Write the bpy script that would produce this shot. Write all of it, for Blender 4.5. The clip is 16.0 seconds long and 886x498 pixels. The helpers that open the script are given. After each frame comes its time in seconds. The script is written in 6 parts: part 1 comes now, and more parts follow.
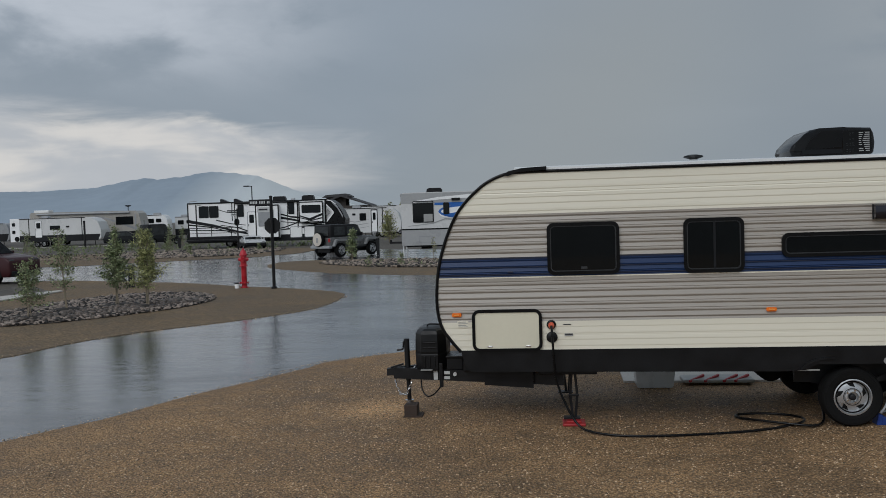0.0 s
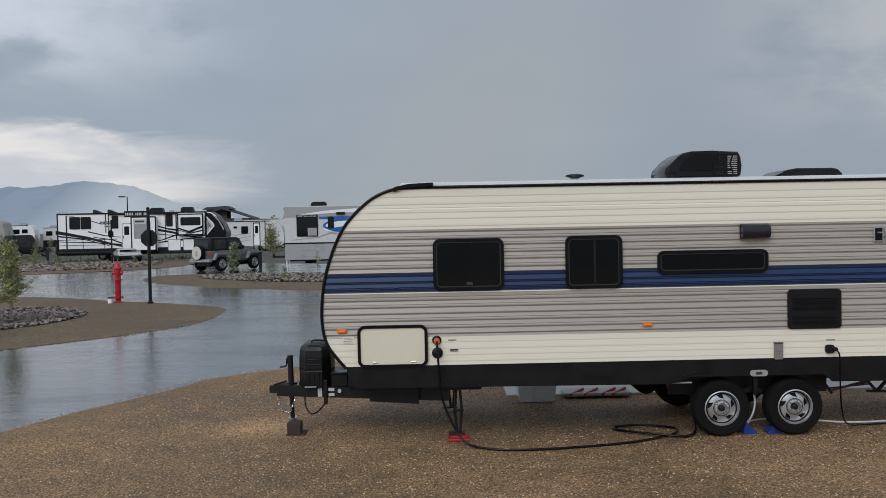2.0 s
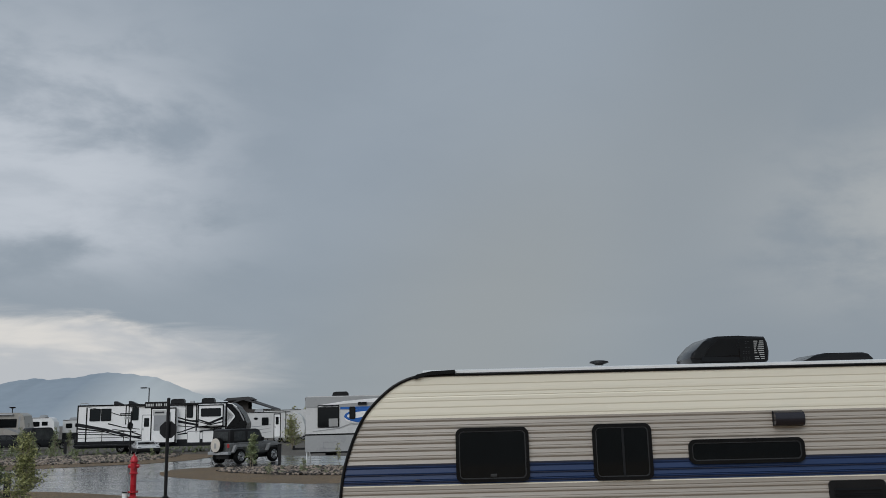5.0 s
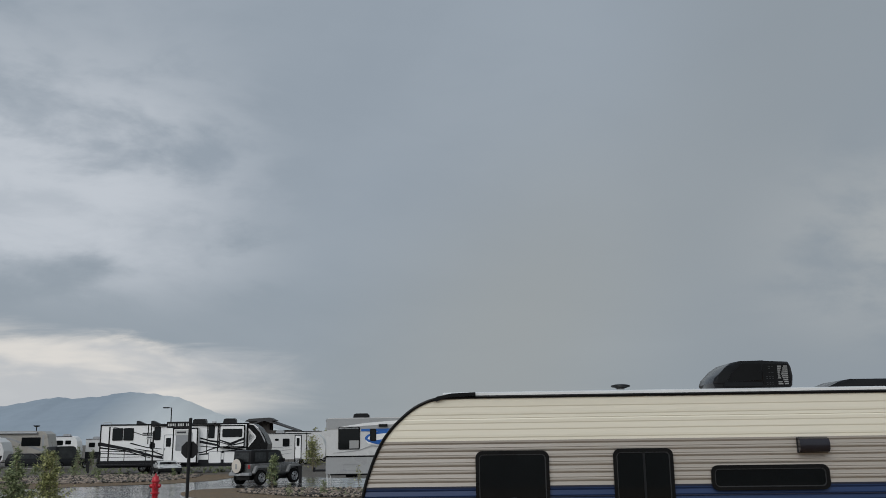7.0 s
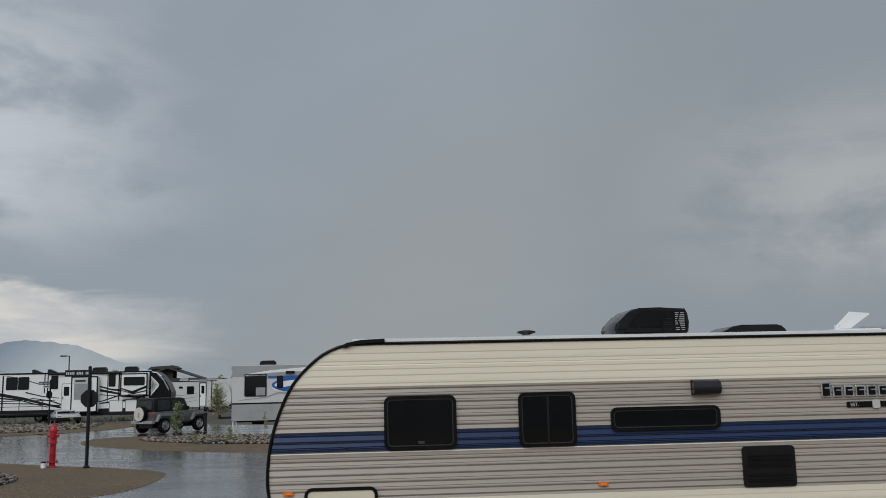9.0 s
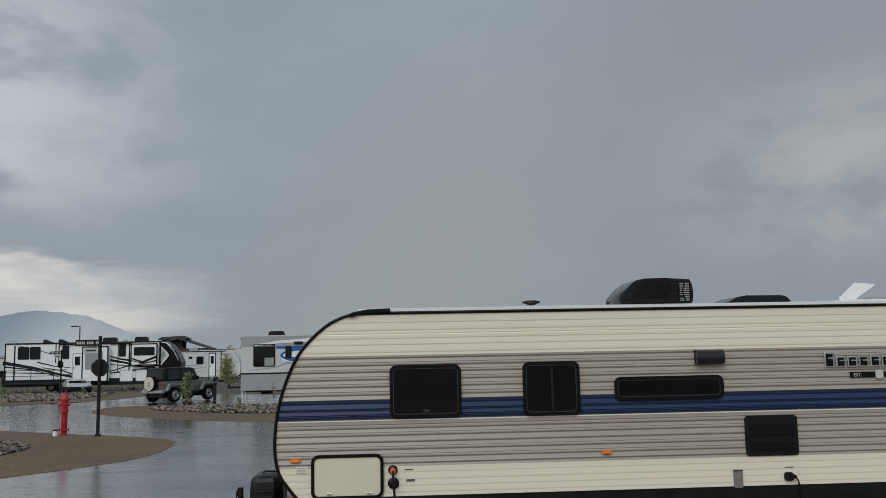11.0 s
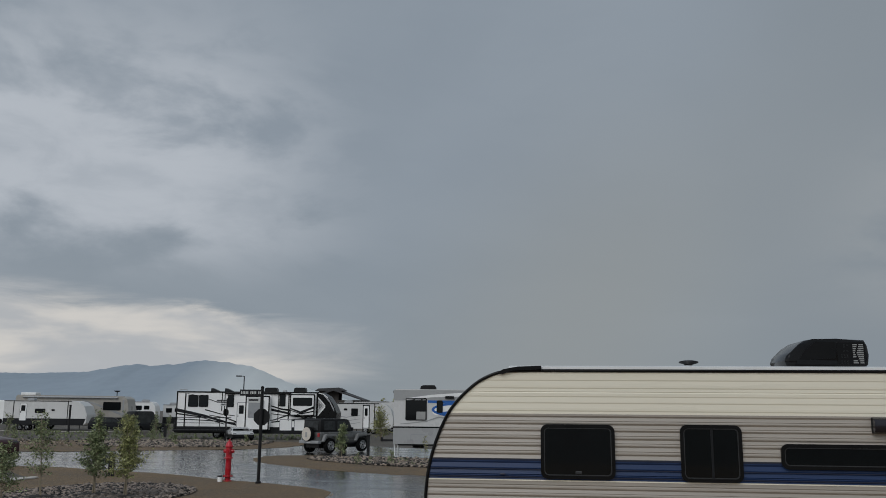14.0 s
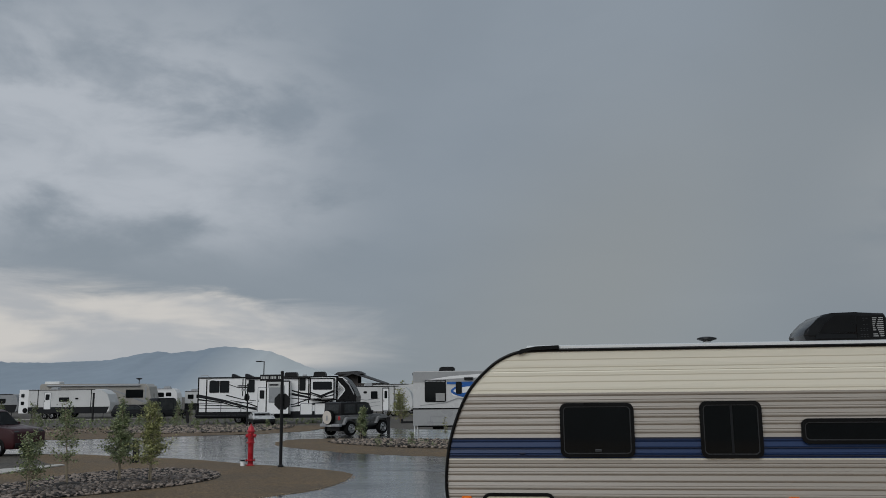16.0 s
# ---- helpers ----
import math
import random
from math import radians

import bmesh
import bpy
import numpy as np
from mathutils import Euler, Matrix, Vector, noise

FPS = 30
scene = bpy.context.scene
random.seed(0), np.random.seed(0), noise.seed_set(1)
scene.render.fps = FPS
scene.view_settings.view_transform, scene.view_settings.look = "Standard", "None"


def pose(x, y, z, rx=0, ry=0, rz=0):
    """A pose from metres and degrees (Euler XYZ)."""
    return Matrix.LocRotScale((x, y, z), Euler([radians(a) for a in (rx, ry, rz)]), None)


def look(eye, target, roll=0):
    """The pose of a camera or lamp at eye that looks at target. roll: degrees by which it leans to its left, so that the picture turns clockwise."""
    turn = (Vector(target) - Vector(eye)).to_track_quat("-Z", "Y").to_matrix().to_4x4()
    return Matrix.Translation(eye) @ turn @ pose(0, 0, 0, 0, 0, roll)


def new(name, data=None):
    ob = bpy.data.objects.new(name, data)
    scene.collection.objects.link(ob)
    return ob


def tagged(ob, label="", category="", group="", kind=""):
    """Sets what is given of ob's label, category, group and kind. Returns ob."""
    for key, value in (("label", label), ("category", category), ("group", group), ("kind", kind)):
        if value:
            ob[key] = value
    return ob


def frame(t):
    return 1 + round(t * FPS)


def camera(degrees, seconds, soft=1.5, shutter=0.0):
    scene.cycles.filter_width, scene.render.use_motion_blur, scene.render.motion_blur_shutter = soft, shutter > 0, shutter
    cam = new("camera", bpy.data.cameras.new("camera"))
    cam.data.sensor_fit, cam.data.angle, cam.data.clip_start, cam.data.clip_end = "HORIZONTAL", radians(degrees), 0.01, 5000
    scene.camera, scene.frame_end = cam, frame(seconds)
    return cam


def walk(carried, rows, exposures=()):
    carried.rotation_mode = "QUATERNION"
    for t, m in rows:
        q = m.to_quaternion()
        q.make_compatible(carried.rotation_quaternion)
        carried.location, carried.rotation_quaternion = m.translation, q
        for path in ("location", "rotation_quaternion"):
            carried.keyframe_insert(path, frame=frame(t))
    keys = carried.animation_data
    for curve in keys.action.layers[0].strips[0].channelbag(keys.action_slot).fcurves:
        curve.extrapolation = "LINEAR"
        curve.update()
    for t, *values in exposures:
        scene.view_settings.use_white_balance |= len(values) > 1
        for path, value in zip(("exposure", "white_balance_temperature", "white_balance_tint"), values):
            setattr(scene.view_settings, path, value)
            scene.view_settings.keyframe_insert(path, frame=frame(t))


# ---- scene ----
cam = camera(53.9, 16.0, 0.5)
PATH = [
    (0, (0.06, 0.411, 2.455), (-0.18, 2.395, 2.374), -1.8),
    (0.5, (0.02, 0.423, 2.461), (-0.111, 2.418, 2.396), -1.7),
    (1, (0.025, 0.416, 2.467), (-0.045, 2.414, 2.389), -1.4),
    (1.5, (0.043, 0.417, 2.473), (-0.017, 2.414, 2.393), -0.9),
    (2, (0.038, 0.437, 2.464), (0.063, 2.436, 2.41), -1.1),
    (2.5, (0.044, 0.46, 2.459), (0.116, 2.459, 2.455), -1.7),
    (3, (0.057, 0.462, 2.457), (0.136, 2.459, 2.507), -1.8),
    (3.5, (0.071, 0.469, 2.45), (0.112, 2.466, 2.54), -1.8),
    (4, (0.06, 0.473, 2.449), (0.071, 2.464, 2.638), -1.8),
    (4.5, (0.054, 0.481, 2.451), (0.04, 2.459, 2.748), -1.7),
    (5, (0.044, 0.482, 2.444), (0.027, 2.446, 2.821), -1.4),
    (5.2, (0.036, 0.476, 2.442), (0.015, 2.433, 2.854), -1.3),
    (7.5, (0.066, 0.455, 2.438), (-0.013, 2.407, 2.866), -0.8),
    (8, (0.073, 0.459, 2.447), (-0.015, 2.424, 2.81), -0.9),
    (8.5, (0.053, 0.456, 2.442), (0.072, 2.43, 2.76), -1.7),
    (9, (0.038, 0.456, 2.434), (0.179, 2.427, 2.74), -1.3),
    (9.2, (0.038, 0.452, 2.431), (0.2, 2.421, 2.739), -1.1),
    (11.3, (0.073, 0.416, 2.412), (0.171, 2.399, 2.65), -1.2),
    (11.5, (0.075, 0.419, 2.412), (0.137, 2.404, 2.651), -1.1),
    (12, (0.07, 0.438, 2.414), (0.021, 2.405, 2.772), -0.7),
    (12.5, (0.069, 0.448, 2.417), (-0.02, 2.406, 2.816), 0.4),
    (13, (0.075, 0.434, 2.422), (-0.102, 2.386, 2.823), 0.5),
    (13.5, (0.066, 0.419, 2.422), (-0.13, 2.371, 2.81), 0.6),
    (14, (0.067, 0.412, 2.427), (-0.155, 2.365, 2.796), 0.5),
    (14.5, (0.068, 0.413, 2.428), (-0.171, 2.366, 2.783), 0.1),
    (15, (0.068, 0.412, 2.426), (-0.185, 2.366, 2.772), -0.2),
    (15.5, (0.069, 0.406, 2.423), (-0.187, 2.361, 2.76), -0.4),
    (16, (0.073, 0.402, 2.427), (-0.186, 2.358, 2.755), -0.6),
]
walk(cam, [(t, look(eye, target, roll)) for t, eye, target, roll in PATH], [(0, -0.1, 6270, 10), (0.5, -0.03, 6230, 10), (1.0, 0.13, 6230, 12), (2.0, 0.19, 6240, 12), (3.0, 0.19, 6240, 12), (3.5, 0.18, 6240, 12), (4.0, -0.02, 6350, 10), (5.0, -0.01, 6380, 10), (7.5, 0.02, 6470, 10), (9.0, -0.05, 6480, 10), (11.5, -0.04, 6480, 10), (12.5, -0.01, 6480, 10), (13.2, -0.14, 6480, 10), (14.0, -0.21, 6420, 10), (16.0, -0.25, 6400, 10)])

# ---- sky and light ----
sun = new("sun", bpy.data.lights.new("sun", "SUN"))
sun.data.energy, sun.data.angle, sun.data.color = 1.13, radians(40), (1.0, 0.985, 0.965)
sun.matrix_world = look((-6, -16, 14), (0, 0, 0))


def build_sky():
    """A stormy overcast: grey-blue overhead, a rain shaft ahead, a bright break over the hills and a lighter sky behind."""
    w = bpy.data.worlds.new("sky")
    w.use_nodes = True
    scene.world = w
    nt = w.node_tree
    n, l = nt.nodes, nt.links
    n.clear()

    def math_(op, a, b=None, clamp=False):
        m = n.new("ShaderNodeMath")
        m.operation, m.use_clamp = op, clamp
        for i, v in enumerate((a, b)):
            if v is None:
                continue
            if isinstance(v, (int, float)):
                m.inputs[i].default_value = v
            else:
                l.new(v, m.inputs[i])
        return m.outputs[0]

    def smooth(v, a, b, lo=0.0, hi=1.0):
        m = n.new("ShaderNodeMapRange")
        m.interpolation_type = "SMOOTHSTEP"
        l.new(v, m.inputs[0])
        for i, q in zip((1, 2, 3, 4), (a, b, lo, hi)):
            m.inputs[i].default_value = q
        return m.outputs[0]

    def blend(f, a, b):
        m = n.new("ShaderNodeMix")
        m.data_type = "RGBA"
        l.new(f, m.inputs[0])
        for i, v in ((6, a), (7, b)):
            if isinstance(v, tuple):
                m.inputs[i].default_value = (*v, 1)
            else:
                l.new(v, m.inputs[i])
        return m.outputs[2]

    def noise_(vec, scale, detail=6, rough=0.55, dist=0.0):
        t = n.new("ShaderNodeTexNoise")
        t.inputs["Scale"].default_value, t.inputs["Detail"].default_value = scale, detail
        t.inputs["Roughness"].default_value, t.inputs["Distortion"].default_value = rough, dist
        l.new(vec, t.inputs["Vector"])
        return t.outputs["Fac"]

    tc = n.new("ShaderNodeTexCoord")
    sep = n.new("ShaderNodeSeparateXYZ")
    l.new(tc.outputs["Generated"], sep.inputs[0])
    x, y, z = sep.outputs
    k = math_("ADD", math_("MAXIMUM", z, 0.0), 0.22)
    com = n.new("ShaderNodeCombineXYZ")
    l.new(math_("DIVIDE", x, k), com.inputs[0])
    l.new(math_("DIVIDE", y, k), com.inputs[1])
    plane = com.outputs[0]
    squash = n.new("ShaderNodeMapping")
    squash.inputs["Scale"].default_value = (1.0, 1.0, 2.3)
    l.new(tc.outputs["Generated"], squash.inputs["Vector"])
    big = noise_(plane, 0.9, 5, 0.5, 0.4)
    mid = noise_(squash.outputs[0], 4.6, 8, 0.56, 0.25)
    wisp = noise_(squash.outputs[0], 9.0, 6, 0.55, 0.3)
    # even cloud deck, a little bluer higher up
    deck = blend(smooth(z, 0.0, 0.3), (0.278, 0.322, 0.358), (0.286, 0.334, 0.388))
    deck = blend(smooth(big, 0.35, 0.7, 0, 0.45), deck, (0.335, 0.38, 0.425))
    deck = blend(smooth(mid, 0.45, 0.75, 0, 0.22), deck, (0.245, 0.29, 0.342))
    # the pale rain shaft ahead
    shaft = math_("MULTIPLY", smooth(math_("ABSOLUTE", math_("SUBTRACT", math_("ADD", x, math_("MULTIPLY", z, -0.5)), 0.0)), 0.0, 0.3, 1, 0), smooth(z, 0.12, 0.46, 1, 0.0))
    deck = blend(smooth(x, 0.12, 0.34, 0, 0.75), deck, (0.262, 0.298, 0.33))
    deck = blend(math_("MULTIPLY", shaft, 0.7), deck, (0.321, 0.341, 0.341))
    # lighter layered cloud to the west
    west = math_("MULTIPLY", smooth(math_("ADD", x, math_("MULTIPLY", math_("SUBTRACT", mid, 0.5), 0.3)), -0.17, -0.38), smooth(z, 0.12, 0.21))
    west = math_("MULTIPLY", west, smooth(z, 0.30, 0.44, 1, 0.25))
    west = math_("MULTIPLY", west, math_("ADD", math_("MULTIPLY", smooth(mid, 0.36, 0.53), 0.7), math_("MULTIPLY", smooth(wisp, 0.36, 0.62), 0.3)))
    deck = blend(math_("MULTIPLY", west, 0.8), deck, (0.57, 0.605, 0.65))
    east = math_("MULTIPLY", smooth(x, 0.22, 0.5), math_("MULTIPLY", smooth(z, 0.05, 0.16), smooth(z, 0.2, 0.34, 1, 0)))
    deck = blend(math_("MULTIPLY", math_("MULTIPLY", east, smooth(mid, 0.35, 0.6)), 0.7), deck, (0.46, 0.475, 0.47))
    # the bright break above the hills
    layer = n.new("ShaderNodeMapping")
    layer.inputs["Scale"].default_value = (1.0, 1.0, 4.5)
    l.new(tc.outputs["Generated"], layer.inputs["Vector"])
    bank = noise_(layer.outputs[0], 5.6, 10, 0.6, 0.5)
    strata = noise_(layer.outputs[0], 5.0, 7, 0.5, 0.2)
    low = math_("ADD", math_("ADD", z, math_("MULTIPLY", x, 0.09)), math_("MULTIPLY", math_("SUBTRACT", bank, 0.5), 0.095))
    gap = math_("MULTIPLY", smooth(low, 0.056, 0.086, 1, 0), smooth(z, 0.02, 0.04))
    gap = math_("MULTIPLY", gap, smooth(math_("ADD", x, math_("MULTIPLY", bank, 0.2)), -0.06, -0.24))
    tone = blend(smooth(strata, 0.38, 0.56), (0.51, 0.525, 0.54), (0.73, 0.70, 0.655))
    tone = blend(smooth(bank, 0.55, 0.72, 0, 0.4), tone, (0.57, 0.58, 0.59))
    deck = blend(math_("MULTIPLY", gap, 0.92), deck, tone)
    # clearing sky behind
    back = blend(smooth(y, 0.25, -0.6), (1, 1, 1), (1.45, 1.42, 1.4))
    mul = n.new("ShaderNodeMix")
    mul.data_type, mul.blend_type = "RGBA", "MULTIPLY"
    mul.inputs[0].default_value = 1
    l.new(deck, mul.inputs[6])
    l.new(back, mul.inputs[7])
    bg, out = n.new("ShaderNodeBackground"), n.new("ShaderNodeOutputWorld")
    l.new(mul.outputs[2], bg.inputs["Color"])
    bg.inputs["Strength"].default_value = 1.0
    l.new(bg.outputs[0], out.inputs[0])


build_sky()


# ---- materials ----
def mat(name, col, rough=0.5, metal=0.0, var=0.12, scale=3.0, fine=60.0, bump=0.0, col2=None, stretch=(1, 1, 1), random_=0.0, coat=0.0, rvar=0.1, dist=0.01, spec=0.5):
    """Two scales of noise in colour and roughness, with fine relief."""
    m = bpy.data.materials.new(name)
    m.use_nodes = True
    nt = m.node_tree
    n, l = nt.nodes, nt.links
    p = n["Principled BSDF"]
    p.inputs["Metallic"].default_value = metal
    p.inputs["Coat Weight"].default_value = coat
    p.inputs["Specular IOR Level"].default_value = spec
    tc, mp = n.new("ShaderNodeTexCoord"), n.new("ShaderNodeMapping")
    mp.inputs["Scale"].default_value = stretch
    l.new(tc.outputs["Object"], mp.inputs["Vector"])
    a, b = n.new("ShaderNodeTexNoise"), n.new("ShaderNodeTexNoise")
    for t, s, d in ((a, scale, 5), (b, fine, 3)):
        t.inputs["Scale"].default_value, t.inputs["Detail"].default_value = s, d
        l.new(mp.outputs[0], t.inputs["Vector"])
    mixn = n.new("ShaderNodeMix")
    mixn.inputs[0].default_value = 0.4
    l.new(a.outputs["Fac"], mixn.inputs[2])
    l.new(b.outputs["Fac"], mixn.inputs[3])
    fac = mixn.outputs[0]
    if random_:
        oi, ad = n.new("ShaderNodeNewGeometry"), n.new("ShaderNodeMath")
        ad.operation = "MULTIPLY_ADD"
        l.new(oi.outputs["Random Per Island"], ad.inputs[0])
        ad.inputs[1].default_value = random_
        l.new(fac, ad.inputs[2])
        sb = n.new("ShaderNodeMath")
        sb.operation = "SUBTRACT"
        l.new(ad.outputs[0], sb.inputs[0])
        sb.inputs[1].default_value = random_ / 2
        fac = sb.outputs[0]
    ramp = n.new("ShaderNodeValToRGB")
    e = ramp.color_ramp.elements
    e[0].position, e[1].position = 0.3, 0.7
    lo = tuple(c * (1 - var) for c in col)
    hi = tuple(min(1, c * (1 + var)) for c in (col2 or col))
    e[0].color, e[1].color = (*lo, 1), (*hi, 1)
    l.new(fac, ramp.inputs[0])
    l.new(ramp.outputs[0], p.inputs["Base Color"])
    mr = n.new("ShaderNodeMapRange")
    mr.inputs[1].default_value, mr.inputs[2].default_value = 0.3, 0.7
    mr.inputs[3].default_value, mr.inputs[4].default_value = max(0.02, rough - rvar), min(1, rough + rvar)
    l.new(a.outputs["Fac"], mr.inputs[0])
    l.new(mr.outputs[0], p.inputs["Roughness"])
    if bump:
        bp = n.new("ShaderNodeBump")
        bp.inputs["Strength"].default_value, bp.inputs["Distance"].default_value = bump, dist
        l.new(b.outputs["Fac"], bp.inputs["Height"])
        l.new(bp.outputs[0], p.inputs["Normal"])
    return m


def gravel_mat(name, cols, cell, bump, rough, wet=0.0, patch=0.35, pale=None):
    """Small stones: cells of several colours at two sizes, with crevice shade painted between them and damp darker
    patches.
    """
    m = bpy.data.materials.new(name)
    m.use_nodes = True
    nt = m.node_tree
    n, l = nt.nodes, nt.links
    p = n["Principled BSDF"]
    tc = n.new("ShaderNodeTexCoord")
    v1, v2 = n.new("ShaderNodeTexVoronoi"), n.new("ShaderNodeTexVoronoi")
    for v, s in ((v1, cell), (v2, cell * 2.3)):
        v.inputs["Scale"].default_value = s
        l.new(tc.outputs["Object"], v.inputs["Vector"])
    sep = n.new("ShaderNodeSeparateColor")
    l.new(v1.outputs["Color"], sep.inputs[0])
    sep2 = n.new("ShaderNodeSeparateColor")
    l.new(v2.outputs["Color"], sep2.inputs[0])
    ramp = n.new("ShaderNodeValToRGB")
    ramp.color_ramp.elements[0].color = (*cols[0], 1)
    ramp.color_ramp.elements[1].color = (*cols[-1], 1)
    for i, c in enumerate(cols[1:-1]):
        ramp.color_ramp.elements.new((i + 1) / (len(cols) - 1)).color = (*c, 1)
    mx = n.new("ShaderNodeMix")
    mx.inputs[0].default_value = 0.22
    l.new(sep.outputs[0], mx.inputs[2])
    l.new(sep2.outputs[0], mx.inputs[3])
    l.new(mx.outputs[0], ramp.inputs[0])
    big, mid = n.new("ShaderNodeTexNoise"), n.new("ShaderNodeTexNoise")
    for t, s in ((big, 0.35), (mid, 2.4)):
        t.inputs["Scale"].default_value, t.inputs["Detail"].default_value = s, 6
        l.new(tc.outputs["Object"], t.inputs["Vector"])
    av = n.new("ShaderNodeMix")
    av.inputs[0].default_value = 0.45
    l.new(big.outputs["Fac"], av.inputs[2])
    l.new(mid.outputs["Fac"], av.inputs[3])
    mr = n.new("ShaderNodeMapRange")
    mr.inputs[1].default_value, mr.inputs[2].default_value = 0.36, 0.62
    mr.inputs[3].default_value, mr.inputs[4].default_value = 1 - patch, 1 + patch * 0.55
    l.new(av.outputs[0], mr.inputs[0])
    sc = n.new("ShaderNodeVectorMath")
    sc.operation = "SCALE"
    l.new(ramp.outputs[0], sc.inputs[0])
    # crevice shade and dirt painted in: colour darkens from each stone's middle outwards
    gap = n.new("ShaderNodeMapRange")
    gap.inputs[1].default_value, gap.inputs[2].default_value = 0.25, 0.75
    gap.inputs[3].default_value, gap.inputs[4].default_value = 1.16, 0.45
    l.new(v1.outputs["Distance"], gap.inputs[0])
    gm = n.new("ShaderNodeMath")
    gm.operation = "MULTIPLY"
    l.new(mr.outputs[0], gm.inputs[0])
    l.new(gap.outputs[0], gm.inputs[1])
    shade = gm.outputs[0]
    if pale:
        at, size = pale
        off, ln, ad, near, mul = n.new("ShaderNodeVectorMath"), n.new("ShaderNodeVectorMath"), n.new("ShaderNodeMath"), n.new("ShaderNodeMapRange"), n.new("ShaderNodeMath")
        off.operation, ln.operation, ad.operation, mul.operation = "SUBTRACT", "LENGTH", "MULTIPLY_ADD", "MULTIPLY"
        shrink = n.new("ShaderNodeVectorMath")
        shrink.operation = "DIVIDE"
        l.new(tc.outputs["Object"], off.inputs[0])
        off.inputs[1].default_value = (*at, 0)
        l.new(off.outputs[0], shrink.inputs[0])
        shrink.inputs[1].default_value = (*size, 1)
        l.new(shrink.outputs[0], ln.inputs[0])
        l.new(mid.outputs["Fac"], ad.inputs[0])
        ad.inputs[1].default_value = 0.9
        l.new(ln.outputs["Value"], ad.inputs[2])
        near.interpolation_type = "SMOOTHSTEP"
        for i, v in ((1, 0.5), (2, 1.4), (3, 1.75), (4, 1.0)):
            near.inputs[i].default_value = v
        l.new(ad.outputs[0], near.inputs[0])
        l.new(shade, mul.inputs[0])
        l.new(near.outputs[0], mul.inputs[1])
        shade = mul.outputs[0]
    l.new(shade, sc.inputs["Scale"])
    l.new(sc.outputs[0], p.inputs["Base Color"])
    rr = n.new("ShaderNodeMapRange")
    rr.inputs[1].default_value, rr.inputs[2].default_value = 0.36, 0.62
    rr.inputs[3].default_value, rr.inputs[4].default_value = rough - wet, rough
    l.new(av.outputs[0], rr.inputs[0])
    l.new(rr.outputs[0], p.inputs["Roughness"])
    bp = n.new("ShaderNodeBump")
    bp.inputs["Strength"].default_value, bp.inputs["Distance"].default_value = bump, 0.02
    bp.invert = True
    l.new(v1.outputs["Distance"], bp.inputs["Height"])
    l.new(bp.outputs[0], p.inputs["Normal"])
    return m


def asphalt_mat():
    """Rain-soaked asphalt: dark, mostly under a thin film of water, with coarser drained streaks."""
    m = bpy.data.materials.new("wet_asphalt")
    m.use_nodes = True
    nt = m.node_tree
    n, l = nt.nodes, nt.links
    p = n["Principled BSDF"]
    tc, mp = n.new("ShaderNodeTexCoord"), n.new("ShaderNodeMapping")
    mp.inputs["Rotation"].default_value = (0, 0, radians(-42))
    mp.inputs["Scale"].default_value = (0.35, 1.0, 1.0)
    l.new(tc.outputs["Object"], mp.inputs["Vector"])
    film, grain, streak = (n.new("ShaderNodeTexNoise") for _ in range(3))
    for t, s, d in ((film, 0.5, 6), (grain, 90, 2), (streak, 2.6, 5)):
        t.inputs["Scale"].default_value, t.inputs["Detail"].default_value = s, d
    l.new(mp.outputs[0], film.inputs["Vector"])
    l.new(mp.outputs[0], streak.inputs["Vector"])
    l.new(tc.outputs["Object"], grain.inputs["Vector"])
    ramp = n.new("ShaderNodeValToRGB")
    ramp.color_ramp.elements[0].position, ramp.color_ramp.elements[1].position = 0.3, 0.75
    ramp.color_ramp.elements[0].color, ramp.color_ramp.elements[1].color = (0.03, 0.031, 0.033, 1), (0.062, 0.063, 0.065, 1)
    l.new(streak.outputs["Fac"], ramp.inputs[0])
    l.new(ramp.outputs[0], p.inputs["Base Color"])
    mr = n.new("ShaderNodeMapRange")
    mr.inputs[1].default_value, mr.inputs[2].default_value = 0.42, 0.68
    mr.inputs[3].default_value, mr.inputs[4].default_value = 0.035, 0.32
    l.new(film.outputs["Fac"], mr.inputs[0])
    l.new(mr.outputs[0], p.inputs["Roughness"])
    p.inputs["Specular IOR Level"].default_value = 0.6
    p.inputs["Coat Weight"].default_value, p.inputs["Coat Roughness"].default_value = 0.45, 0.035
    b1, b2 = n.new("ShaderNodeBump"), n.new("ShaderNodeBump")
    b1.inputs["Strength"].default_value, b1.inputs["Distance"].default_value = 0.3, 0.004
    b2.inputs["Strength"].default_value, b2.inputs["Distance"].default_value = 0.5, 0.025
    l.new(grain.outputs["Fac"], b1.inputs["Height"])
    l.new(streak.outputs["Fac"], b2.inputs["Height"])
    l.new(b1.outputs[0], b2.inputs["Normal"])
    l.new(b2.outputs[0], p.inputs["Normal"])
    l.new(b2.outputs[0], p.inputs["Coat Normal"])
    return m


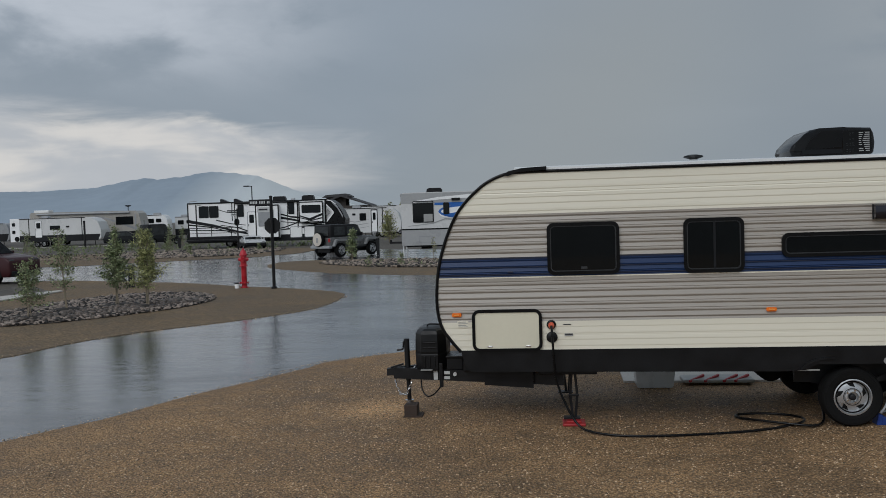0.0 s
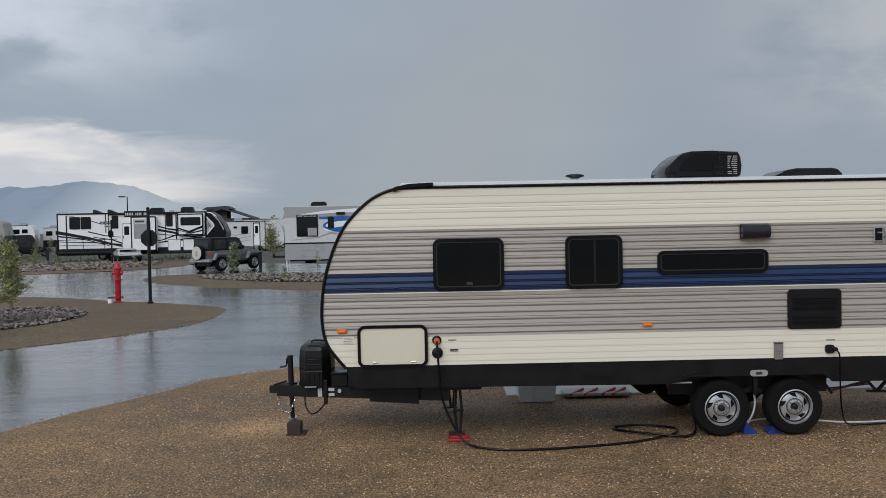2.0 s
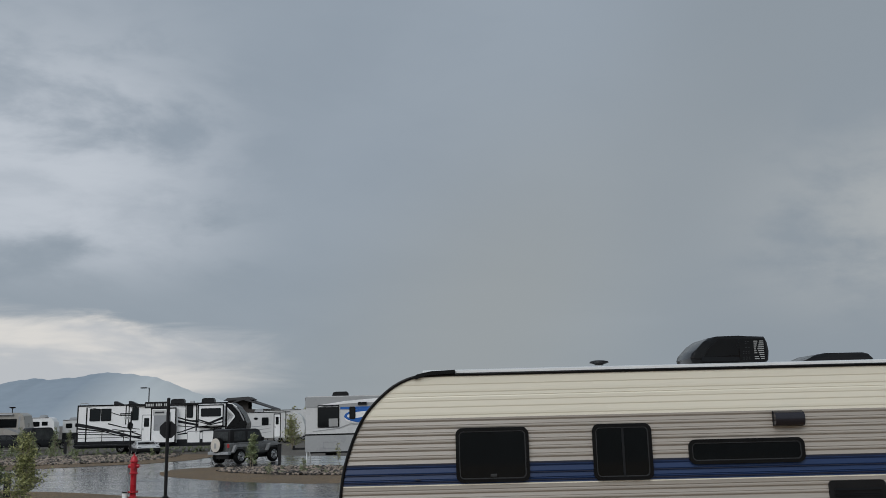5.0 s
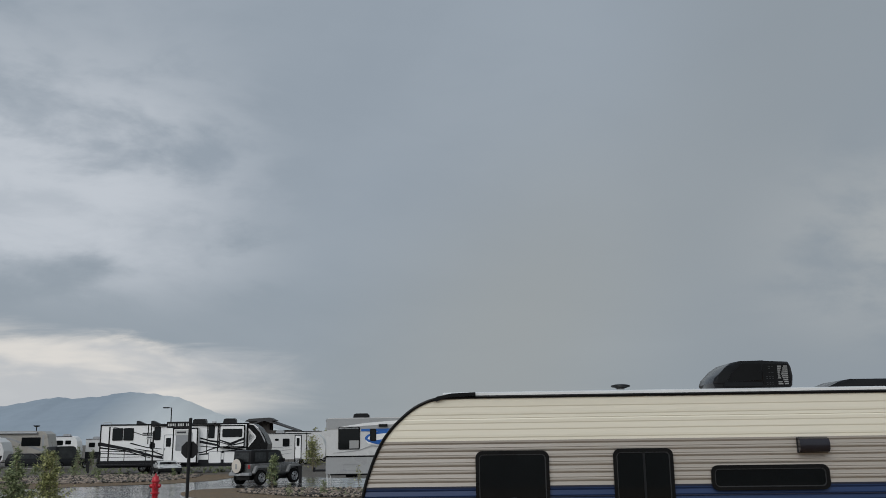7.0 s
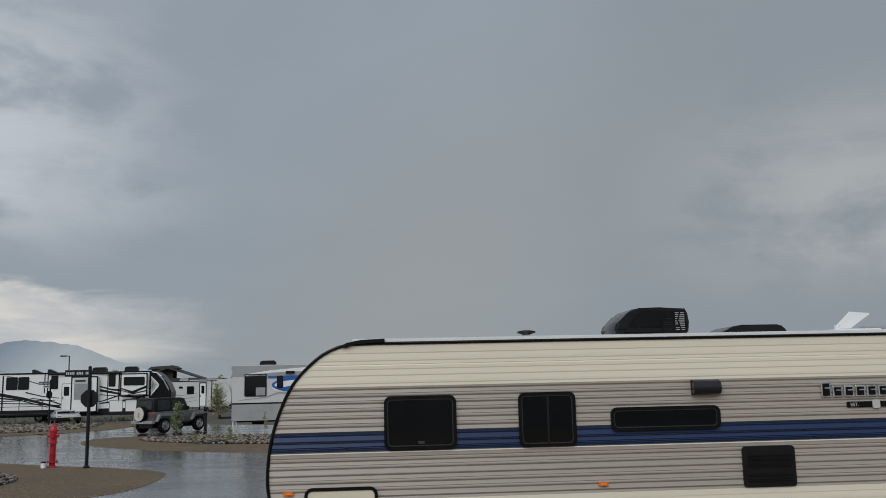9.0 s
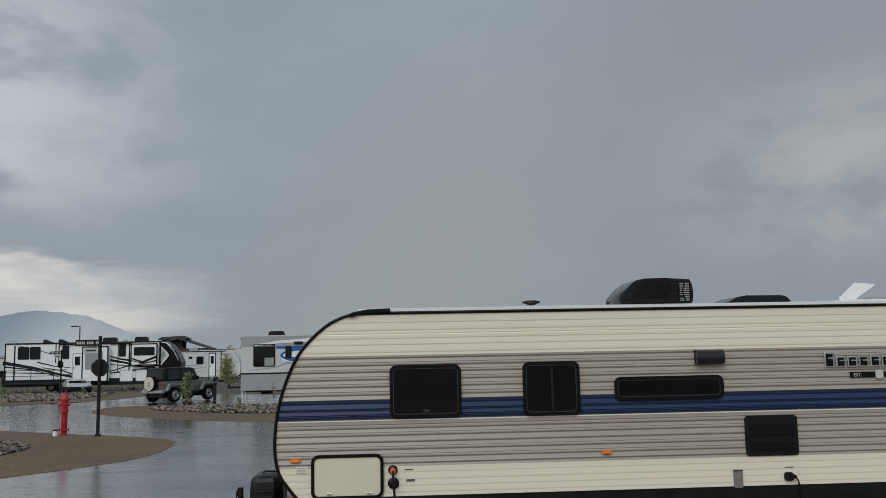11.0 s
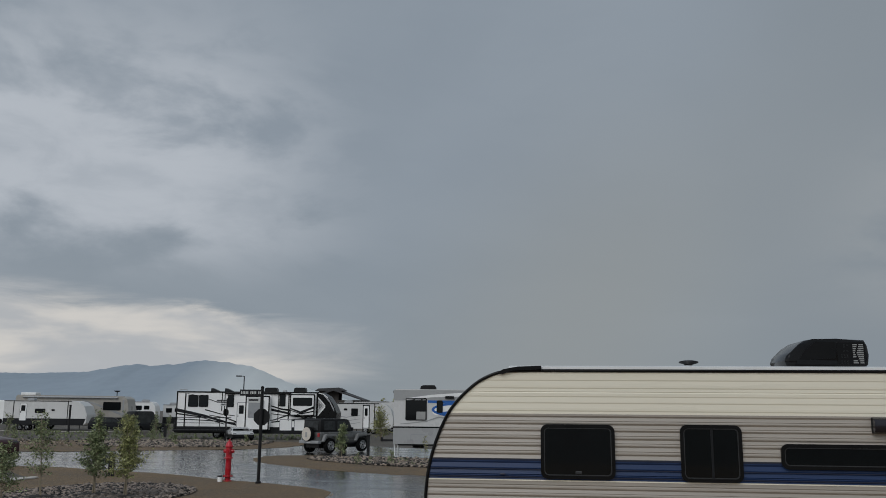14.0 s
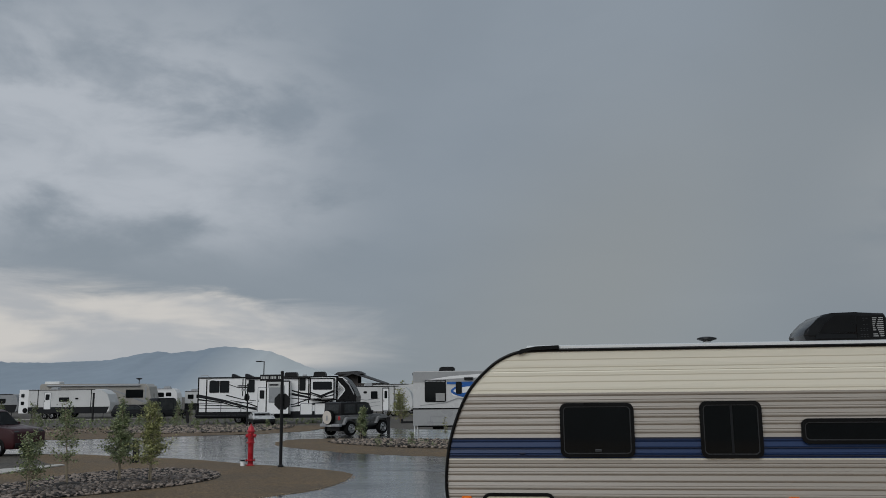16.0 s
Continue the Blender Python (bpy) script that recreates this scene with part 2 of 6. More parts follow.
M = {}
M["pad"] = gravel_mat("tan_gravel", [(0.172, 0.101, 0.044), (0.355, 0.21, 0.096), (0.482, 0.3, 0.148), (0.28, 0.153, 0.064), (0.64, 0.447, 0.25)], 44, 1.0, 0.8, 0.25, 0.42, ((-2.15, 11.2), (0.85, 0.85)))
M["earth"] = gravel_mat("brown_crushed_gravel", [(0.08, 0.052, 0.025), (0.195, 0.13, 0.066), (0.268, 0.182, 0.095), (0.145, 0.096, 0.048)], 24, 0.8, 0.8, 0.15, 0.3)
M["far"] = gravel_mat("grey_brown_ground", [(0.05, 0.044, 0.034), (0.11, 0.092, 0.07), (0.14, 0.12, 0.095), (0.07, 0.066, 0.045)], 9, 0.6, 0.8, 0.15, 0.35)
M["asphalt"] = asphalt_mat()
M["soil"] = mat("dark_damp_soil", (0.022, 0.017, 0.013), 0.75, var=0.4, scale=6, fine=50, bump=0.6)
M["concrete"] = mat("wet_concrete", (0.52, 0.49, 0.45), 0.65, var=0.2, scale=1.4, fine=40, bump=0.2)
M["stone"] = mat("river_stone", (0.032, 0.025, 0.021), 0.55, var=0.5, scale=2, fine=25, bump=0.4, col2=(0.2, 0.162, 0.134), random_=1.0)
M["piece"] = mat("loose_river_stone", (0.045, 0.036, 0.029), 0.5, var=0.5, scale=2, fine=25, bump=0.4, col2=(0.125, 0.1, 0.083))
M["palestone"] = mat("tan_river_stone", (0.045, 0.037, 0.03), 0.55, var=0.5, scale=2, fine=25, bump=0.4, col2=(0.225, 0.182, 0.145), random_=0.9)
M["pebble"] = mat("pebble", (0.2, 0.138, 0.076), 0.65, var=0.5, scale=2, fine=40, bump=0.3, col2=(0.42, 0.31, 0.2), random_=1.0)
M["white"] = mat("ivory_siding", (0.82, 0.777, 0.64), 0.33, var=0.035, scale=0.9, fine=14, stretch=(0.25, 1, 3), rvar=0.08)
M["taupe"] = mat("taupe_siding", (0.378, 0.344, 0.3), 0.33, var=0.05, scale=0.9, fine=14, stretch=(0.25, 1, 3), rvar=0.08)
M["navy"] = mat("navy_print_and_rib_shade", (0.012, 0.018, 0.045), 0.35, var=0.1, scale=2)
M["blue"] = mat("navy_blue_siding", (0.02, 0.042, 0.112), 0.34, var=0.1, scale=1.2, fine=14, stretch=(0.25, 1, 3), rvar=0.06, spec=0.28)
M["cream"] = mat("cream_panel", (0.73, 0.69, 0.54), 0.4, var=0.03, scale=1.5, fine=30, rvar=0.05)
M["black"] = mat("black_plastic", (0.008, 0.0082, 0.009), 0.4, var=0.3, scale=5, fine=80, bump=0.06, rvar=0.12, spec=0.25)
M["trim"] = mat("black_trim", (0.0045, 0.0046, 0.005), 0.32, var=0.2, scale=4, fine=60, rvar=0.1, spec=0.2)
M["shroud"] = mat("glossy_black_plastic", (0.004, 0.0042, 0.005), 0.14, var=0.3, scale=3, fine=40, rvar=0.06, spec=0.3)
M["steel"] = mat("black_painted_steel", (0.009, 0.009, 0.01), 0.45, var=0.4, scale=7, fine=70, bump=0.12, rvar=0.12, spec=0.3)
M["rubber"] = mat("tyre_rubber", (0.007, 0.007, 0.007), 0.75, var=0.3, scale=6, fine=60, bump=0.25, spec=0.15)
M["alloy"] = mat("silver_wheel", (0.52, 0.53, 0.54), 0.34, metal=0.75, var=0.12, scale=8, fine=60)
M["chrome"] = mat("chrome", (0.7, 0.71, 0.72), 0.18, metal=1.0, var=0.06, scale=8)
M["lampgloss"] = mat("dark_smoked_lens", (0.022, 0.021, 0.028), 0.2, metal=0.2, var=0.2, scale=6, rvar=0.05)
# grey base stands in for the bright view seen through car windows
M["carglass"] = mat("grey_car_glass", (0.06, 0.065, 0.066), 0.06, var=0.4, scale=1.5, fine=10, rvar=0.03, spec=0.6)
M["darkwood"] = mat("dark_stained_timber", (0.045, 0.028, 0.02), 0.75, var=0.35, scale=5, fine=40, bump=0.4, stretch=(1, 6, 6))
M["cover_grey"] = mat("weathered_grey_plastic", (0.22, 0.21, 0.19), 0.5, var=0.2, scale=9, fine=60, bump=0.1)
M["rust"] = mat("rusty_steel", (0.07, 0.035, 0.028), 0.7, var=0.35, scale=9, fine=60, bump=0.2)
M["glass"] = mat("tinted_glass", (0.0035, 0.0048, 0.0055), 0.05, var=0.3, scale=1.0, fine=10, rvar=0.03, spec=0.3)
M["frame"] = mat("dark_grey_frame", (0.028, 0.03, 0.032), 0.4, var=0.15, scale=6)
M["orange"] = mat("amber_lens", (0.85, 0.19, 0.02), 0.22, var=0.1, scale=20)
M["plug"] = mat("orange_red_plug", (0.65, 0.12, 0.06), 0.45, var=0.1, scale=20)
M["red"] = mat("hydrant_red_paint", (0.46, 0.018, 0.03), 0.3, var=0.12, scale=4, fine=40, bump=0.05)
M["padred"] = mat("red_plastic", (0.36, 0.02, 0.022), 0.5, var=0.15, scale=9)
M["chock"] = mat("blue_plastic", (0.01, 0.04, 0.22), 0.45, var=0.15, scale=9)
M["grey"] = mat("grey_plastic", (0.33, 0.33, 0.32), 0.45, var=0.08, scale=6)
M["clear"] = mat("frosted_plastic", (0.62, 0.66, 0.68), 0.3, var=0.06, scale=6)
M["roof"] = mat("white_roof_membrane", (0.78, 0.79, 0.78), 0.5, var=0.06, scale=2)
M["rvwhite"] = mat("white_fibreglass", (0.88, 0.88, 0.87), 0.25, var=0.05, scale=0.5, fine=8, rvar=0.06)
M["rvlight"] = mat("pale_grey_fibreglass", (0.36, 0.365, 0.365), 0.3, var=0.08, scale=0.6, fine=8)
M["rvcream"] = mat("beige_fibreglass", (0.36, 0.34, 0.305), 0.3, var=0.06, scale=0.5, fine=8)
# white walls with the shade of turned-away sides put into the colour
M["rvpale"] = mat("dimmed_white_fibreglass", (0.62, 0.62, 0.61), 0.3, var=0.07, scale=0.5, fine=8, rvar=0.06)
M["rvgrey"] = mat("grey_fibreglass", (0.30, 0.31, 0.32), 0.3, var=0.08, scale=0.6, fine=8)
M["rvdark"] = mat("charcoal_fibreglass", (0.014, 0.015, 0.017), 0.4, var=0.2, scale=0.6, fine=8, spec=0.2)
M["rvblue"] = mat("bright_blue_graphic", (0.02, 0.12, 0.42), 0.3, var=0.1, scale=1)
M["jeep"] = mat("grey_car_paint", (0.11, 0.112, 0.11), 0.3, metal=0.2, var=0.08, scale=2, coat=0.5)
M["flare"] = mat("grey_painted_plastic", (0.24, 0.243, 0.243), 0.4, var=0.1, scale=4)
M["maroon"] = mat("dark_red_car_paint", (0.035, 0.005, 0.007), 0.35, var=0.1, scale=2, coat=0.0, spec=0.3)
M["carwhite"] = mat("white_car_paint", (0.5, 0.51, 0.51), 0.25, var=0.04, scale=2, coat=0.5)
M["cover"] = mat("cream_wheel_cover", (0.62, 0.57, 0.5), 0.5, var=0.1, scale=5)
M["bark"] = mat("sapling_bark", (0.24, 0.2, 0.14), 0.8, var=0.25, scale=9, fine=80, bump=0.4)
M["leaf"] = mat("green_leaf", (0.1, 0.14, 0.055), 0.5, var=0.3, scale=3, fine=30, col2=(0.24, 0.275, 0.135), random_=0.9)
M["leafy"] = mat("yellow_green_leaf", (0.135, 0.155, 0.05), 0.5, var=0.3, scale=3, fine=30, col2=(0.3, 0.305, 0.12), random_=0.9)


def hill_mat(name, col, haze_col, x0, x1):
    """Distant slopes with haze painted into their colour, paling eastward to the tone of rain before them."""
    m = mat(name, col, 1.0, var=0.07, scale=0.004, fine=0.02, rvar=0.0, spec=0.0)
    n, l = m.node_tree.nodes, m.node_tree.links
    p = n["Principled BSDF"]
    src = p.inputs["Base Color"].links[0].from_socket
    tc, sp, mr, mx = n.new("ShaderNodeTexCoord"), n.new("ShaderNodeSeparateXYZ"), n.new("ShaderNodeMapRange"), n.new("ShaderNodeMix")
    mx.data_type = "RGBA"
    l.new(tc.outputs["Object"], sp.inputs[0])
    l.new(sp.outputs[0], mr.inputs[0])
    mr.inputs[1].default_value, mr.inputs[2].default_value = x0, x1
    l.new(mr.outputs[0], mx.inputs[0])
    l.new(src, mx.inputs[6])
    mx.inputs[7].default_value = (*haze_col, 1)
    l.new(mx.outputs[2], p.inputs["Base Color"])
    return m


# both base colours already hold the blue haze of distance
M["hill"] = hill_mat("haze_tinted_hills", (0.305, 0.36, 0.415), (0.6, 0.635, 0.64), -1300, -1000)
M["hill2"] = hill_mat("haze_tinted_far_hills", (0.36, 0.42, 0.47), (0.45, 0.485, 0.495), -1500, -1000)
M["house"] = mat("brown_wall_boards", (0.05, 0.042, 0.037), 0.8, var=0.15, scale=1)
M["shingle"] = mat("dark_roof_shingle", (0.045, 0.044, 0.046), 0.7, var=0.2, scale=2)
M["ink"] = mat("dark_print", (0.03, 0.03, 0.035), 0.5, var=0.1)
M["amber"] = mat("pale_amber_lens", (0.9, 0.36, 0.08), 0.25, var=0.1, scale=20)
M["signwhite"] = mat("white_sign_sheet", (0.55, 0.56, 0.55), 0.45, var=0.05)


# ---- mesh helpers ----
def part(name, bm, material, parent=None, label="", smooth=False):
    """Links a bmesh as one mesh object under a thing or a part."""
    me = bpy.data.meshes.new(name)
    bmesh.ops.recalc_face_normals(bm, faces=bm.faces)
    bm.to_mesh(me)
    bm.free()
    me.materials.append(material)
    if smooth:
        me.polygons.foreach_set("use_smooth", [True] * len(me.polygons))
        me.set_sharp_from_angle(angle=radians(40))
    ob = new(name, me)
    ob.parent = parent
    if label:
        ob["label"] = label
    return ob


def raw(name, verts, faces, material, parent=None, smooth=False):
    me = bpy.data.meshes.new(name)
    me.from_pydata(verts, [], faces)
    me.materials.append(material)
    if smooth:
        me.polygons.foreach_set("use_smooth", [True] * len(me.polygons))
    ob = new(name, me)
    ob.parent = parent
    return ob


def thing(name, m, label, category, group=""):
    ob = new(name)
    ob.empty_display_size = 0.2
    ob.matrix_basis = m
    return tagged(ob, label, category, group)


def box(bm, x0, x1, y0, y1, z0, z1, bevel=0.0, seg=2):
    r = bmesh.ops.create_cube(bm, size=1.0, matrix=Matrix.Translation(((x0 + x1) / 2, (y0 + y1) / 2, (z0 + z1) / 2)) @ Matrix.Diagonal((abs(x1 - x0), abs(y1 - y0), abs(z1 - z0), 1)))
    if bevel:
        es = list({e for v in r["verts"] for e in v.link_edges})
        bmesh.ops.bevel(bm, geom=es, offset=bevel, segments=seg, affect="EDGES", profile=0.5)
    return bm


def rod(bm, a, b, r0, r1=None, seg=12, caps=True):
    a, b = Vector(a), Vector(b)
    d = b - a
    q = d.to_track_quat("Z", "Y").to_matrix().to_4x4()
    bmesh.ops.create_cone(bm, cap_ends=caps, segments=seg, radius1=r0, radius2=r0 if r1 is None else r1, depth=d.length, matrix=Matrix.Translation((a + b) / 2) @ q)
    return bm


def bar(bm, a, b, w, h):
    """A square bar from a to b, w across and h high."""
    a, b = Vector(a), Vector(b)
    d = b - a
    side = Vector((0, 0, 1)).cross(d)
    side = side.normalized() if side.length > 1e-6 else Vector((1, 0, 0))
    up = d.cross(side).normalized()
    vs = []
    for p in (a, b):
        for s, u in ((-1, -1), (1, -1), (1, 1), (-1, 1)):
            vs.append(bm.verts.new(p + side * s * w / 2 + up * u * h / 2))
    for f in ((0, 1, 2, 3), (7, 6, 5, 4), (0, 4, 5, 1), (1, 5, 6, 2), (2, 6, 7, 3), (3, 7, 4, 0)):
        bm.faces.new([vs[i] for i in f])
    return bm


def sweep(bm, pts, r, seg=8, smooth_steps=0):
    """A tube through the points."""
    pts = [Vector(p) for p in pts]
    for _ in range(smooth_steps):
        q = [pts[0]]
        for a, b in zip(pts, pts[1:]):
            q += [a.lerp(b, 0.25), a.lerp(b, 0.75)]
        pts = q + [pts[-1]]
    rings = []
    for i, p in enumerate(pts):
        d = (pts[min(i + 1, len(pts) - 1)] - pts[max(i - 1, 0)]).normalized()
        u = d.cross(Vector((0.13, 0.07, 1))).normalized()
        v = d.cross(u)
        rings.append([bm.verts.new(p + r * (math.cos(2 * math.pi * k / seg) * u + math.sin(2 * math.pi * k / seg) * v)) for k in range(seg)])
    for a, b in zip(rings, rings[1:]):
        for k in range(seg):
            bm.faces.new((a[k], a[(k + 1) % seg], b[(k + 1) % seg], b[k]))
    bm.faces.new(rings[0])
    bm.faces.new(rings[-1][::-1])
    return bm


def prism(bm, outline, y0, y1):
    """An outline in x and z, carried from y0 to y1."""
    a = [bm.verts.new((x, y0, z)) for x, z in outline]
    b = [bm.verts.new((x, y1, z)) for x, z in outline]
    n = len(outline)
    bm.faces.new(a)
    bm.faces.new(b[::-1])
    for i in range(n):
        bm.faces.new((a[i], b[i], b[(i + 1) % n], a[(i + 1) % n]))
    return bm


def rounded(x0, x1, z0, z1, r, n=5):
    """Outline of a rectangle with round corners."""
    out = []
    for cx, cz, a0 in ((x1 - r, z1 - r, 0), (x0 + r, z1 - r, 90), (x0 + r, z0 + r, 180), (x1 - r, z0 + r, 270)):
        for k in range(n + 1):
            a = radians(a0 + 90 * k / n)
            out.append((cx + r * math.cos(a), cz + r * math.sin(a)))
    return out


def ring(bm, outer, inner, y0, y1):
    """A flat frame between two outlines with as many points."""
    n = len(outer)
    vs = [[bm.verts.new((x, y, z)) for x, z in o] for o, y in ((outer, y0), (inner, y0), (outer, y1), (inner, y1))]
    for i in range(n):
        j = (i + 1) % n
        bm.faces.new((vs[0][i], vs[0][j], vs[1][j], vs[1][i]))
        bm.faces.new((vs[2][i], vs[2][j], vs[3][j], vs[3][i]))
        bm.faces.new((vs[0][i], vs[0][j], vs[2][j], vs[2][i]))
        bm.faces.new((vs[1][i], vs[1][j], vs[3][j], vs[3][i]))
    return bm


def lathe(bm, profile, m=Matrix(), seg=24):
    """A turned shape about z from (radius, height) pairs, set by m."""
    rings = [[bm.verts.new(m @ Vector((r * math.cos(2 * math.pi * k / seg), r * math.sin(2 * math.pi * k / seg), h))) for k in range(seg)] for r, h in profile]
    for a, b in zip(rings, rings[1:]):
        for k in range(seg):
            bm.faces.new((a[k], a[(k + 1) % seg], b[(k + 1) % seg], b[k]))
    for e in (rings[0], rings[-1]):
        if (e[0].co - e[seg // 2].co).length < 0.06:
            bm.faces.new(e)
    return bm


B = bmesh.new


# ---- ground ----
def sheet(name, outline, z, material, label, category, wob=0.0, thick=0.0, seed=1):
    """A flat area of ground; its edge is subdivided and a little ragged."""
    rnd = random.Random(seed)
    outline = on_site(outline)
    pts = []
    n = len(outline)
    for i, a in enumerate(outline):
        b = outline[(i + 1) % n]
        k = max(1, int(math.dist(a, b) / 0.6)) if wob else 1
        k = min(k, 40)
        for s in range(k):
            pts.append((a[0] + (b[0] - a[0]) * s / k + rnd.uniform(-wob, wob), a[1] + (b[1] - a[1]) * s / k + rnd.uniform(-wob, wob)))
    bm = B()
    top = [bm.verts.new((x, y, z)) for x, y in pts]
    bm.faces.new(top)
    if thick:
        low = [bm.verts.new((x, y, z - thick)) for x, y in pts]
        for i in range(len(pts)):
            j = (i + 1) % len(pts)
            bm.faces.new((top[i], top[j], low[j], low[i]))
    bmesh.ops.triangulate(bm, faces=[f for f in bm.faces if len(f.verts) > 4])
    return tagged(part(name, bm, material), label, category, kind="structure")


def curve_pts(pts, steps=2):
    """Rounds off a closed outline."""
    for _ in range(steps):
        q = []
        for i, a in enumerate(pts):
            b = pts[(i + 1) % len(pts)]
            q += [(a[0] * 0.75 + b[0] * 0.25, a[1] * 0.75 + b[1] * 0.25), (a[0] * 0.25 + b[0] * 0.75, a[1] * 0.25 + b[1] * 0.75)]
        pts = q
    return pts


SITE = Matrix.Translation((0.06, 0.4, 0)) @ Matrix.Rotation(radians(4.0), 4, "Z") @ Matrix.Translation((-0.06, -0.5, 0))


def on_site(pts, turn=0.35):
    """Plan points of the campground, which lies a little askew to the trailer."""
    m = SITE @ Matrix.Rotation(radians(turn), 4, "Z")
    return [tuple((m @ Vector((x, y, 0)))[:2]) for x, y in pts]


GROUND = [(-4800, -900), (4800, -900), (4800, 4800), (-4800, 4800)]
sheet("ground", GROUND, -0.03, M["far"], "grey-brown gravelly ground of the campground", "ground")
ROAD = [(-90, 4), (45, 4), (45, 45), (6, 49), (-2, 60), (-9, 66), (-12, 66), (-13.3, 60), (-15, 56.6), (-20, 54.2), (-24, 51.6), (-30, 51), (-90, 50)]
sheet("road", ROAD, -0.008, M["asphalt"], "rain-wet dark asphalt road with a shining film of water", "road", 0.03)
PAD = [(-8.5, 3), (-6.4, 8.2), (-5.5, 10.1), (-4.75, 11.2), (-3.85, 13.0), (-2.6, 15.1), (-1.7, 15.9), (0.5, 17.3), (4, 18.6), (12, 20.5), (32, 22), (32, -25), (-20, -25), (-16, -6)]
sheet("gravel_pad", PAD, 0.0, M["pad"], "tan gravel camping pad, damp from rain", "gravel pad", 0.09, 0.012)
ISLE = [(-24, 38.5), (-19.5, 39), (-13.2, 36), (-8.7, 32.2), (-7.2, 31.2), (-5.0, 29.3), (-4.15, 27.6), (-4.3, 25.6), (-4.6, 23.6), (-5.8, 21.7), (-7.4, 20.1), (-8.6, 18.5), (-9.1, 16.2), (-14, 10), (-40, 4), (-60, 20), (-40, 30)]
sheet("gravel_island", curve_pts(ISLE, 1), 0.0, M["earth"], "brown gravel island between two wet roads", "gravel", 0.09, 0.012, 2)
ISLE2 = [(-11.5, 46.0), (-11.3, 50.0), (-8.6, 50.6), (-5.0, 49.3), (6, 46), (24, 43), (24, 32), (6, 33.5), (-1.9, 35.5), (-3.7, 36.3), (-6.5, 38.6), (-9.9, 42.6)]
sheet("gravel_island", curve_pts(ISLE2, 1), 0.0, M["earth"], "brown gravel island with a river-stone bed", "gravel", 0.09, 0.012, 3)
FARBED = [(-30, 51.3), (-24, 51.9), (-20, 54.5), (-14.6, 57.6), (-12.7, 61.5), (-12.4, 72), (-24, 73), (-40, 70), (-70, 60), (-70, 53)]
sheet("gravel_bed", FARBED, 0.0, M["earth"], "brown gravel bed beside the far road", "gravel", 0.08, 0.004, 4)
sheet("parking_pad", [(-15.8, 32.2), (-16.8, 33.3), (-18.9, 36.2), (-20.8, 38.4), (-34, 38), (-34, 24), (-17.9, 24), (-16.9, 30.0)], 0.006, M["far"], "damp grey gravel parking pad under the red car", "parking pad", 0.0, 0.01)
sheet("concrete_apron", [(-15.45, 32.0), (-15.75, 32.3), (-16.8, 30.4), (-17.5, 27.2), (-17.9, 24), (-16.5, 24), (-16.1, 27.2)], 0.05, M["concrete"], "pale wet concrete edging strip on the gravel", "concrete strip", 0.0, 0.04)
sheet("patio_slab", [(2.0, 12.75), (9.2, 12.2), (9.4, 15.6), (2.3, 16.0)], 0.03, M["concrete"], "pale wet concrete patio slab behind the trailer", "concrete slab", 0.0, 0.05)
sheet("camper_pad", [(-60, 99), (-38, 98), (-38, 101), (-60, 102)], -0.022, M["concrete"], "pale concrete strip under the far campers", "concrete strip")


def inside(p, poly):
    c = False
    for i, a in enumerate(poly):
        b = poly[i - 1]
        if (a[1] > p[1]) != (b[1] > p[1]) and p[0] < (b[0] - a[0]) * (p[1] - a[1]) / (b[1] - a[1]) + a[0]:
            c = not c
    return c


ICO = None


def stones(name, poly, count, r0, r1, z, material, label, category, seed, flat=0.6, pile=0.0):
    """Loose stones strewn over an area, one mesh."""
    global ICO
    if ICO is None:
        b = B()
        bmesh.ops.create_icosphere(b, subdivisions=1, radius=1)
        b.verts.ensure_lookup_table()
        ICO = (np.array([v.co for v in b.verts]), [[v.index for v in f.verts] for f in b.faces])
        b.free()
    rnd = np.random.RandomState(seed)
    poly = on_site(poly)
    xs, ys = [p[0] for p in poly], [p[1] for p in poly]
    verts, faces, k, tries = [], [], 0, 0
    while k < count and tries < count * 20:
        tries += 1
        p = (rnd.uniform(min(xs), max(xs)), rnd.uniform(min(ys), max(ys)))
        if not inside(p, poly):
            continue
        r = r0 + (r1 - r0) * rnd.rand() ** 2
        a = rnd.rand() * 6.28
        v = ICO[0] * (1 + rnd.uniform(-0.22, 0.22, (len(ICO[0]), 1))) * (r, r * rnd.uniform(0.6, 0.95), r * flat * rnd.uniform(0.7, 1.2))
        c, s = math.cos(a), math.sin(a)
        v = np.stack([v[:, 0] * c - v[:, 1] * s + p[0], v[:, 0] * s + v[:, 1] * c + p[1], v[:, 2] + z + rnd.rand() * pile + r * flat * 0.4], 1)
        faces += [[i + len(verts) for i in f] for f in ICO[1]]
        verts += v.tolist()
        k += 1
    return tagged(raw(name, verts, faces, material), label, category, kind="stuff")


BED = curve_pts([(-16, 20), (-12.2, 21.2), (-10.6, 22.0), (-9.3, 23.6), (-8.35, 25.3), (-8.2, 27.7), (-9.7, 30.0), (-11.9, 30.2), (-13.2, 28.5), (-13.6, 25.2), (-15, 23.5)], 2)
sheet("stone_bed_soil", BED, 0.006, M["soil"], "dark damp soil under the river stones", "soil", 0.0, 0.004)
bed_near = stones("river_stones", BED, 9000, 0.03, 0.078, 0.0, M["stone"], "bed of grey river stones round the saplings", "stones", 5, 0.6, 0.045)


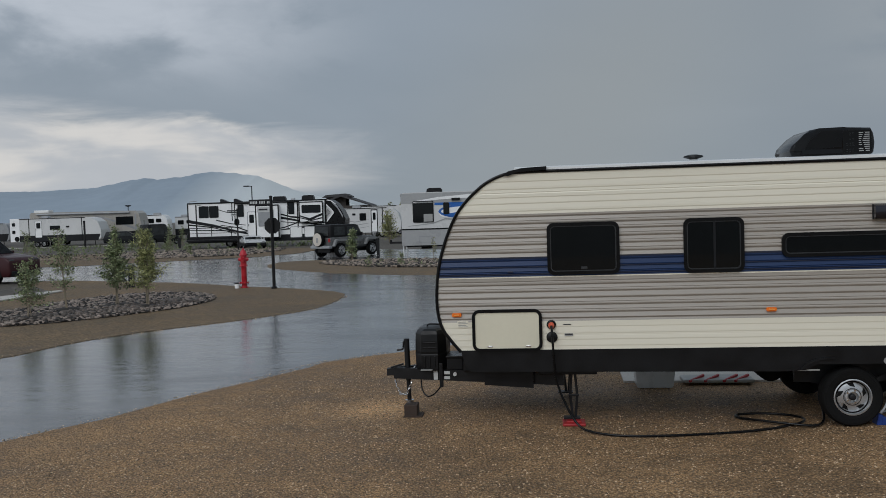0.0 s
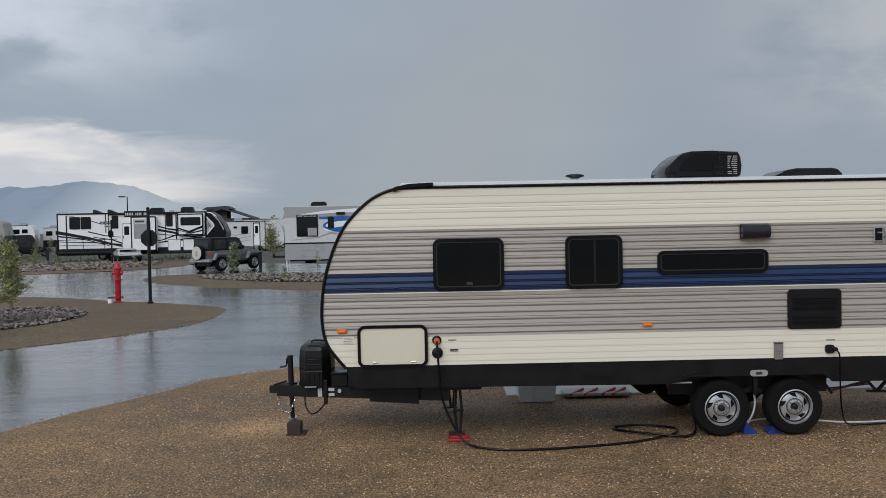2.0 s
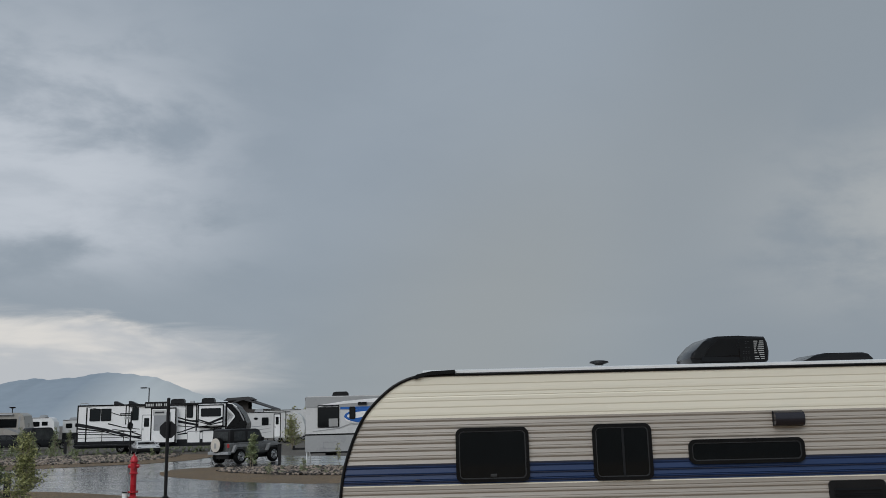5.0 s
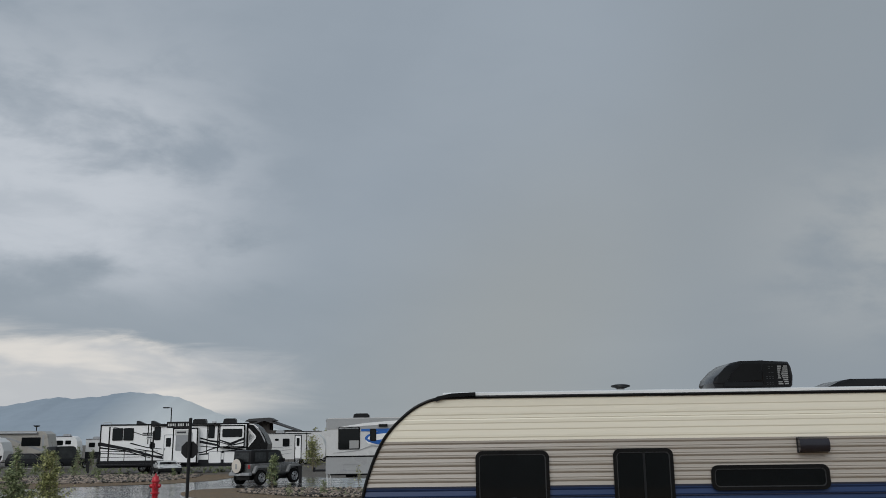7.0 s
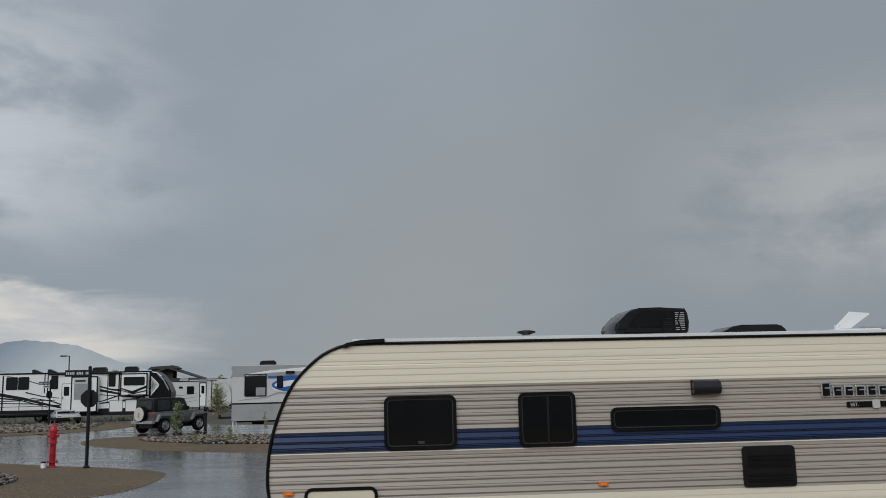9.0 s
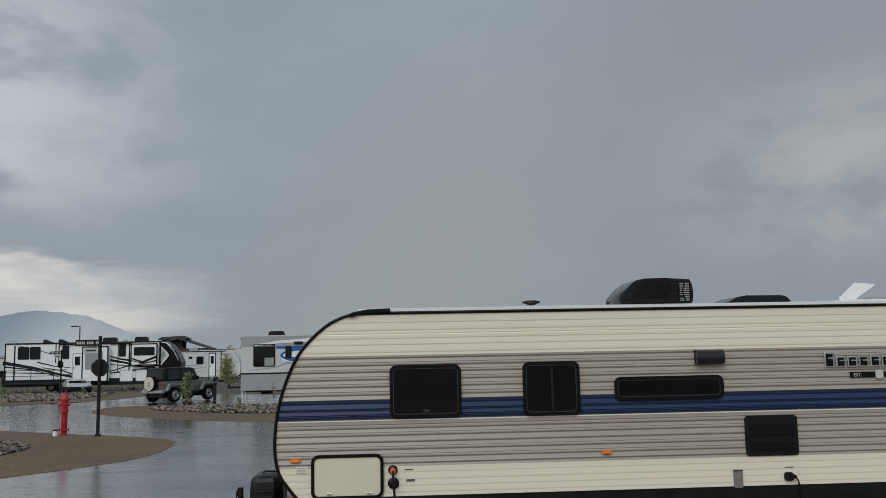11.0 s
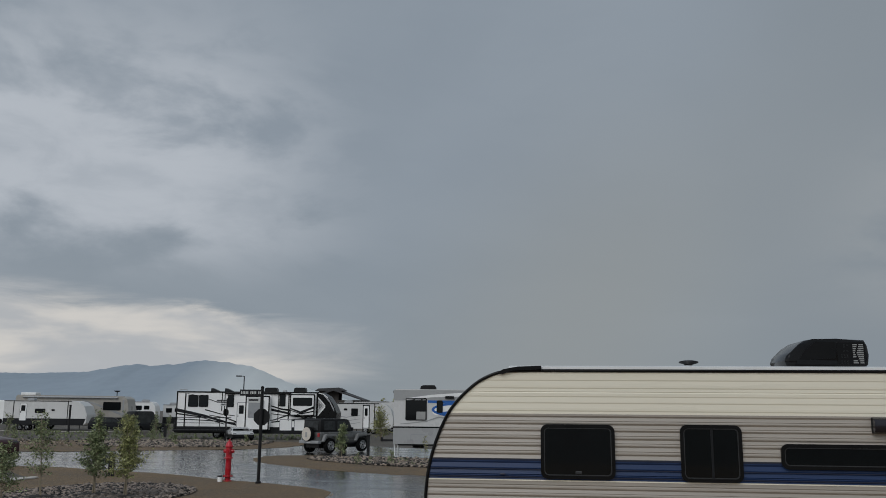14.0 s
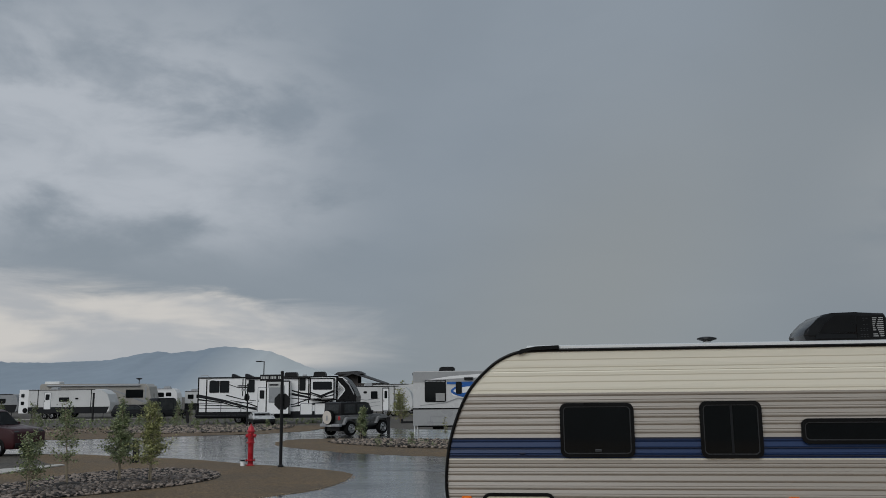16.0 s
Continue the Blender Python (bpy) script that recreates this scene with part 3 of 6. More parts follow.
def stone_pieces(bed, stretch, count, r0, r1, seed):
    """Single stones along the near edge of a bed, on a few shared meshes."""
    rnd = random.Random(seed)
    m = M["piece"]
    n, l = m.node_tree.nodes, m.node_tree.links
    info, hue = n.new("ShaderNodeObjectInfo"), n.new("ShaderNodeHueSaturation")
    p = n["Principled BSDF"]
    src = p.inputs["Base Color"].links[0].from_socket
    mr = n.new("ShaderNodeMapRange")
    mr.inputs[3].default_value, mr.inputs[4].default_value = 0.55, 1.6
    l.new(info.outputs["Random"], mr.inputs[0])
    l.new(mr.outputs[0], hue.inputs["Value"])
    l.new(src, hue.inputs["Color"])
    l.new(hue.outputs[0], p.inputs["Base Color"])
    shapes = []
    for k in range(7):
        b = B()
        bmesh.ops.create_icosphere(b, subdivisions=1, radius=1)
        for v in b.verts:
            v.co *= 1 + rnd.uniform(-0.2, 0.2)
            v.co.z *= 0.62
            v.co.y *= 0.8
        me = bpy.data.meshes.new("stone")
        b.to_mesh(me)
        b.free()
        me.materials.append(m)
        me.polygons.foreach_set("use_smooth", [True] * len(me.polygons))
        shapes.append(me)
    poly = on_site(stretch)
    xs, ys = [q[0] for q in poly], [q[1] for q in poly]
    k = 0
    while k < count:
        q = (rnd.uniform(min(xs), max(xs)), rnd.uniform(min(ys), max(ys)))
        if not inside(q, poly):
            continue
        k += 1
        r = rnd.uniform(r0, r1)
        ob = new("stone", shapes[k % 7])
        ob.parent = bed
        ob.matrix_basis = pose(q[0], q[1], 0.03 + r * 0.45, rnd.uniform(-20, 20), rnd.uniform(-20, 20), rnd.uniform(0, 360)) @ Matrix.Diagonal((r, r, r, 1))


BED2 = curve_pts([(-9.2, 46.6), (-7.6, 49.3), (-3, 48.0), (6, 45), (6, 38.5), (-2.2, 40.3), (-5.0, 41.9)], 2)
sheet("stone_bed_soil", BED2, 0.006, M["soil"], "dark damp soil under the river stones", "soil", 0.0, 0.004)
stones("river_stones", BED2, 4600, 0.045, 0.11, 0.0, M["palestone"], "bed of pale river stones beside the grey jeep", "stones", 6, 0.65, 0.05)
BED3 = [(-26.5, 60), (-22, 58.5), (-16.5, 60), (-15.2, 66), (-16, 72), (-24, 74), (-30, 72)]
stones("river_stones", BED3, 5200, 0.05, 0.13, 0.0, M["palestone"], "strip of river stones before the far campers", "stones", 7, 0.6, 0.04)
stones("scattered_stones", [(-45, 56), (-26, 58.5), (-30, 74), (-45, 74)], 650, 0.05, 0.14, 0.0, M["palestone"], "scattered river stones on the far gravel", "stones", 17, 0.6)
NEAR = [(-6, 6.0), (-3.2, 12.9), (-1.6, 15.3), (6, 14.5), (7.6, 9.0), (5.2, 5.2), (-2.5, 4.6)]
stones("loose_pebbles", NEAR, 30000, 0.005, 0.0125, 0.0, M["pebble"], "loose tan pebbles scattered on the gravel pad", "pebbles", 8, 0.6)
EDGE = [(-6.2, 8.4), (-5.45, 9.9), (-4.6, 11.2), (-3.7, 13.0), (-2.5, 15.0), (-1.6, 15.8), (-1.7, 16.15), (-2.75, 15.3), (-4.0, 13.1), (-4.95, 11.25), (-5.8, 10.0), (-6.5, 8.4)]
stones("loose_pebbles", EDGE, 1000, 0.005, 0.013, -0.008, M["pebble"], "loose tan pebbles washed onto the road's edge", "pebbles", 9, 0.6)
RIM = [(-4.0, 27.6), (-4.15, 25.5), (-4.45, 23.5), (-5.65, 21.6), (-7.25, 20.0), (-8.45, 18.4), (-9.0, 16.2), (-9.35, 16.2), (-8.8, 18.7), (-7.6, 20.4), (-5.95, 22.0), (-4.75, 23.8), (-4.5, 25.6), (-4.35, 27.6)]
stones("loose_pebbles", RIM, 1100, 0.005, 0.018, -0.006, M["pebble"], "loose brown pebbles along the island's rim", "pebbles", 10, 0.6)


# ---- the travel trailer ----
FRONT_Z = [0.88, 0.99, 1.16, 1.42, 1.74, 1.99, 2.31, 2.53, 2.75, 2.84, 2.885, 2.91]
FRONT_X = [-0.955, -1.05, -1.175, -1.22, -1.2, -1.15, -1.035, -0.905, -0.675, -0.51, -0.36, -0.05]
REAR, WIDE, MID = 6.75, 1.96, 0.76


def front_at(z):
    return float(np.interp(z, FRONT_Z, FRONT_X))


def smooth_front(n=40):
    """The nose's outline from the skirt to the roof, rounded off."""
    pts = [(x, 0, z) for x, z in zip(FRONT_X, FRONT_Z)]
    for _ in range(2):
        q = [pts[0]]
        for a, b in zip(pts, pts[1:]):
            q += [tuple(0.75 * u + 0.25 * v for u, v in zip(a, b)), tuple(0.25 * u + 0.75 * v for u, v in zip(a, b))]
        pts = q + [pts[-1]]
    return [(x, z) for x, _, z in pts]


NOSE = smooth_front()


def nose_at(z):
    return float(np.interp(z, [p[1] for p in NOSE], [p[0] for p in NOSE]))


def siding(z0, z1, ribs):
    """A band of pressed aluminium siding that follows the nose. ribs: height, drop above, return below and depth of each groove."""
    zs = set(np.linspace(z0, z1, max(4, int((z1 - z0) / 0.014))))
    for r, up, down, _ in ribs:
        zs |= {r + up, r + up * 0.75, r + up * 0.25, r, r - down * 0.12, r - down * 0.5, r - down}
    zs = sorted(z for z in zs if z0 <= z <= z1)
    bm = B()
    rows = []
    for z in zs:
        y = 0.0
        for r, up, down, depth in ribs:
            if r <= z < r + up:
                y = max(y, depth * (1 - (z - r) / up))
            elif r - down < z < r:
                y = max(y, depth * (1 - (r - z) / down))
        xs = [nose_at(z) + 0.004] + [nose_at(z) + 0.004 + (REAR - nose_at(z)) * k / 6 for k in range(1, 7)]
        rows.append([bm.verts.new((x, y, z)) for x in xs])
    for a, b in zip(rows, rows[1:]):
        for k in range(6):
            bm.faces.new((a[k], a[k + 1], b[k + 1], b[k]))
    return bm


def broad(zs, depth=0.0145, up=0.018, down=0.045):
    return [(z, up, down, depth) for z in zs]


def seam(zs, depth=0.009):
    return [(z, 0.007, 0.012, depth) for z in zs]


def trailer_window(root, x0, x1, z0, z1, r, mullion=None, latch=None):
    w = part("window", ring(B(), rounded(x0, x1, z0, z1, r, 6), rounded(x0 + 0.035, x1 - 0.035, z0 + 0.035, z1 - 0.035, r * 0.7, 6), -0.028, 0.004), M["trim"], root, "black rounded window with dark tinted glass")
    part("pane", prism(B(), rounded(x0 + 0.03, x1 - 0.03, z0 + 0.03, z1 - 0.03, r * 0.7, 6), -0.012, -0.002), M["glass"], w, "dark tinted glass")
    part("inner_frame", ring(B(), rounded(x0 + 0.036, x1 - 0.036, z0 + 0.036, z1 - 0.036, r * 0.65, 6), rounded(x0 + 0.046, x1 - 0.046, z0 + 0.046, z1 - 0.046, r * 0.55, 6), -0.018, -0.01), M["frame"], w)
    if mullion:
        part("mullion", box(B(), mullion - 0.013, mullion + 0.013, -0.022, -0.011, z0 + 0.04, z1 - 0.04, 0.003), M["rvdark"], w, "thin dark slider bar")
    if latch:
        part("latch", box(B(), latch - 0.035, latch + 0.035, -0.02, -0.011, z0 + 0.055, z0 + 0.085, 0.004), M["frame"], w, "small grey latch")
    return w


def wheel(root, x, y, z, r, rim_r, width, face=-1, rim_mat="alloy", slots=5, cover=None):
    """A tyre with its rim, its outer face towards face * y."""
    m = Matrix.Translation((x, y, z)) @ Matrix.Rotation(radians(90 if face < 0 else -90), 4, "X")
    h = width / 2
    w = part("wheel", lathe(B(), [(rim_r * 0.98, -h * 0.8), (rim_r * 1.05, -h), (r * 0.93, -h), (r * 0.985, -h * 0.75), (r, -h * 0.5), (r, h * 0.5), (r * 0.985, h * 0.75), (r * 0.93, h), (rim_r * 1.12, h * 1.02), (rim_r * 1.0, h * 0.9)], m, 36), M["rubber"], root, "black rubber tyre on a slotted rim", True)
    if cover:
        part("wheel_cover", lathe(B(), [(r * 0.92, h * 0.9), (r * 0.9, h * 1.12), (r * 0.6, h * 1.2), (0.02, h * 1.22)], m, 28), M[cover], w, "cream spare wheel cover", True)
        return w
    part("rim", lathe(B(), [(rim_r * 1.0, h * 0.98), (rim_r * 0.94, h * 1.02), (rim_r * 0.9, h * 0.75), (rim_r * 0.82, h * 0.7), (rim_r * 0.78, h * 0.5), (rim_r * 0.5, h * 0.72), (rim_r * 0.42, h * 0.72), (rim_r * 0.40, h * 0.9), (rim_r * 0.3, h * 0.95), (rim_r * 0.28, h * 0.6), (0.01, h * 0.6)], m, 36), M[rim_mat], w, "silver steel rim", True)
    part("rim_groove", lathe(B(), [(rim_r * 0.885, h * 0.765), (rim_r * 0.81, h * 0.725)], m, 32), M["rubber"], w)
    for q in (0.72, 0.86):
        part("sidewall_ridge", lathe(B(), [(r * q, h * 1.0), (r * (q + 0.012), h * 1.035), (r * (q + 0.024), h * 1.0)], m, 36), M["rubber"], w, smooth=True)
    part("rim_groove", lathe(B(), [(rim_r * 0.475, h * 0.745), (rim_r * 0.44, h * 0.745)], m, 28), M["rubber"], w)
    part("hub", lathe(B(), [(rim_r * 0.19, h * 0.55), (rim_r * 0.17, h * 1.0), (rim_r * 0.11, h * 1.08), (0.005, h * 1.08)], m, 16), M["steel"], w, "dark grease cap", True)
    for k in range(slots):
        a = 2 * math.pi * k / slots + 0.4
        b = B()
        q = m @ Matrix.Rotation(a, 4, "Z")
        top = [(0.52, -0.2), (0.775, -0.12), (0.75, 0.2), (0.6, 0.06)]
        vs = [b.verts.new(q @ Vector((rim_r * u, rim_r * v, h * 0.735 - (u - 0.5) * h * 0.62))) for u, v in top]
        lo = [b.verts.new(q @ Vector((rim_r * u, rim_r * v, h * 0.4))) for u, v in top]
        b.faces.new(vs)
        for i in range(4):
            b.faces.new((vs[i], vs[(i + 1) % 4], lo[(i + 1) % 4], lo[i]))
        part("slot", b, M["rubber"], w)
    return w


def air_conditioner(m, length, high, label):
    """A rooftop unit: a shroud that slopes at the front, louvred at the back."""
    a = thing("air_conditioner", m, label, "air conditioner")
    o = [(0.012, 0.012), (-0.012, 0.075), (0.01, 0.13), (0.065, high * 0.57), (0.14, high * 0.8), (0.215, high * 0.965), (0.30, high * 1.01), (length * 0.62, high * 1.025), (length * 0.95, high * 0.98), (length * 0.985, high * 0.78), (length, high * 0.45), (length * 0.985, 0.03), (length * 0.96, 0.012)]
    bm = B()
    prism(bm, o, -0.36, 0.36)
    bmesh.ops.bevel(bm, geom=[e for e in bm.edges if abs(e.verts[0].co.y - e.verts[1].co.y) < 1e-5], offset=0.04, segments=3, affect="EDGES", profile=0.5)
    part("shroud", bm, M["shroud"], a, "glossy black shroud", True)
    part("gasket", box(B(), 0.1, length - 0.08, -0.28, 0.28, 0.0, 0.04), M["black"], a)
    o2 = [(0.14, 0.08), (0.2, 0.18), (0.33, high * 0.92), (length * 0.6, high * 0.9), (length * 0.6, 0.1)]
    part("side_panel", prism(B(), o2, -0.366, -0.355), M["trim"], a, "smooth recessed side panel")
    part("lower_lip", prism(B(), [(0.1, 0.03), (0.12, 0.085), (length * 0.6, 0.075), (length * 0.6, 0.03)], -0.372, -0.358), M["shroud"], a, "glossy lower lip")
    part("end_panel", box(B(), length * 0.615, length * 0.95, -0.366, -0.355, 0.035, high * 0.9, 0.004), M["trim"], a, "slotted end panel")
    rnd = random.Random(4)
    for k in range(10):
        z = 0.045 + k * (high - 0.09) / 10
        mid = length * (0.845 + 0.022 * (abs(k - 5) - 2) / 3)
        if k != 2:
            part("louvre", box(B(), length * 0.80, mid - 0.008, -0.370, -0.35, z, z + 0.010), M["grey"], a)
        part("louvre", box(B(), mid + 0.012, length * 0.925, -0.370, -0.35, z, z + 0.010), M["grey"], a)
        for x in (0.655, 0.69, 0.725):
            if rnd.random() < 0.55:
                part("louvre", box(B(), length * x, length * (x + 0.018), -0.370, -0.35, z, z + 0.006), M["frame"], a)
    return a


def letter_blocks(root, x, z, high, wide, count, shear=0.0):
    """A chrome emblem drawn as plain upright blocks of the letters' size."""
    for k in range(count):
        h = high if k == 0 else high * 0.74
        x0 = x + k * wide
        p = part("emblem_block", box(B(), x0, x0 + wide * 0.86, -0.018, -0.002, z, z + h, 0.006), M["chrome"], root, "chrome-edged emblem block")
        part("emblem_face", box(B(), x0 + 0.018, x0 + wide * 0.86 - 0.018, -0.021, -0.017, z + 0.018, z + h - 0.018), M["trim"], p)
        part("emblem_notch", box(B(), x0 + wide * 0.3, x0 + wide * 0.86, -0.0235, -0.0205, z + h * 0.56, z + h * 0.66), M["chrome"], p)


def lettering(root, text, x, z, size, material, y=-0.02):
    c = bpy.data.curves.new("lettering", "FONT")
    c.body, c.size, c.extrude = text, size, 0.001
    tmp = bpy.data.objects.new("lettering", c)
    scene.collection.objects.link(tmp)
    bpy.context.view_layer.update()
    me = bpy.data.meshes.new_from_object(tmp.evaluated_get(bpy.context.evaluated_depsgraph_get()))
    bpy.data.objects.remove(tmp)
    me.transform(Matrix.Translation((x, y, z)) @ Matrix.Rotation(radians(90), 4, "X"))
    me.materials.clear()
    me.materials.append(material)
    ob = new("lettering", me)
    ob.parent = root
    return ob


def travel_trailer():
    t = thing("travel_trailer", pose(0, 10.2, 0), "ivory and taupe travel trailer with a navy stripe on gravel", "travel trailer")
    out = NOSE + [(REAR, 2.91), (REAR, 0.88)]
    part("shell", prism(B(), out, 0.02, WIDE), M["white"], t, "ivory aluminium shell", True)
    for z0, z1, ribs, m, lab in (
        (2.423, 2.878, broad([2.781, 2.696, 2.605, 2.535, 2.45], 0.0042, 0.012, 0.05) + seam([2.66], 0.006), "white", "ivory ribbed siding"),
        (1.942, 2.423, broad([2.385, 2.305, 2.232, 2.148, 2.07, 1.982]) + seam([2.345, 2.268, 2.19, 2.11, 2.025]), "taupe", "taupe ribbed siding"),
        (1.722, 1.942, broad([1.893, 1.825, 1.75], 0.012) + seam([1.772]), "blue", "navy blue ribbed stripe"),
        (1.215, 1.722, broad([1.618, 1.54, 1.468, 1.388, 1.305, 1.24]) + seam([1.664, 1.58, 1.428, 1.345]), "taupe", "taupe ribbed siding"),
        (0.892, 1.215, broad([1.146, 1.07, 1.0, 0.93], 0.0028, 0.012, 0.05) + seam([1.055], 0.003), "white", "ivory ribbed siding")):
        part("siding_panel", siding(z0, z1, ribs), M[m], t, lab)
    part("pinstripe", box(B(), front_at(1.71) + 0.02, REAR, -0.004, 0.004, 1.708, 1.719), M["white"], t, "pale pinstripe")
    part("pinstripe", box(B(), front_at(1.945) + 0.02, REAR, -0.004, 0.004, 1.937, 1.943), M["ink"], t, "dark pinstripe")
    # shade in the blue stripe's ribs and seam, painted as dark navy lines
    for z0, z1 in ((1.922, 1.936), (1.826, 1.835), (1.742, 1.754)):
        part("pinstripe", box(B(), front_at(z0) + 0.02, REAR, -0.004, 0.012, z0, z1), M["navy"], t, "dark navy line painted as rib shade")
    part("edge_trim", sweep(B(), [(x, -0.004, z) for x, z in NOSE if z < 2.89] + [(-0.05, -0.004, 2.893), (3, -0.004, 2.893), (REAR, -0.004, 2.893)], 0.018, 8), M["trim"], t, "black corner moulding", True)
    part("edge_trim", sweep(B(), [(x, WIDE, z) for x, z in NOSE] + [(REAR, WIDE, 2.9)], 0.017, 8), M["trim"], t, "black corner moulding", True)
    part("rain_gutter", prism(B(), [(-0.42, 2.868), (-0.36, 2.905), (-0.2, 2.936), (0.06, 2.945), (0.06, 2.906), (-0.26, 2.892), (-0.37, 2.85)], -0.035, 0.05), M["trim"], t, "black gutter end cap")
    bm = B()
    prism(bm, [(y, z) for y, z in ((0.0, 2.905), (0.0, 2.935), (0.3, 2.962), (MID, 2.975), (WIDE - 0.3, 2.962), (WIDE, 2.935), (WIDE, 2.905))], -0.3, REAR)
    for v in bm.verts:
        v.co = Vector((v.co.y, v.co.x, v.co.z))
    part("roof", bm, M["roof"], t, "white roof membrane")
    # windows
    trailer_window(t, 0.045, 0.84, 1.735, 2.312, 0.075, None, 0.45)
    trailer_window(t, 1.53, 2.172, 1.725, 2.32, 0.075, 1.86)
    trailer_window(t, 2.565, 3.815, 1.87, 2.132, 0.075)
    # baggage door
    d = part("baggage_door", prism(B(), rounded(-0.79, -0.06, 0.91, 1.33, 0.05, 5), -0.02, -0.004), M["cream"], t, "cream baggage door with a black rim")
    part("door_rim", ring(B(), rounded(-0.818, -0.032, 0.882, 1.358, 0.085, 6), rounded(-0.783, -0.067, 0.917, 1.323, 0.05, 6), -0.03, 0.0), M["trim"], d, "black rubber rim")
    for x in (-0.62, -0.19):
        part("latch", box(B(), x - 0.03, x + 0.03, -0.03, -0.02, 0.932, 0.948, 0.003), M["chrome"], d, "small chrome latch")
    # marker lights
    for x, z in ((-0.99, 1.302), (2.447, 1.307)):
        b = part("marker_light", prism(B(), rounded(x - 0.055, x + 0.055, z - 0.022, z + 0.022, 0.018, 4), -0.02, 0.002), M["orange"], t, "amber marker light")
        part("lens", prism(B(), rounded(x - 0.03, x + 0.03, z - 0.007, z + 0.007, 0.006, 3), -0.03, -0.019), M["amber"], b, "amber lens")
    # porch lamp
    p = part("porch_lamp", box(B(), 3.5, 3.825, -0.03, 0.002, 2.25, 2.415, 0.006), M["black"], t, "black porch lamp housing")
    part("lens", prism(B(), [(-0.028, 2.254), (-0.075, 2.262), (-0.098, 2.29), (-0.105, 2.33), (-0.098, 2.37), (-0.075, 2.4), (-0.028, 2.411)], 3.505, 3.82), M["lampgloss"], p, "dark smoked glossy lens", True)
    lens = p.children[0].data
    lens.transform(Matrix(((0, 1, 0, 0), (1, 0, 0, 0), (0, 0, 1, 0), (0, 0, 0, 1))))
    lens.flip_normals()
    # appliance vent
    v = part("appliance_vent", prism(B(), rounded(4.035, 4.64, 1.222, 1.665, 0.04, 5), -0.02, 0.004), M["black"], t, "black louvred appliance vent")
    for z in (1.31, 1.37, 1.47, 1.53, 1.585):
        bm = B()
        prism(bm, [(0, z), (0.018, z - 0.018), (0.018, z - 0.026), (0, z - 0.012)], 4.09, 4.585)
        for q in bm.verts:
            q.co = Vector((q.co.y, -0.02 - q.co.x, q.co.z))
        part("louvre", bm, M["trim"], v)
    part("stripe_mark", box(B(), -0.40, -0.34, -0.014, 0.0, 1.765, 1.785, 0.004), M["navy"], t, "small dark mark on the stripe")
    # inlets, covers and stickers
    i = part("power_inlet", lathe(B(), [(0.052, 0), (0.052, 0.012), (0.04, 0.02), (0.005, 0.02)], Matrix.Translation((0.07, -0.002, 1.178)) @ Matrix.Rotation(radians(90), 4, "X"), 20), M["trim"], t, "black round power inlet", True)
    part("plug", lathe(B(), [(0.034, 0.01), (0.034, 0.05), (0.02, 0.075), (0.005, 0.075)], Matrix.Translation((0.07, -0.002, 1.176)) @ Matrix.Rotation(radians(100), 4, "X"), 16), M["plug"], i, "orange-red plug", True)
    part("cable_hatch", lathe(B(), [(0.062, 0), (0.062, 0.012), (0.05, 0.022), (0.005, 0.024)], Matrix.Translation((0.075, -0.002, 1.035)) @ Matrix.Rotation(radians(90), 4, "X"), 24), M["black"], t, "black round cable hatch", True)
    s = part("sticker", box(B(), 0.215, 0.31, -0.006, 0.002, 1.045, 1.075), M["grey"], t, "small grey warning sticker")
    part("print", box(B(), 0.22, 0.305, -0.008, -0.005, 1.058, 1.072), M["ink"], s)
    part("sticker", box(B(), 0.2, 0.29, -0.006, 0.002, 1.172, 1.18), M["ink"], t, "thin dark print")
    s = part("sticker", box(B(), -0.985, -0.86, -0.006, 0.002, 1.155, 1.235), M["white"], t, "pale maker's sticker")
    for k in range(4):
        part("print", box(B(), -0.975, -0.87 - 0.015 * (k % 2), -0.008, -0.005, 1.163 + k * 0.018, 1.17 + k * 0.018), M["grey"], s)
    part("grey_cover", prism(B(), rounded(3.875, 3.972, 0.882, 1.07, 0.012, 3), -0.028, 0.002), M["cover_grey"], t, "brownish grey outlet cover")
    for z0 in (0.9, 0.975):
        part("cover_flap", prism(B(), rounded(3.89, 3.957, z0, z0 + 0.065, 0.008, 3), -0.033, -0.026), M["cover_grey"], t, "grey outlet flap")
    part("cover_cap", box(B(), 3.872, 3.975, -0.034, 0.0, 1.062, 1.074, 0.003), M["frame"], t)
    part("water_inlet", prism(B(), rounded(4.455, 4.555, 0.94, 1.035, 0.03, 4), -0.03, 0.002), M["black"], t, "black water inlet")
    part("hose_fitting", rod(B(), (4.535, -0.02, 1.0), (4.56, -0.07, 0.985), 0.022), M["steel"], t, "hose fitting", True)
    part("sticker", box(B(), 4.47, 4.57, -0.006, 0.002, 1.085, 1.092), M["ink"], t, "thin dark print")
    # emblem
    letter_blocks(t, 5.01, 2.185, 0.175, 0.135, 9)
    ban = part("emblem_banner", box(B(), 5.3, 6.05, -0.012, -0.002, 2.068, 2.132, 0.006), M["trim"], t, "black banner emblem")
    lettering(ban, "EST.", 5.34, 2.08, 0.055, M["signwhite"], -0.014)
    lettering(ban, "1972", 5.78, 2.08, 0.055, M["signwhite"], -0.014)
    part("emblem_shield", prism(B(), rounded(5.60, 5.69, 2.052, 2.15, 0.02, 3), -0.02, -0.004), M["signwhite"], ban, "chrome emblem plate")
    # skirt, arches and chassis
    sk = [(-0.955, 0.895), (-0.93, 0.78), (-0.86, 0.65), (2.6, 0.625), (2.8, 0.64), (2.92, 0.70), (4.44, 0.70), (4.5, 0.66), (4.54, 0.615), (REAR, 0.6), (REAR, 0.895)]
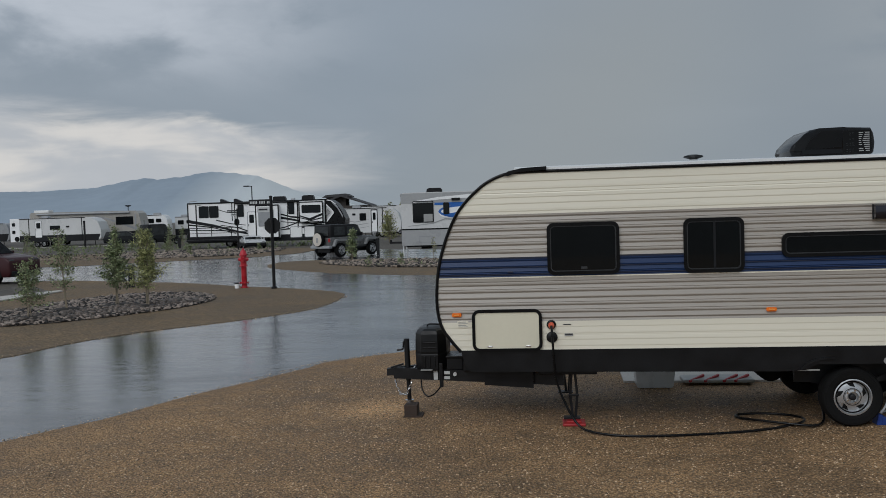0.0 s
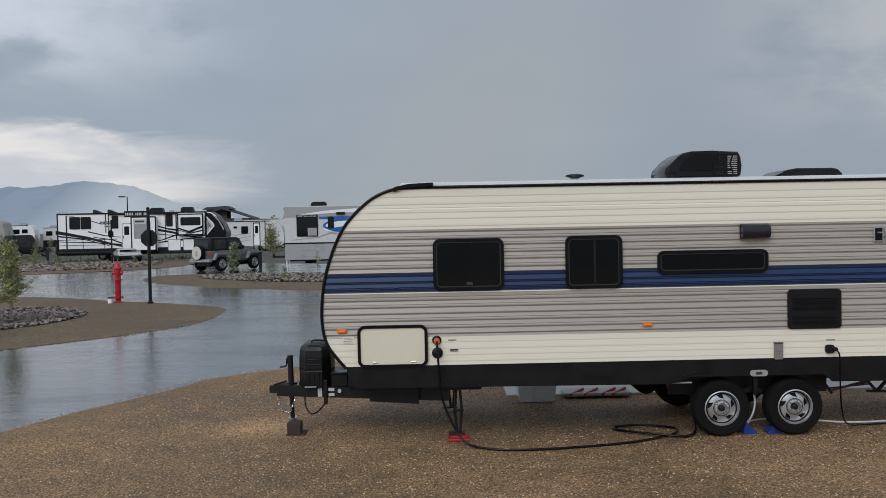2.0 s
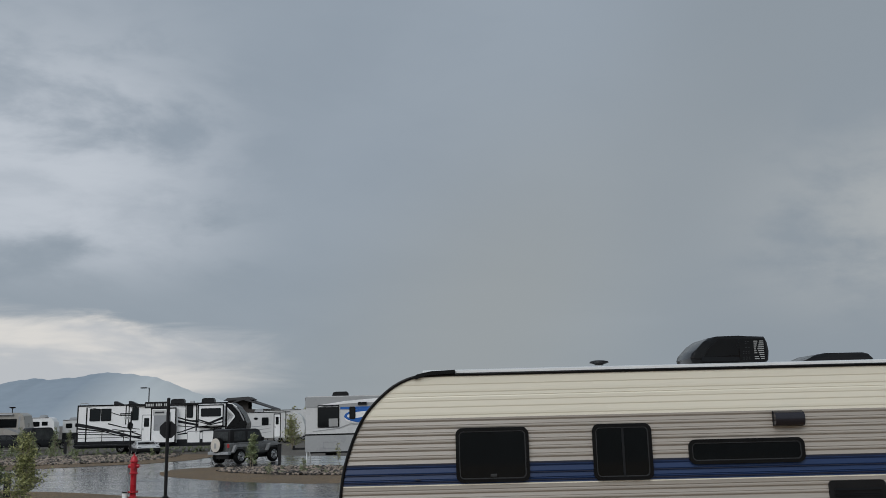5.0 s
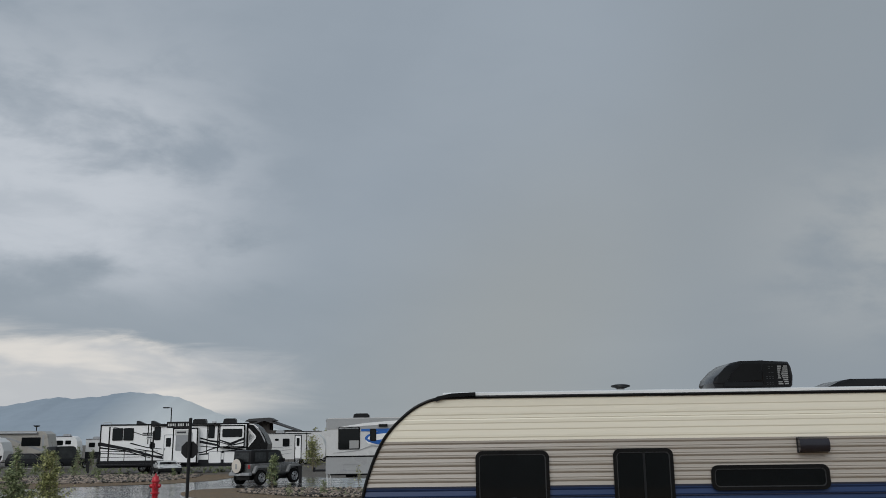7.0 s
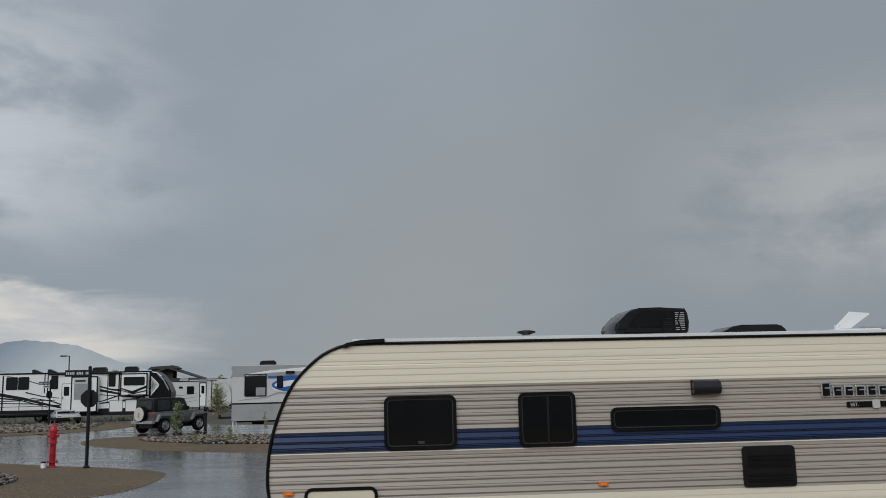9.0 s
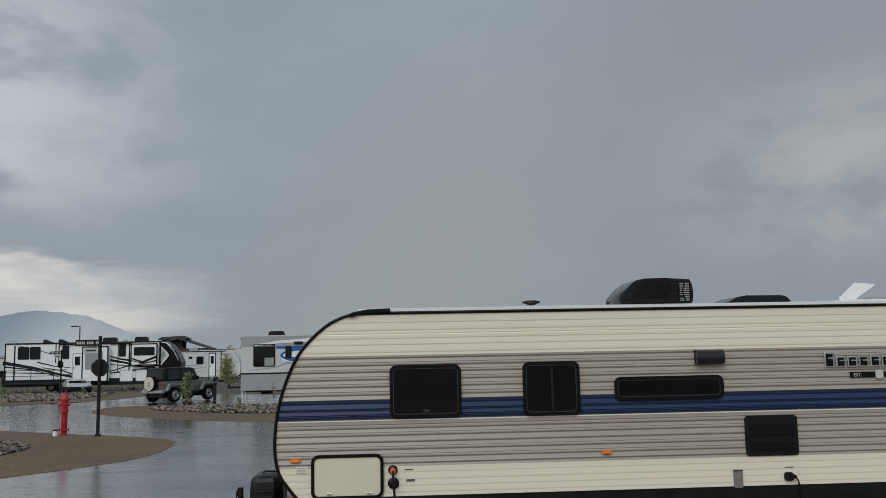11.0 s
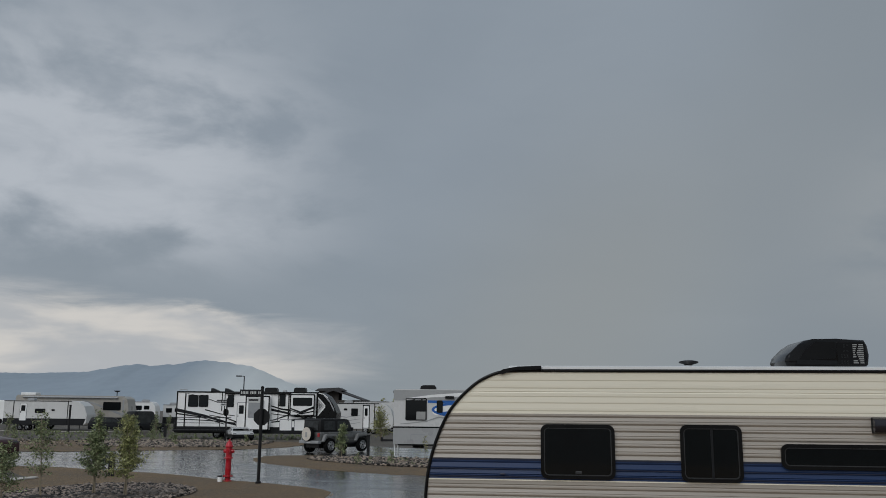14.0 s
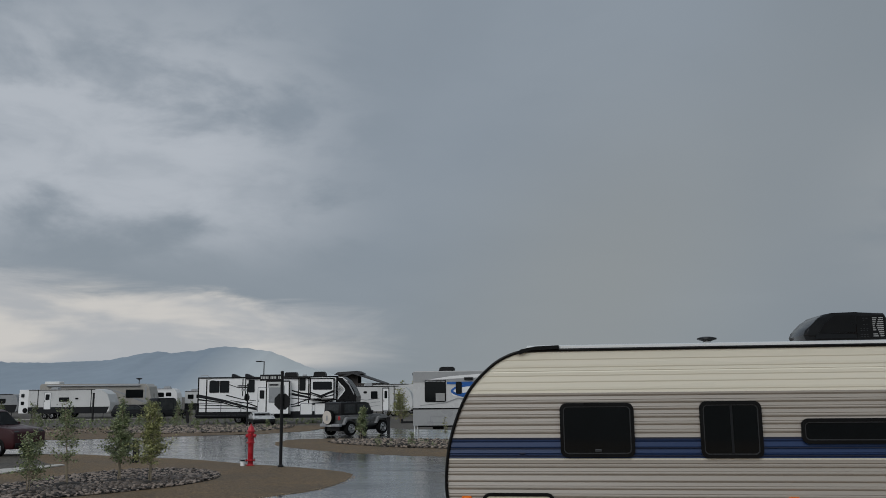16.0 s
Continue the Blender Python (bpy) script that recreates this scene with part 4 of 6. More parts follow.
    part("skirt", prism(B(), sk, -0.004, 0.03), M["black"], t, "black lower skirt")
    part("skirt", prism(B(), sk, WIDE - 0.03, WIDE), M["black"], t, "black lower skirt")
    part("underbelly", box(B(), -0.9, REAR, 0.04, WIDE - 0.04, 0.78, 0.885), M["black"], t, "dark underbelly")
    for y in (0.34, WIDE - 0.34):
        part("chassis_rail", box(B(), -0.2, REAR - 0.1, y - 0.04, y + 0.04, 0.6, 0.79), M["steel"], t, "black chassis rail")
    part("fender", prism(B(), [(2.72, 0.64), (2.80, 0.72), (2.92, 0.765), (3.1, 0.775), (3.1, 0.76), (2.94, 0.745), (2.83, 0.70), (2.76, 0.64)], -0.022, 0.0), M["black"], t, "black fender lip")
    part("wheel_well", box(B(), 2.75, 4.6, 0.28, 0.31, 0.45, 0.85), M["black"], t)
    ov = part("oval_badge", prism(B(), rounded(3.6, 3.8, 0.695, 0.765, 0.034, 6), -0.02, -0.002), M["grey"], t, "pale oval maker's badge")
    part("badge_mark", box(B(), 3.665, 3.735, -0.023, -0.019, 0.715, 0.745), M["ink"], ov)
    for x in (3.295, 4.13):
        w = wheel(t, x, 0.13, 0.328, 0.325, 0.2, 0.2)
        for k in range(5):
            a = 2 * math.pi * k / 5
            part("lug_nut", rod(B(), (x + 0.068 * math.cos(a), 0.06, 0.335 + 0.068 * math.sin(a)), (x + 0.068 * math.cos(a), 0.03, 0.335 + 0.068 * math.sin(a)), 0.011, seg=6), M["chrome"], w)
        wheel(t, x, WIDE - 0.13, 0.335, 0.335, 0.2, 0.2, 1)
        part("axle", rod(B(), (x, 0.2, 0.335), (x, WIDE - 0.2, 0.335), 0.04), M["steel"], t, smooth=True)
        part("leaf_spring", prism(B(), [(x - 0.36, 0.44), (x, 0.37), (x + 0.36, 0.44), (x + 0.36, 0.47), (x, 0.41), (x - 0.36, 0.47)], 0.3, 0.36), M["steel"], t)
    part("spring_hanger", box(B(), 3.66, 3.71, 0.05, 0.1, 0.47, 0.66, 0.008), M["steel"], t)
    part("equaliser", prism(B(), [(3.55, 0.5), (3.68, 0.56), (3.81, 0.5), (3.79, 0.46), (3.68, 0.5), (3.57, 0.46)], 0.16, 0.19), M["steel"], t)
    # tongue
    for y in (0.30, WIDE - 0.30):
        part("tongue_rail", bar(B(), (-1.860, MID + (y - MID) * 0.05, 0.515), (0.2, y, 0.50), 0.07, 0.13), M["steel"], t, "black A-frame rail")
    cp = part("coupler", bar(B(), (-1.955, MID, 0.525), (-1.680, MID, 0.53), 0.09, 0.085), M["steel"], t, "black ball coupler")
    part("coupler_lever", bar(B(), (-1.910, MID, 0.575), (-1.750, MID, 0.62), 0.03, 0.02), M["steel"], cp)
    for x0, x1, z0, z1 in ((-1.355, -1.305, 0.455, 0.57), (-1.225, -1.155, 0.525, 0.56), (-1.225, -1.155, 0.465, 0.5)):
        y = MID - (x0 + 1.86) / 2.06 * 0.437 - 0.08
        part("rail_sticker", box(B(), x0, x1, y, y + 0.022, z0, z1), M["signwhite"], t, "white sticker on the rail")
    part("rail_gauge", rod(B(), (-1.09, 0.505, 0.53), (-1.09, 0.54, 0.53), 0.022, seg=16), M["signwhite"], t, "small round white dial on the rail")
    part("battery_tray", box(B(), -0.98, -0.35, 0.42, 1.6, 0.57, 0.70, 0.02), M["black"], t, "black tray behind the gas cover")
    part("step_plate", prism(B(), [(-0.72, 0.44), (-0.72, 0.62), (-0.15, 0.62), (-0.15, 0.40)], 0.3, 0.36), M["steel"], t)
    bm = B()
    rings = []
    for z, f, g in ((0.57, 0.95, 0.97), (0.6, 0.98, 0.99), (0.76, 1.0, 1.0), (0.775, 0.975, 0.985), (0.80, 1.0, 1.0), (0.93, 0.985, 0.99), (1.01, 0.95, 0.96), (1.05, 0.86, 0.9), (1.072, 0.66, 0.78), (1.075, 0.3, 0.4)):
        o = [(-0.19, -0.2), (-0.1, -0.34), (0.1, -0.34), (0.19, -0.2), (0.19, 0.2), (0.1, 0.34), (-0.1, 0.34), (-0.19, 0.2)]
        rings.append([bm.verts.new((-1.39 + x * f, 0.86 + y * g, z)) for x, y in o])
    for p, q in zip(rings, rings[1:]):
        for k in range(8):
            bm.faces.new((p[k], p[(k + 1) % 8], q[(k + 1) % 8], q[k]))
    bm.faces.new(rings[-1])
    bm.faces.new(rings[0][::-1])
    g = part("gas_bottle_cover", bm, M["black"], t, "black faceted plastic gas bottle cover")
    part("strap", box(B(), -1.583, -1.197, 0.66, 1.06, 0.765, 0.785, 0.004), M["trim"], g)
    for x in (-1.45, -1.39, -1.33):
        part("cover_rib", box(B(), x - 0.008, x + 0.008, 0.512, 0.53, 0.62, 0.75, 0.004), M["black"], g)
    for z in (0.84, 0.90):
        part("cover_rib", box(B(), -1.47, -1.31, 0.516, 0.535, z, z + 0.016, 0.005), M["black"], g)
    part("cover_handle", sweep(B(), [(-1.45, 0.80, 1.06), (-1.44, 0.80, 1.10), (-1.38, 0.80, 1.105), (-1.24, 0.82, 1.085), (-1.2, 0.82, 1.05)], 0.01, 6, 1), M["black"], g, smooth=True)
    bt = part("battery_box", box(B(), -1.19, -0.99, 0.55, 0.95, 0.57, 0.73, 0.015), M["black"], t, "black battery box")
    part("lid", box(B(), -1.2, -0.98, 0.54, 0.96, 0.715, 0.745, 0.008), M["trim"], bt)
    part("saddle_plate", box(B(), -1.5, -1.36, 0.5, 0.56, 0.578, 0.59, 0.003), M["grey"], t, "pale plate under the gas cover")
    j = part("tongue_jack", rod(B(), (-1.695, MID, 0.42), (-1.705, MID, 0.93), 0.034), M["steel"], t, "black hand-cranked tongue jack", True)
    part("jack_leg", rod(B(), (-1.690, MID, 0.15), (-1.695, MID, 0.45), 0.026), M["steel"], j, smooth=True)
    part("jack_foot", rod(B(), (-1.690, MID, 0.145), (-1.690, MID, 0.175), 0.055), M["chrome"], j, smooth=True)
    part("crank", sweep(B(), [(-1.70, MID, 0.905), (-1.742, MID - 0.02, 0.905), (-1.744, MID - 0.02, 0.815), (-1.76, MID - 0.02, 0.80), (-1.825, MID - 0.02, 0.795)], 0.012, 8, 1), M["steel"], j, smooth=True)
    # chain and breakaway cable
    hang = [Vector(p) for p in ((-1.60, MID - 0.07, 0.60), (-1.62, MID - 0.08, 0.50), (-1.66, MID - 0.08, 0.36), (-1.72, MID - 0.08, 0.25), (-1.79, MID - 0.06, 0.26), (-1.84, MID - 0.05, 0.36), (-1.85, MID - 0.04, 0.47))]
    for k in range(20):
        f = k / 20 * 6
        a, b = hang[int(f)], hang[int(f) + 1]
        c = Matrix.Translation(a.lerp(b, f - int(f))) @ (b - a).to_track_quat("Z", "Y").to_matrix().to_4x4() @ Matrix.Rotation(radians(90 * (k % 2)), 4, "Z")
        part("chain_link", sweep(B(), [c @ Vector((0.013 * math.cos(q), 0, 0.026 * math.sin(q))) for q in np.linspace(0, 6.0, 9)], 0.0055, 5), M["chrome"], t, smooth=True)
    part("breakaway_cable", sweep(B(), [(-1.53, 0.7, 0.48), (-1.52, 0.66, 0.32), (-1.45, 0.62, 0.23), (-1.36, 0.58, 0.27), (-1.28, 0.55, 0.36), (-1.24, 0.53, 0.42), (-1.24, 0.53, 0.62)], 0.009, 6, 2), M["trim"], t, "thin black cable loop", True)
    part("cable_bracket", box(B(), -1.28, -1.235, 0.52, 0.57, 0.37, 0.66, 0.008), M["steel"], t)
    part("tray_edge", box(B(), -0.88, -0.62, 0.34, 0.40, 0.60, 0.615, 0.004), M["grey"], t, "pale tray edge")
    part("wire_bundle", sweep(B(), [(-0.95, 0.36, 0.75), (-0.93, 0.33, 0.68), (-0.86, 0.33, 0.64), (-0.75, 0.34, 0.62)], 0.012, 6, 1), M["trim"], t, smooth=True)
    # corner jacks
    for x, y in ((0.245, 0.26), (0.2, WIDE - 0.26)):
        s = part("corner_jack", box(B(), x - 0.34, x + 0.33, y - 0.05, y + 0.05, 0.57, 0.62, 0.006), M["steel"], t, "black scissor corner jack")
        for a, b in (((x + 0.04, y, 0.58), (x + 0.02, y, 0.33)), ((x + 0.02, y, 0.33), (x + 0.045, y, 0.06)), ((x + 0.08, y, 0.58), (x + 0.1, y, 0.33)), ((x + 0.1, y, 0.33), (x + 0.075, y, 0.06))):
            part("jack_arm", bar(B(), a, b, 0.045, 0.03), M["steel"], s)
        part("jack_screw", rod(B(), (x - 0.0, y - 0.03, 0.33), (x + 0.12, y - 0.03, 0.33), 0.014), M["steel"], s, smooth=True)
        part("jack_shoe", box(B(), x - 0.06, x + 0.13, y - 0.06, y + 0.06, 0.055, 0.075, 0.005), M["steel"], s)
    for x, y in ((5.3, 0.3), (5.3, WIDE - 0.3)):
        s = part("corner_jack", box(B(), x - 0.35, x + 0.6, y - 0.05, y + 0.05, 0.57, 0.61, 0.006), M["steel"], t, "black folded corner jack")
        for a, b in (((x - 0.22, y, 0.57), (x - 0.1, y, 0.43)), ((x - 0.1, y, 0.43), (x + 0.02, y, 0.57)), ((x + 0.02, y, 0.57), (x + 0.15, y, 0.43)), ((x + 0.15, y, 0.43), (x + 0.28, y, 0.57)), ((x - 0.2, y + 0.04, 0.43), (x + 0.5, y + 0.04, 0.41)), ((x + 0.28, y, 0.57), (x + 0.5, y, 0.42))):
            part("jack_arm", bar(B(), a, b, 0.04, 0.025), M["steel"], s)
        for z0, z1, dy in ((0.455, 0.575, -0.02), (0.445, 0.54, 0.02), (0.48, 0.52, 0.0)):
            part("crank_rod", bar(B(), (x - 0.66, y + dy, z0), (x - 0.2, y + dy, z1), 0.016, 0.016), M["rust"], s, "rusty crank rod")
        part("rod_end", bar(B(), (x - 0.7, y, 0.52), (x - 0.63, y, 0.42), 0.02, 0.03), M["steel"], s)
    for x in (0.62, 0.95):
        part("drain_pipe", rod(B(), (x, 1.5, 0.38), (x, 1.5, 0.8), 0.014), M["trim"], t, smooth=True)
    part("spare_carrier", rod(B(), (2.72, 1.2, 0.44), (2.72, 1.9, 0.44), 0.16, seg=24), M["rubber"], t, "dark tank under the floor", True)
    part("side_reflector", box(B(), 2.72, 2.95, 0.02, 0.03, 0.625, 0.64), M["grey"], t)
    return t


travel_trailer()
air_conditioner(pose(2.82, 11.08, 2.965), 0.91, 0.315, "black rooftop air conditioner with a louvred end on the trailer")
fan = thing("fan_cover", pose(4.1, 11.08, 2.965), "low black roof fan cover on the trailer", "fan cover")
bm = B()
prism(bm, [(0, 0.0), (0.05, 0.02), (0.14, 0.06), (0.2, 0.085), (0.3, 0.1), (0.74, 0.1), (0.8, 0.085), (0.84, 0.045), (0.85, 0)], -0.3, 0.3)
bmesh.ops.bevel(bm, geom=[e for e in bm.edges if abs(e.verts[0].co.y - e.verts[1].co.y) < 1e-5 and e.verts[0].co.z > 0.05], offset=0.03, segments=2, affect="EDGES", profile=0.5)
part("lid", bm, M["shroud"], fan, "smooth black lid", True)
part("flange", box(B(), -0.06, 0.92, -0.34, 0.34, -0.004, 0.008), M["roof"], fan, "white flange")
hatch = thing("roof_hatch", pose(5.52, 11.1, 2.965), "white roof vent with its lid tilted open", "roof vent")
part("frame", box(B(), 0.06, 0.64, -0.3, 0.3, 0.0, 0.028, 0.008), M["roof"], hatch, "white vent frame")
bm = B()
corner = [Vector(p) for p in ((0.15, -0.12, 0.04), (0.345, -0.12, 0.04), (0.68, 0.0, 0.225), (0.43, 0.0, 0.245))]
low, top = [bm.verts.new(p) for p in corner], [bm.verts.new(p + Vector((-0.014, 0.008, 0.014))) for p in corner]
bm.faces.new(low)
bm.faces.new(top)
for k in range(4):
    bm.faces.new((low[k], low[(k + 1) % 4], top[(k + 1) % 4], top[k]))
part("lid", bm, M["roof"], hatch, "tilted white lid")
part("lift_arm", rod(B(), (0.13, -0.2, 0.02), (0.13, -0.2, 0.075), 0.035), M["roof"], hatch, smooth=True)
part("motor", box(B(), 0.46, 0.72, -0.26, -0.1, 0.024, 0.06, 0.01), M["grey"], hatch)
cap_ = thing("vent_cap", pose(1.785, 11.0, 2.965), "small black plumbing vent cap on the roof", "vent cap")
part("stem", rod(B(), (0, 0, 0), (0, 0, 0.06), 0.04), M["roof"], cap_, smooth=True)
part("cap", lathe(B(), [(0.04, 0.035), (0.06, 0.045), (0.115, 0.06), (0.11, 0.078), (0.05, 0.092), (0.004, 0.094)], Matrix(), 20), M["black"], cap_, smooth=True)

# things on the gravel by the trailer
blk = thing("jack_block", pose(-1.645, 10.84, -0.025), "dark weathered timber blocks under the tongue jack", "wood block")
part("block", box(B(), -0.085, 0.075, -0.07, 0.12, 0.03, 0.172, 0.008), M["darkwood"], blk)
part("base_board", box(B(), -0.095, 0.135, -0.1, 0.13, 0.0, 0.04, 0.006), M["darkwood"], blk)
for x, y in ((0.30, 10.40),):
    pd = thing("jack_pad", pose(x, y, 0), "red plastic pad under a corner jack", "jack pad", "jack pads")
    part("pad", box(B(), -0.13, 0.13, -0.12, 0.12, 0.0, 0.035, 0.012), M["padred"], pd)
    part("pad_top", box(B(), -0.085, 0.085, -0.08, 0.08, 0.033, 0.056, 0.008), M["padred"], pd)
for x, s in ((3.65, 1), (3.93, -1)):
    ch = thing("wheel_chock", pose(x, 10.40, 0), "blue plastic wheel chock against the tyre", "wheel chock", "wheel chocks")
    part("wedge", prism(B(), [(-0.08 * s, 0), (0.075 * s, 0), (0.075 * s, 0.03), (-0.03 * s, 0.115), (-0.06 * s, 0.115)], -0.07, 0.07), M["chock"], ch)
    part("rib", box(B(), -0.02, 0.02, -0.076, 0.076, 0.0, 0.09, 0.004), M["chock"], ch)
cord = thing("power_cord", pose(0, 0, 0), "black power cord looped on the gravel", "power cord")
part("cable", sweep(B(), [(0.07, 10.13, 1.17), (0.075, 10.09, 1.1), (0.085, 10.08, 0.9), (0.10, 10.1, 0.6), (0.16, 10.12, 0.4), (0.26, 10.08, 0.18), (0.36, 10.02, 0.05), (0.5, 9.93, 0.02), (0.8, 9.8, 0.016), (1.3, 9.82, 0.016), (1.9, 9.93, 0.016), (2.35, 10.08, 0.016), (2.62, 10.25, 0.016), (2.86, 10.44, 0.016), (2.88, 10.66, 0.018), (2.6, 10.84, 0.018), (2.2, 10.82, 0.016), (2.12, 10.64, 0.018), (2.35, 10.42, 0.034), (2.66, 10.24, 0.034), (2.92, 10.2, 0.02), (3.06, 10.42, 0.04), (3.08, 10.66, 0.2), (3.09, 10.75, 0.45), (3.1, 10.8, 0.7)], 0.0135, 8, 2), M["trim"], cord, "black rubber cable", True)
hose = thing("water_hose", pose(0, 0, 0), "white water hose lying behind the trailer's wheels", "hose")
part("hose", sweep(B(), [(3.74, 10.5, 0.5), (3.76, 10.46, 0.35), (3.72, 10.44, 0.2), (3.64, 10.5, 0.05), (3.9, 11.0, 0.02), (4.35, 11.0, 0.02), (4.7, 10.85, 0.02), (4.95, 10.72, 0.02), (5.4, 10.75, 0.02), (6.2, 10.9, 0.02), (7.2, 10.9, 0.02), (7.6, 11.6, 0.02)], 0.012, 8, 2), M["roof"], hose, "white hose", True)
drop = thing("water_hose", pose(0, 0, 0), "thin black hose hanging from the trailer's water inlet", "hose")
part("hose", sweep(B(), [(4.56, 10.13, 0.985), (4.585, 10.1, 0.93), (4.59, 10.12, 0.6), (4.64, 10.2, 0.3), (4.78, 10.4, 0.06), (5.1, 10.6, 0.02), (6.0, 10.7, 0.02), (7.0, 10.6, 0.02)], 0.009, 8, 2), M["trim"], drop, "black hose", True)
tote = thing("storage_tote", pose(1.45, 12.55, 0), "frosted clear plastic storage tote on the ground", "storage tote")
bm = B()
box(bm, -0.28, 0.28, -0.2, 0.2, 0.0, 0.32, 0.03)
for q in bm.verts:
    k = 0.86 + 0.14 * q.co.z / 0.32
    q.co.x, q.co.y = q.co.x * k, q.co.y * k
part("bin", bm, M["clear"], tote, smooth=True)
part("lid", box(B(), -0.3, 0.3, -0.22, 0.22, 0.315, 0.345, 0.01), M["clear"], tote)
mat_ = thing("ground_mat", pose(2.35, 12.75, 0.03), "grey rolled mat with red straps behind the trailer", "mat")
part("mat", box(B(), -0.5, 0.45, -0.2, 0.2, 0.0, 0.05, 0.02), M["grey"], mat_)
for x in (-0.3, -0.1, 0.15, 0.3):
    part("strap", bar(B(), (x - 0.12, -0.21, 0.03), (x + 0.1, 0.0, 0.075), 0.03, 0.03), M["padred"], mat_, "red strap")


# ---- signs, hydrant, posts ----
def site_pose(x, y, z=0.0, rz=0.0):
    return SITE @ pose(x, y, z, 0, 0, rz)


def fire_hydrant():
    h = thing("fire_hydrant", site_pose(-8.77, 31.67) @ Matrix.Diagonal((0.86, 0.86, 1.03, 1)), "tall red fire hydrant on brown gravel", "fire hydrant")
    part("barrel", lathe(B(), [(0.17, 0.0), (0.17, 0.03), (0.115, 0.04), (0.11, 0.14), (0.115, 0.15), (0.115, 0.75), (0.125, 0.8)], Matrix(), 20), M["red"], h, "red cast barrel", True)
    part("flange", lathe(B(), [(0.12, 0.15), (0.20, 0.155), (0.20, 0.2), (0.12, 0.21)], Matrix(), 20), M["red"], h, smooth=True)
    part("flange", lathe(B(), [(0.12, 0.74), (0.18, 0.75), (0.18, 0.79), (0.12, 0.8)], Matrix(), 20), M["red"], h, smooth=True)
    part("upper_barrel", lathe(B(), [(0.125, 0.8), (0.13, 1.12), (0.165, 1.13), (0.165, 1.17), (0.14, 1.19), (0.12, 1.27), (0.07, 1.33), (0.035, 1.34), (0.03, 1.4), (0.004, 1.4)], Matrix(), 20), M["red"], h, smooth=True)
    for d in ((1, 0, 0), (-1, 0, 0), (0, -1, 0)):
        r = 0.065 if d[1] == 0 else 0.085
        n = part("outlet", rod(B(), (0.1 * d[0], 0.1 * d[1], 1.0), (0.2 * d[0], 0.2 * d[1], 1.0), r, seg=14), M["red"], h, smooth=True)
        part("nut", rod(B(), (0.2 * d[0], 0.2 * d[1], 1.0), (0.235 * d[0], 0.235 * d[1], 1.0), 0.025, seg=5), M["red"], n)
    for k in range(8):
        a = k * math.pi / 4
        part("bolt", rod(B(), (0.18 * math.cos(a), 0.18 * math.sin(a), 0.13), (0.18 * math.cos(a), 0.18 * math.sin(a), 0.225), 0.014, seg=6), M["steel"], h)
    p = thing("pipe_marker", site_pose(-8.98, 31.45), "short white pipe stub beside the hydrant", "pipe")
    part("pipe", lathe(B(), [(0.082, 0), (0.082, 0.17), (0.01, 0.172)], Matrix(), 16), M["rvwhite"], p, "white plastic pipe", True)
    part("cap", lathe(B(), [(0.09, 0.165), (0.09, 0.2), (0.08, 0.21), (0.01, 0.212)], Matrix(), 16), M["black"], p, "black cap", True)


def stop_sign(m, turn, name_turn, label):
    """A stop sign seen from behind on a black post, with two street-name blades on top."""
    s = thing("street_sign", m, label, "street sign")
    part("post", rod(B(), (0, 0, 0), (0, 0, 3.34), 0.058, seg=14), M["steel"], s, "black round post", True)
    part("base", lathe(B(), [(0.11, 0), (0.11, 0.05), (0.06, 0.09)], Matrix(), 16), M["steel"], s, smooth=True)
    o = [(0.31 * math.cos(radians(22.5 + 45 * k)), 2.3 + 0.31 * math.sin(radians(22.5 + 45 * k))) for k in range(8)]
    b = prism(B(), o, 0.06, 0.075)
    bmesh.ops.rotate(b, verts=b.verts, cent=(0, 0, 0), matrix=Matrix.Rotation(radians(turn), 3, "Z"))
    part("stop_plate", b, M["steel"], s, "black back of an octagonal plate")
    bl = B()
    box(bl, -0.80, 0.02, -0.075, -0.06, 3.05, 3.27, 0.008)
    bmesh.ops.rotate(bl, verts=bl.verts, cent=(0, 0, 0), matrix=Matrix.Rotation(radians(name_turn), 3, "Z"))
    nb = part("name_blade", bl, M["steel"], s, "black street-name blade")
    for k in range(13):
        if k in (5, 10):
            continue
        tx = B()
        box(tx, -0.755 + k * 0.057, -0.755 + k * 0.057 + 0.036, -0.081, -0.074, 3.115, 3.205)
        bmesh.ops.rotate(tx, verts=tx.verts, cent=(0, 0, 0), matrix=Matrix.Rotation(radians(name_turn), 3, "Z"))
        part("print", tx, M["signwhite"], nb, "pale bar of print")
    b2 = B()
    box(b2, -0.5, -0.05, -0.1, -0.085, 2.80, 2.99, 0.006)
    bmesh.ops.rotate(b2, verts=b2.verts, cent=(0, 0, 0), matrix=Matrix.Rotation(radians(name_turn + 6), 3, "Z"))
    nb2 = part("name_blade", b2, M["signwhite"], s, "pale smaller street-name blade")
    t2 = B()
    box(t2, -0.44, -0.12, -0.106, -0.1, 2.87, 2.93)
    bmesh.ops.rotate(t2, verts=t2.verts, cent=(0, 0, 0), matrix=Matrix.Rotation(radians(name_turn + 6), 3, "Z"))
    part("print", t2, M["ink"], nb2, "dark bar of print")
    part("finial", lathe(B(), [(0.06, 3.34), (0.065, 3.37), (0.02, 3.4), (0.004, 3.402)], Matrix(), 12), M["steel"], s, smooth=True)
    return s


fire_hydrant()
stop_sign(site_pose(-7.49, 30.9) @ Matrix.Scale(0.965, 4), 0, 0, "black post with the back of a stop sign and street-name blades")
stop_sign(site_pose(-20.0, 70.0), 62, 8, "distant black post with a stop sign seen edge-on")


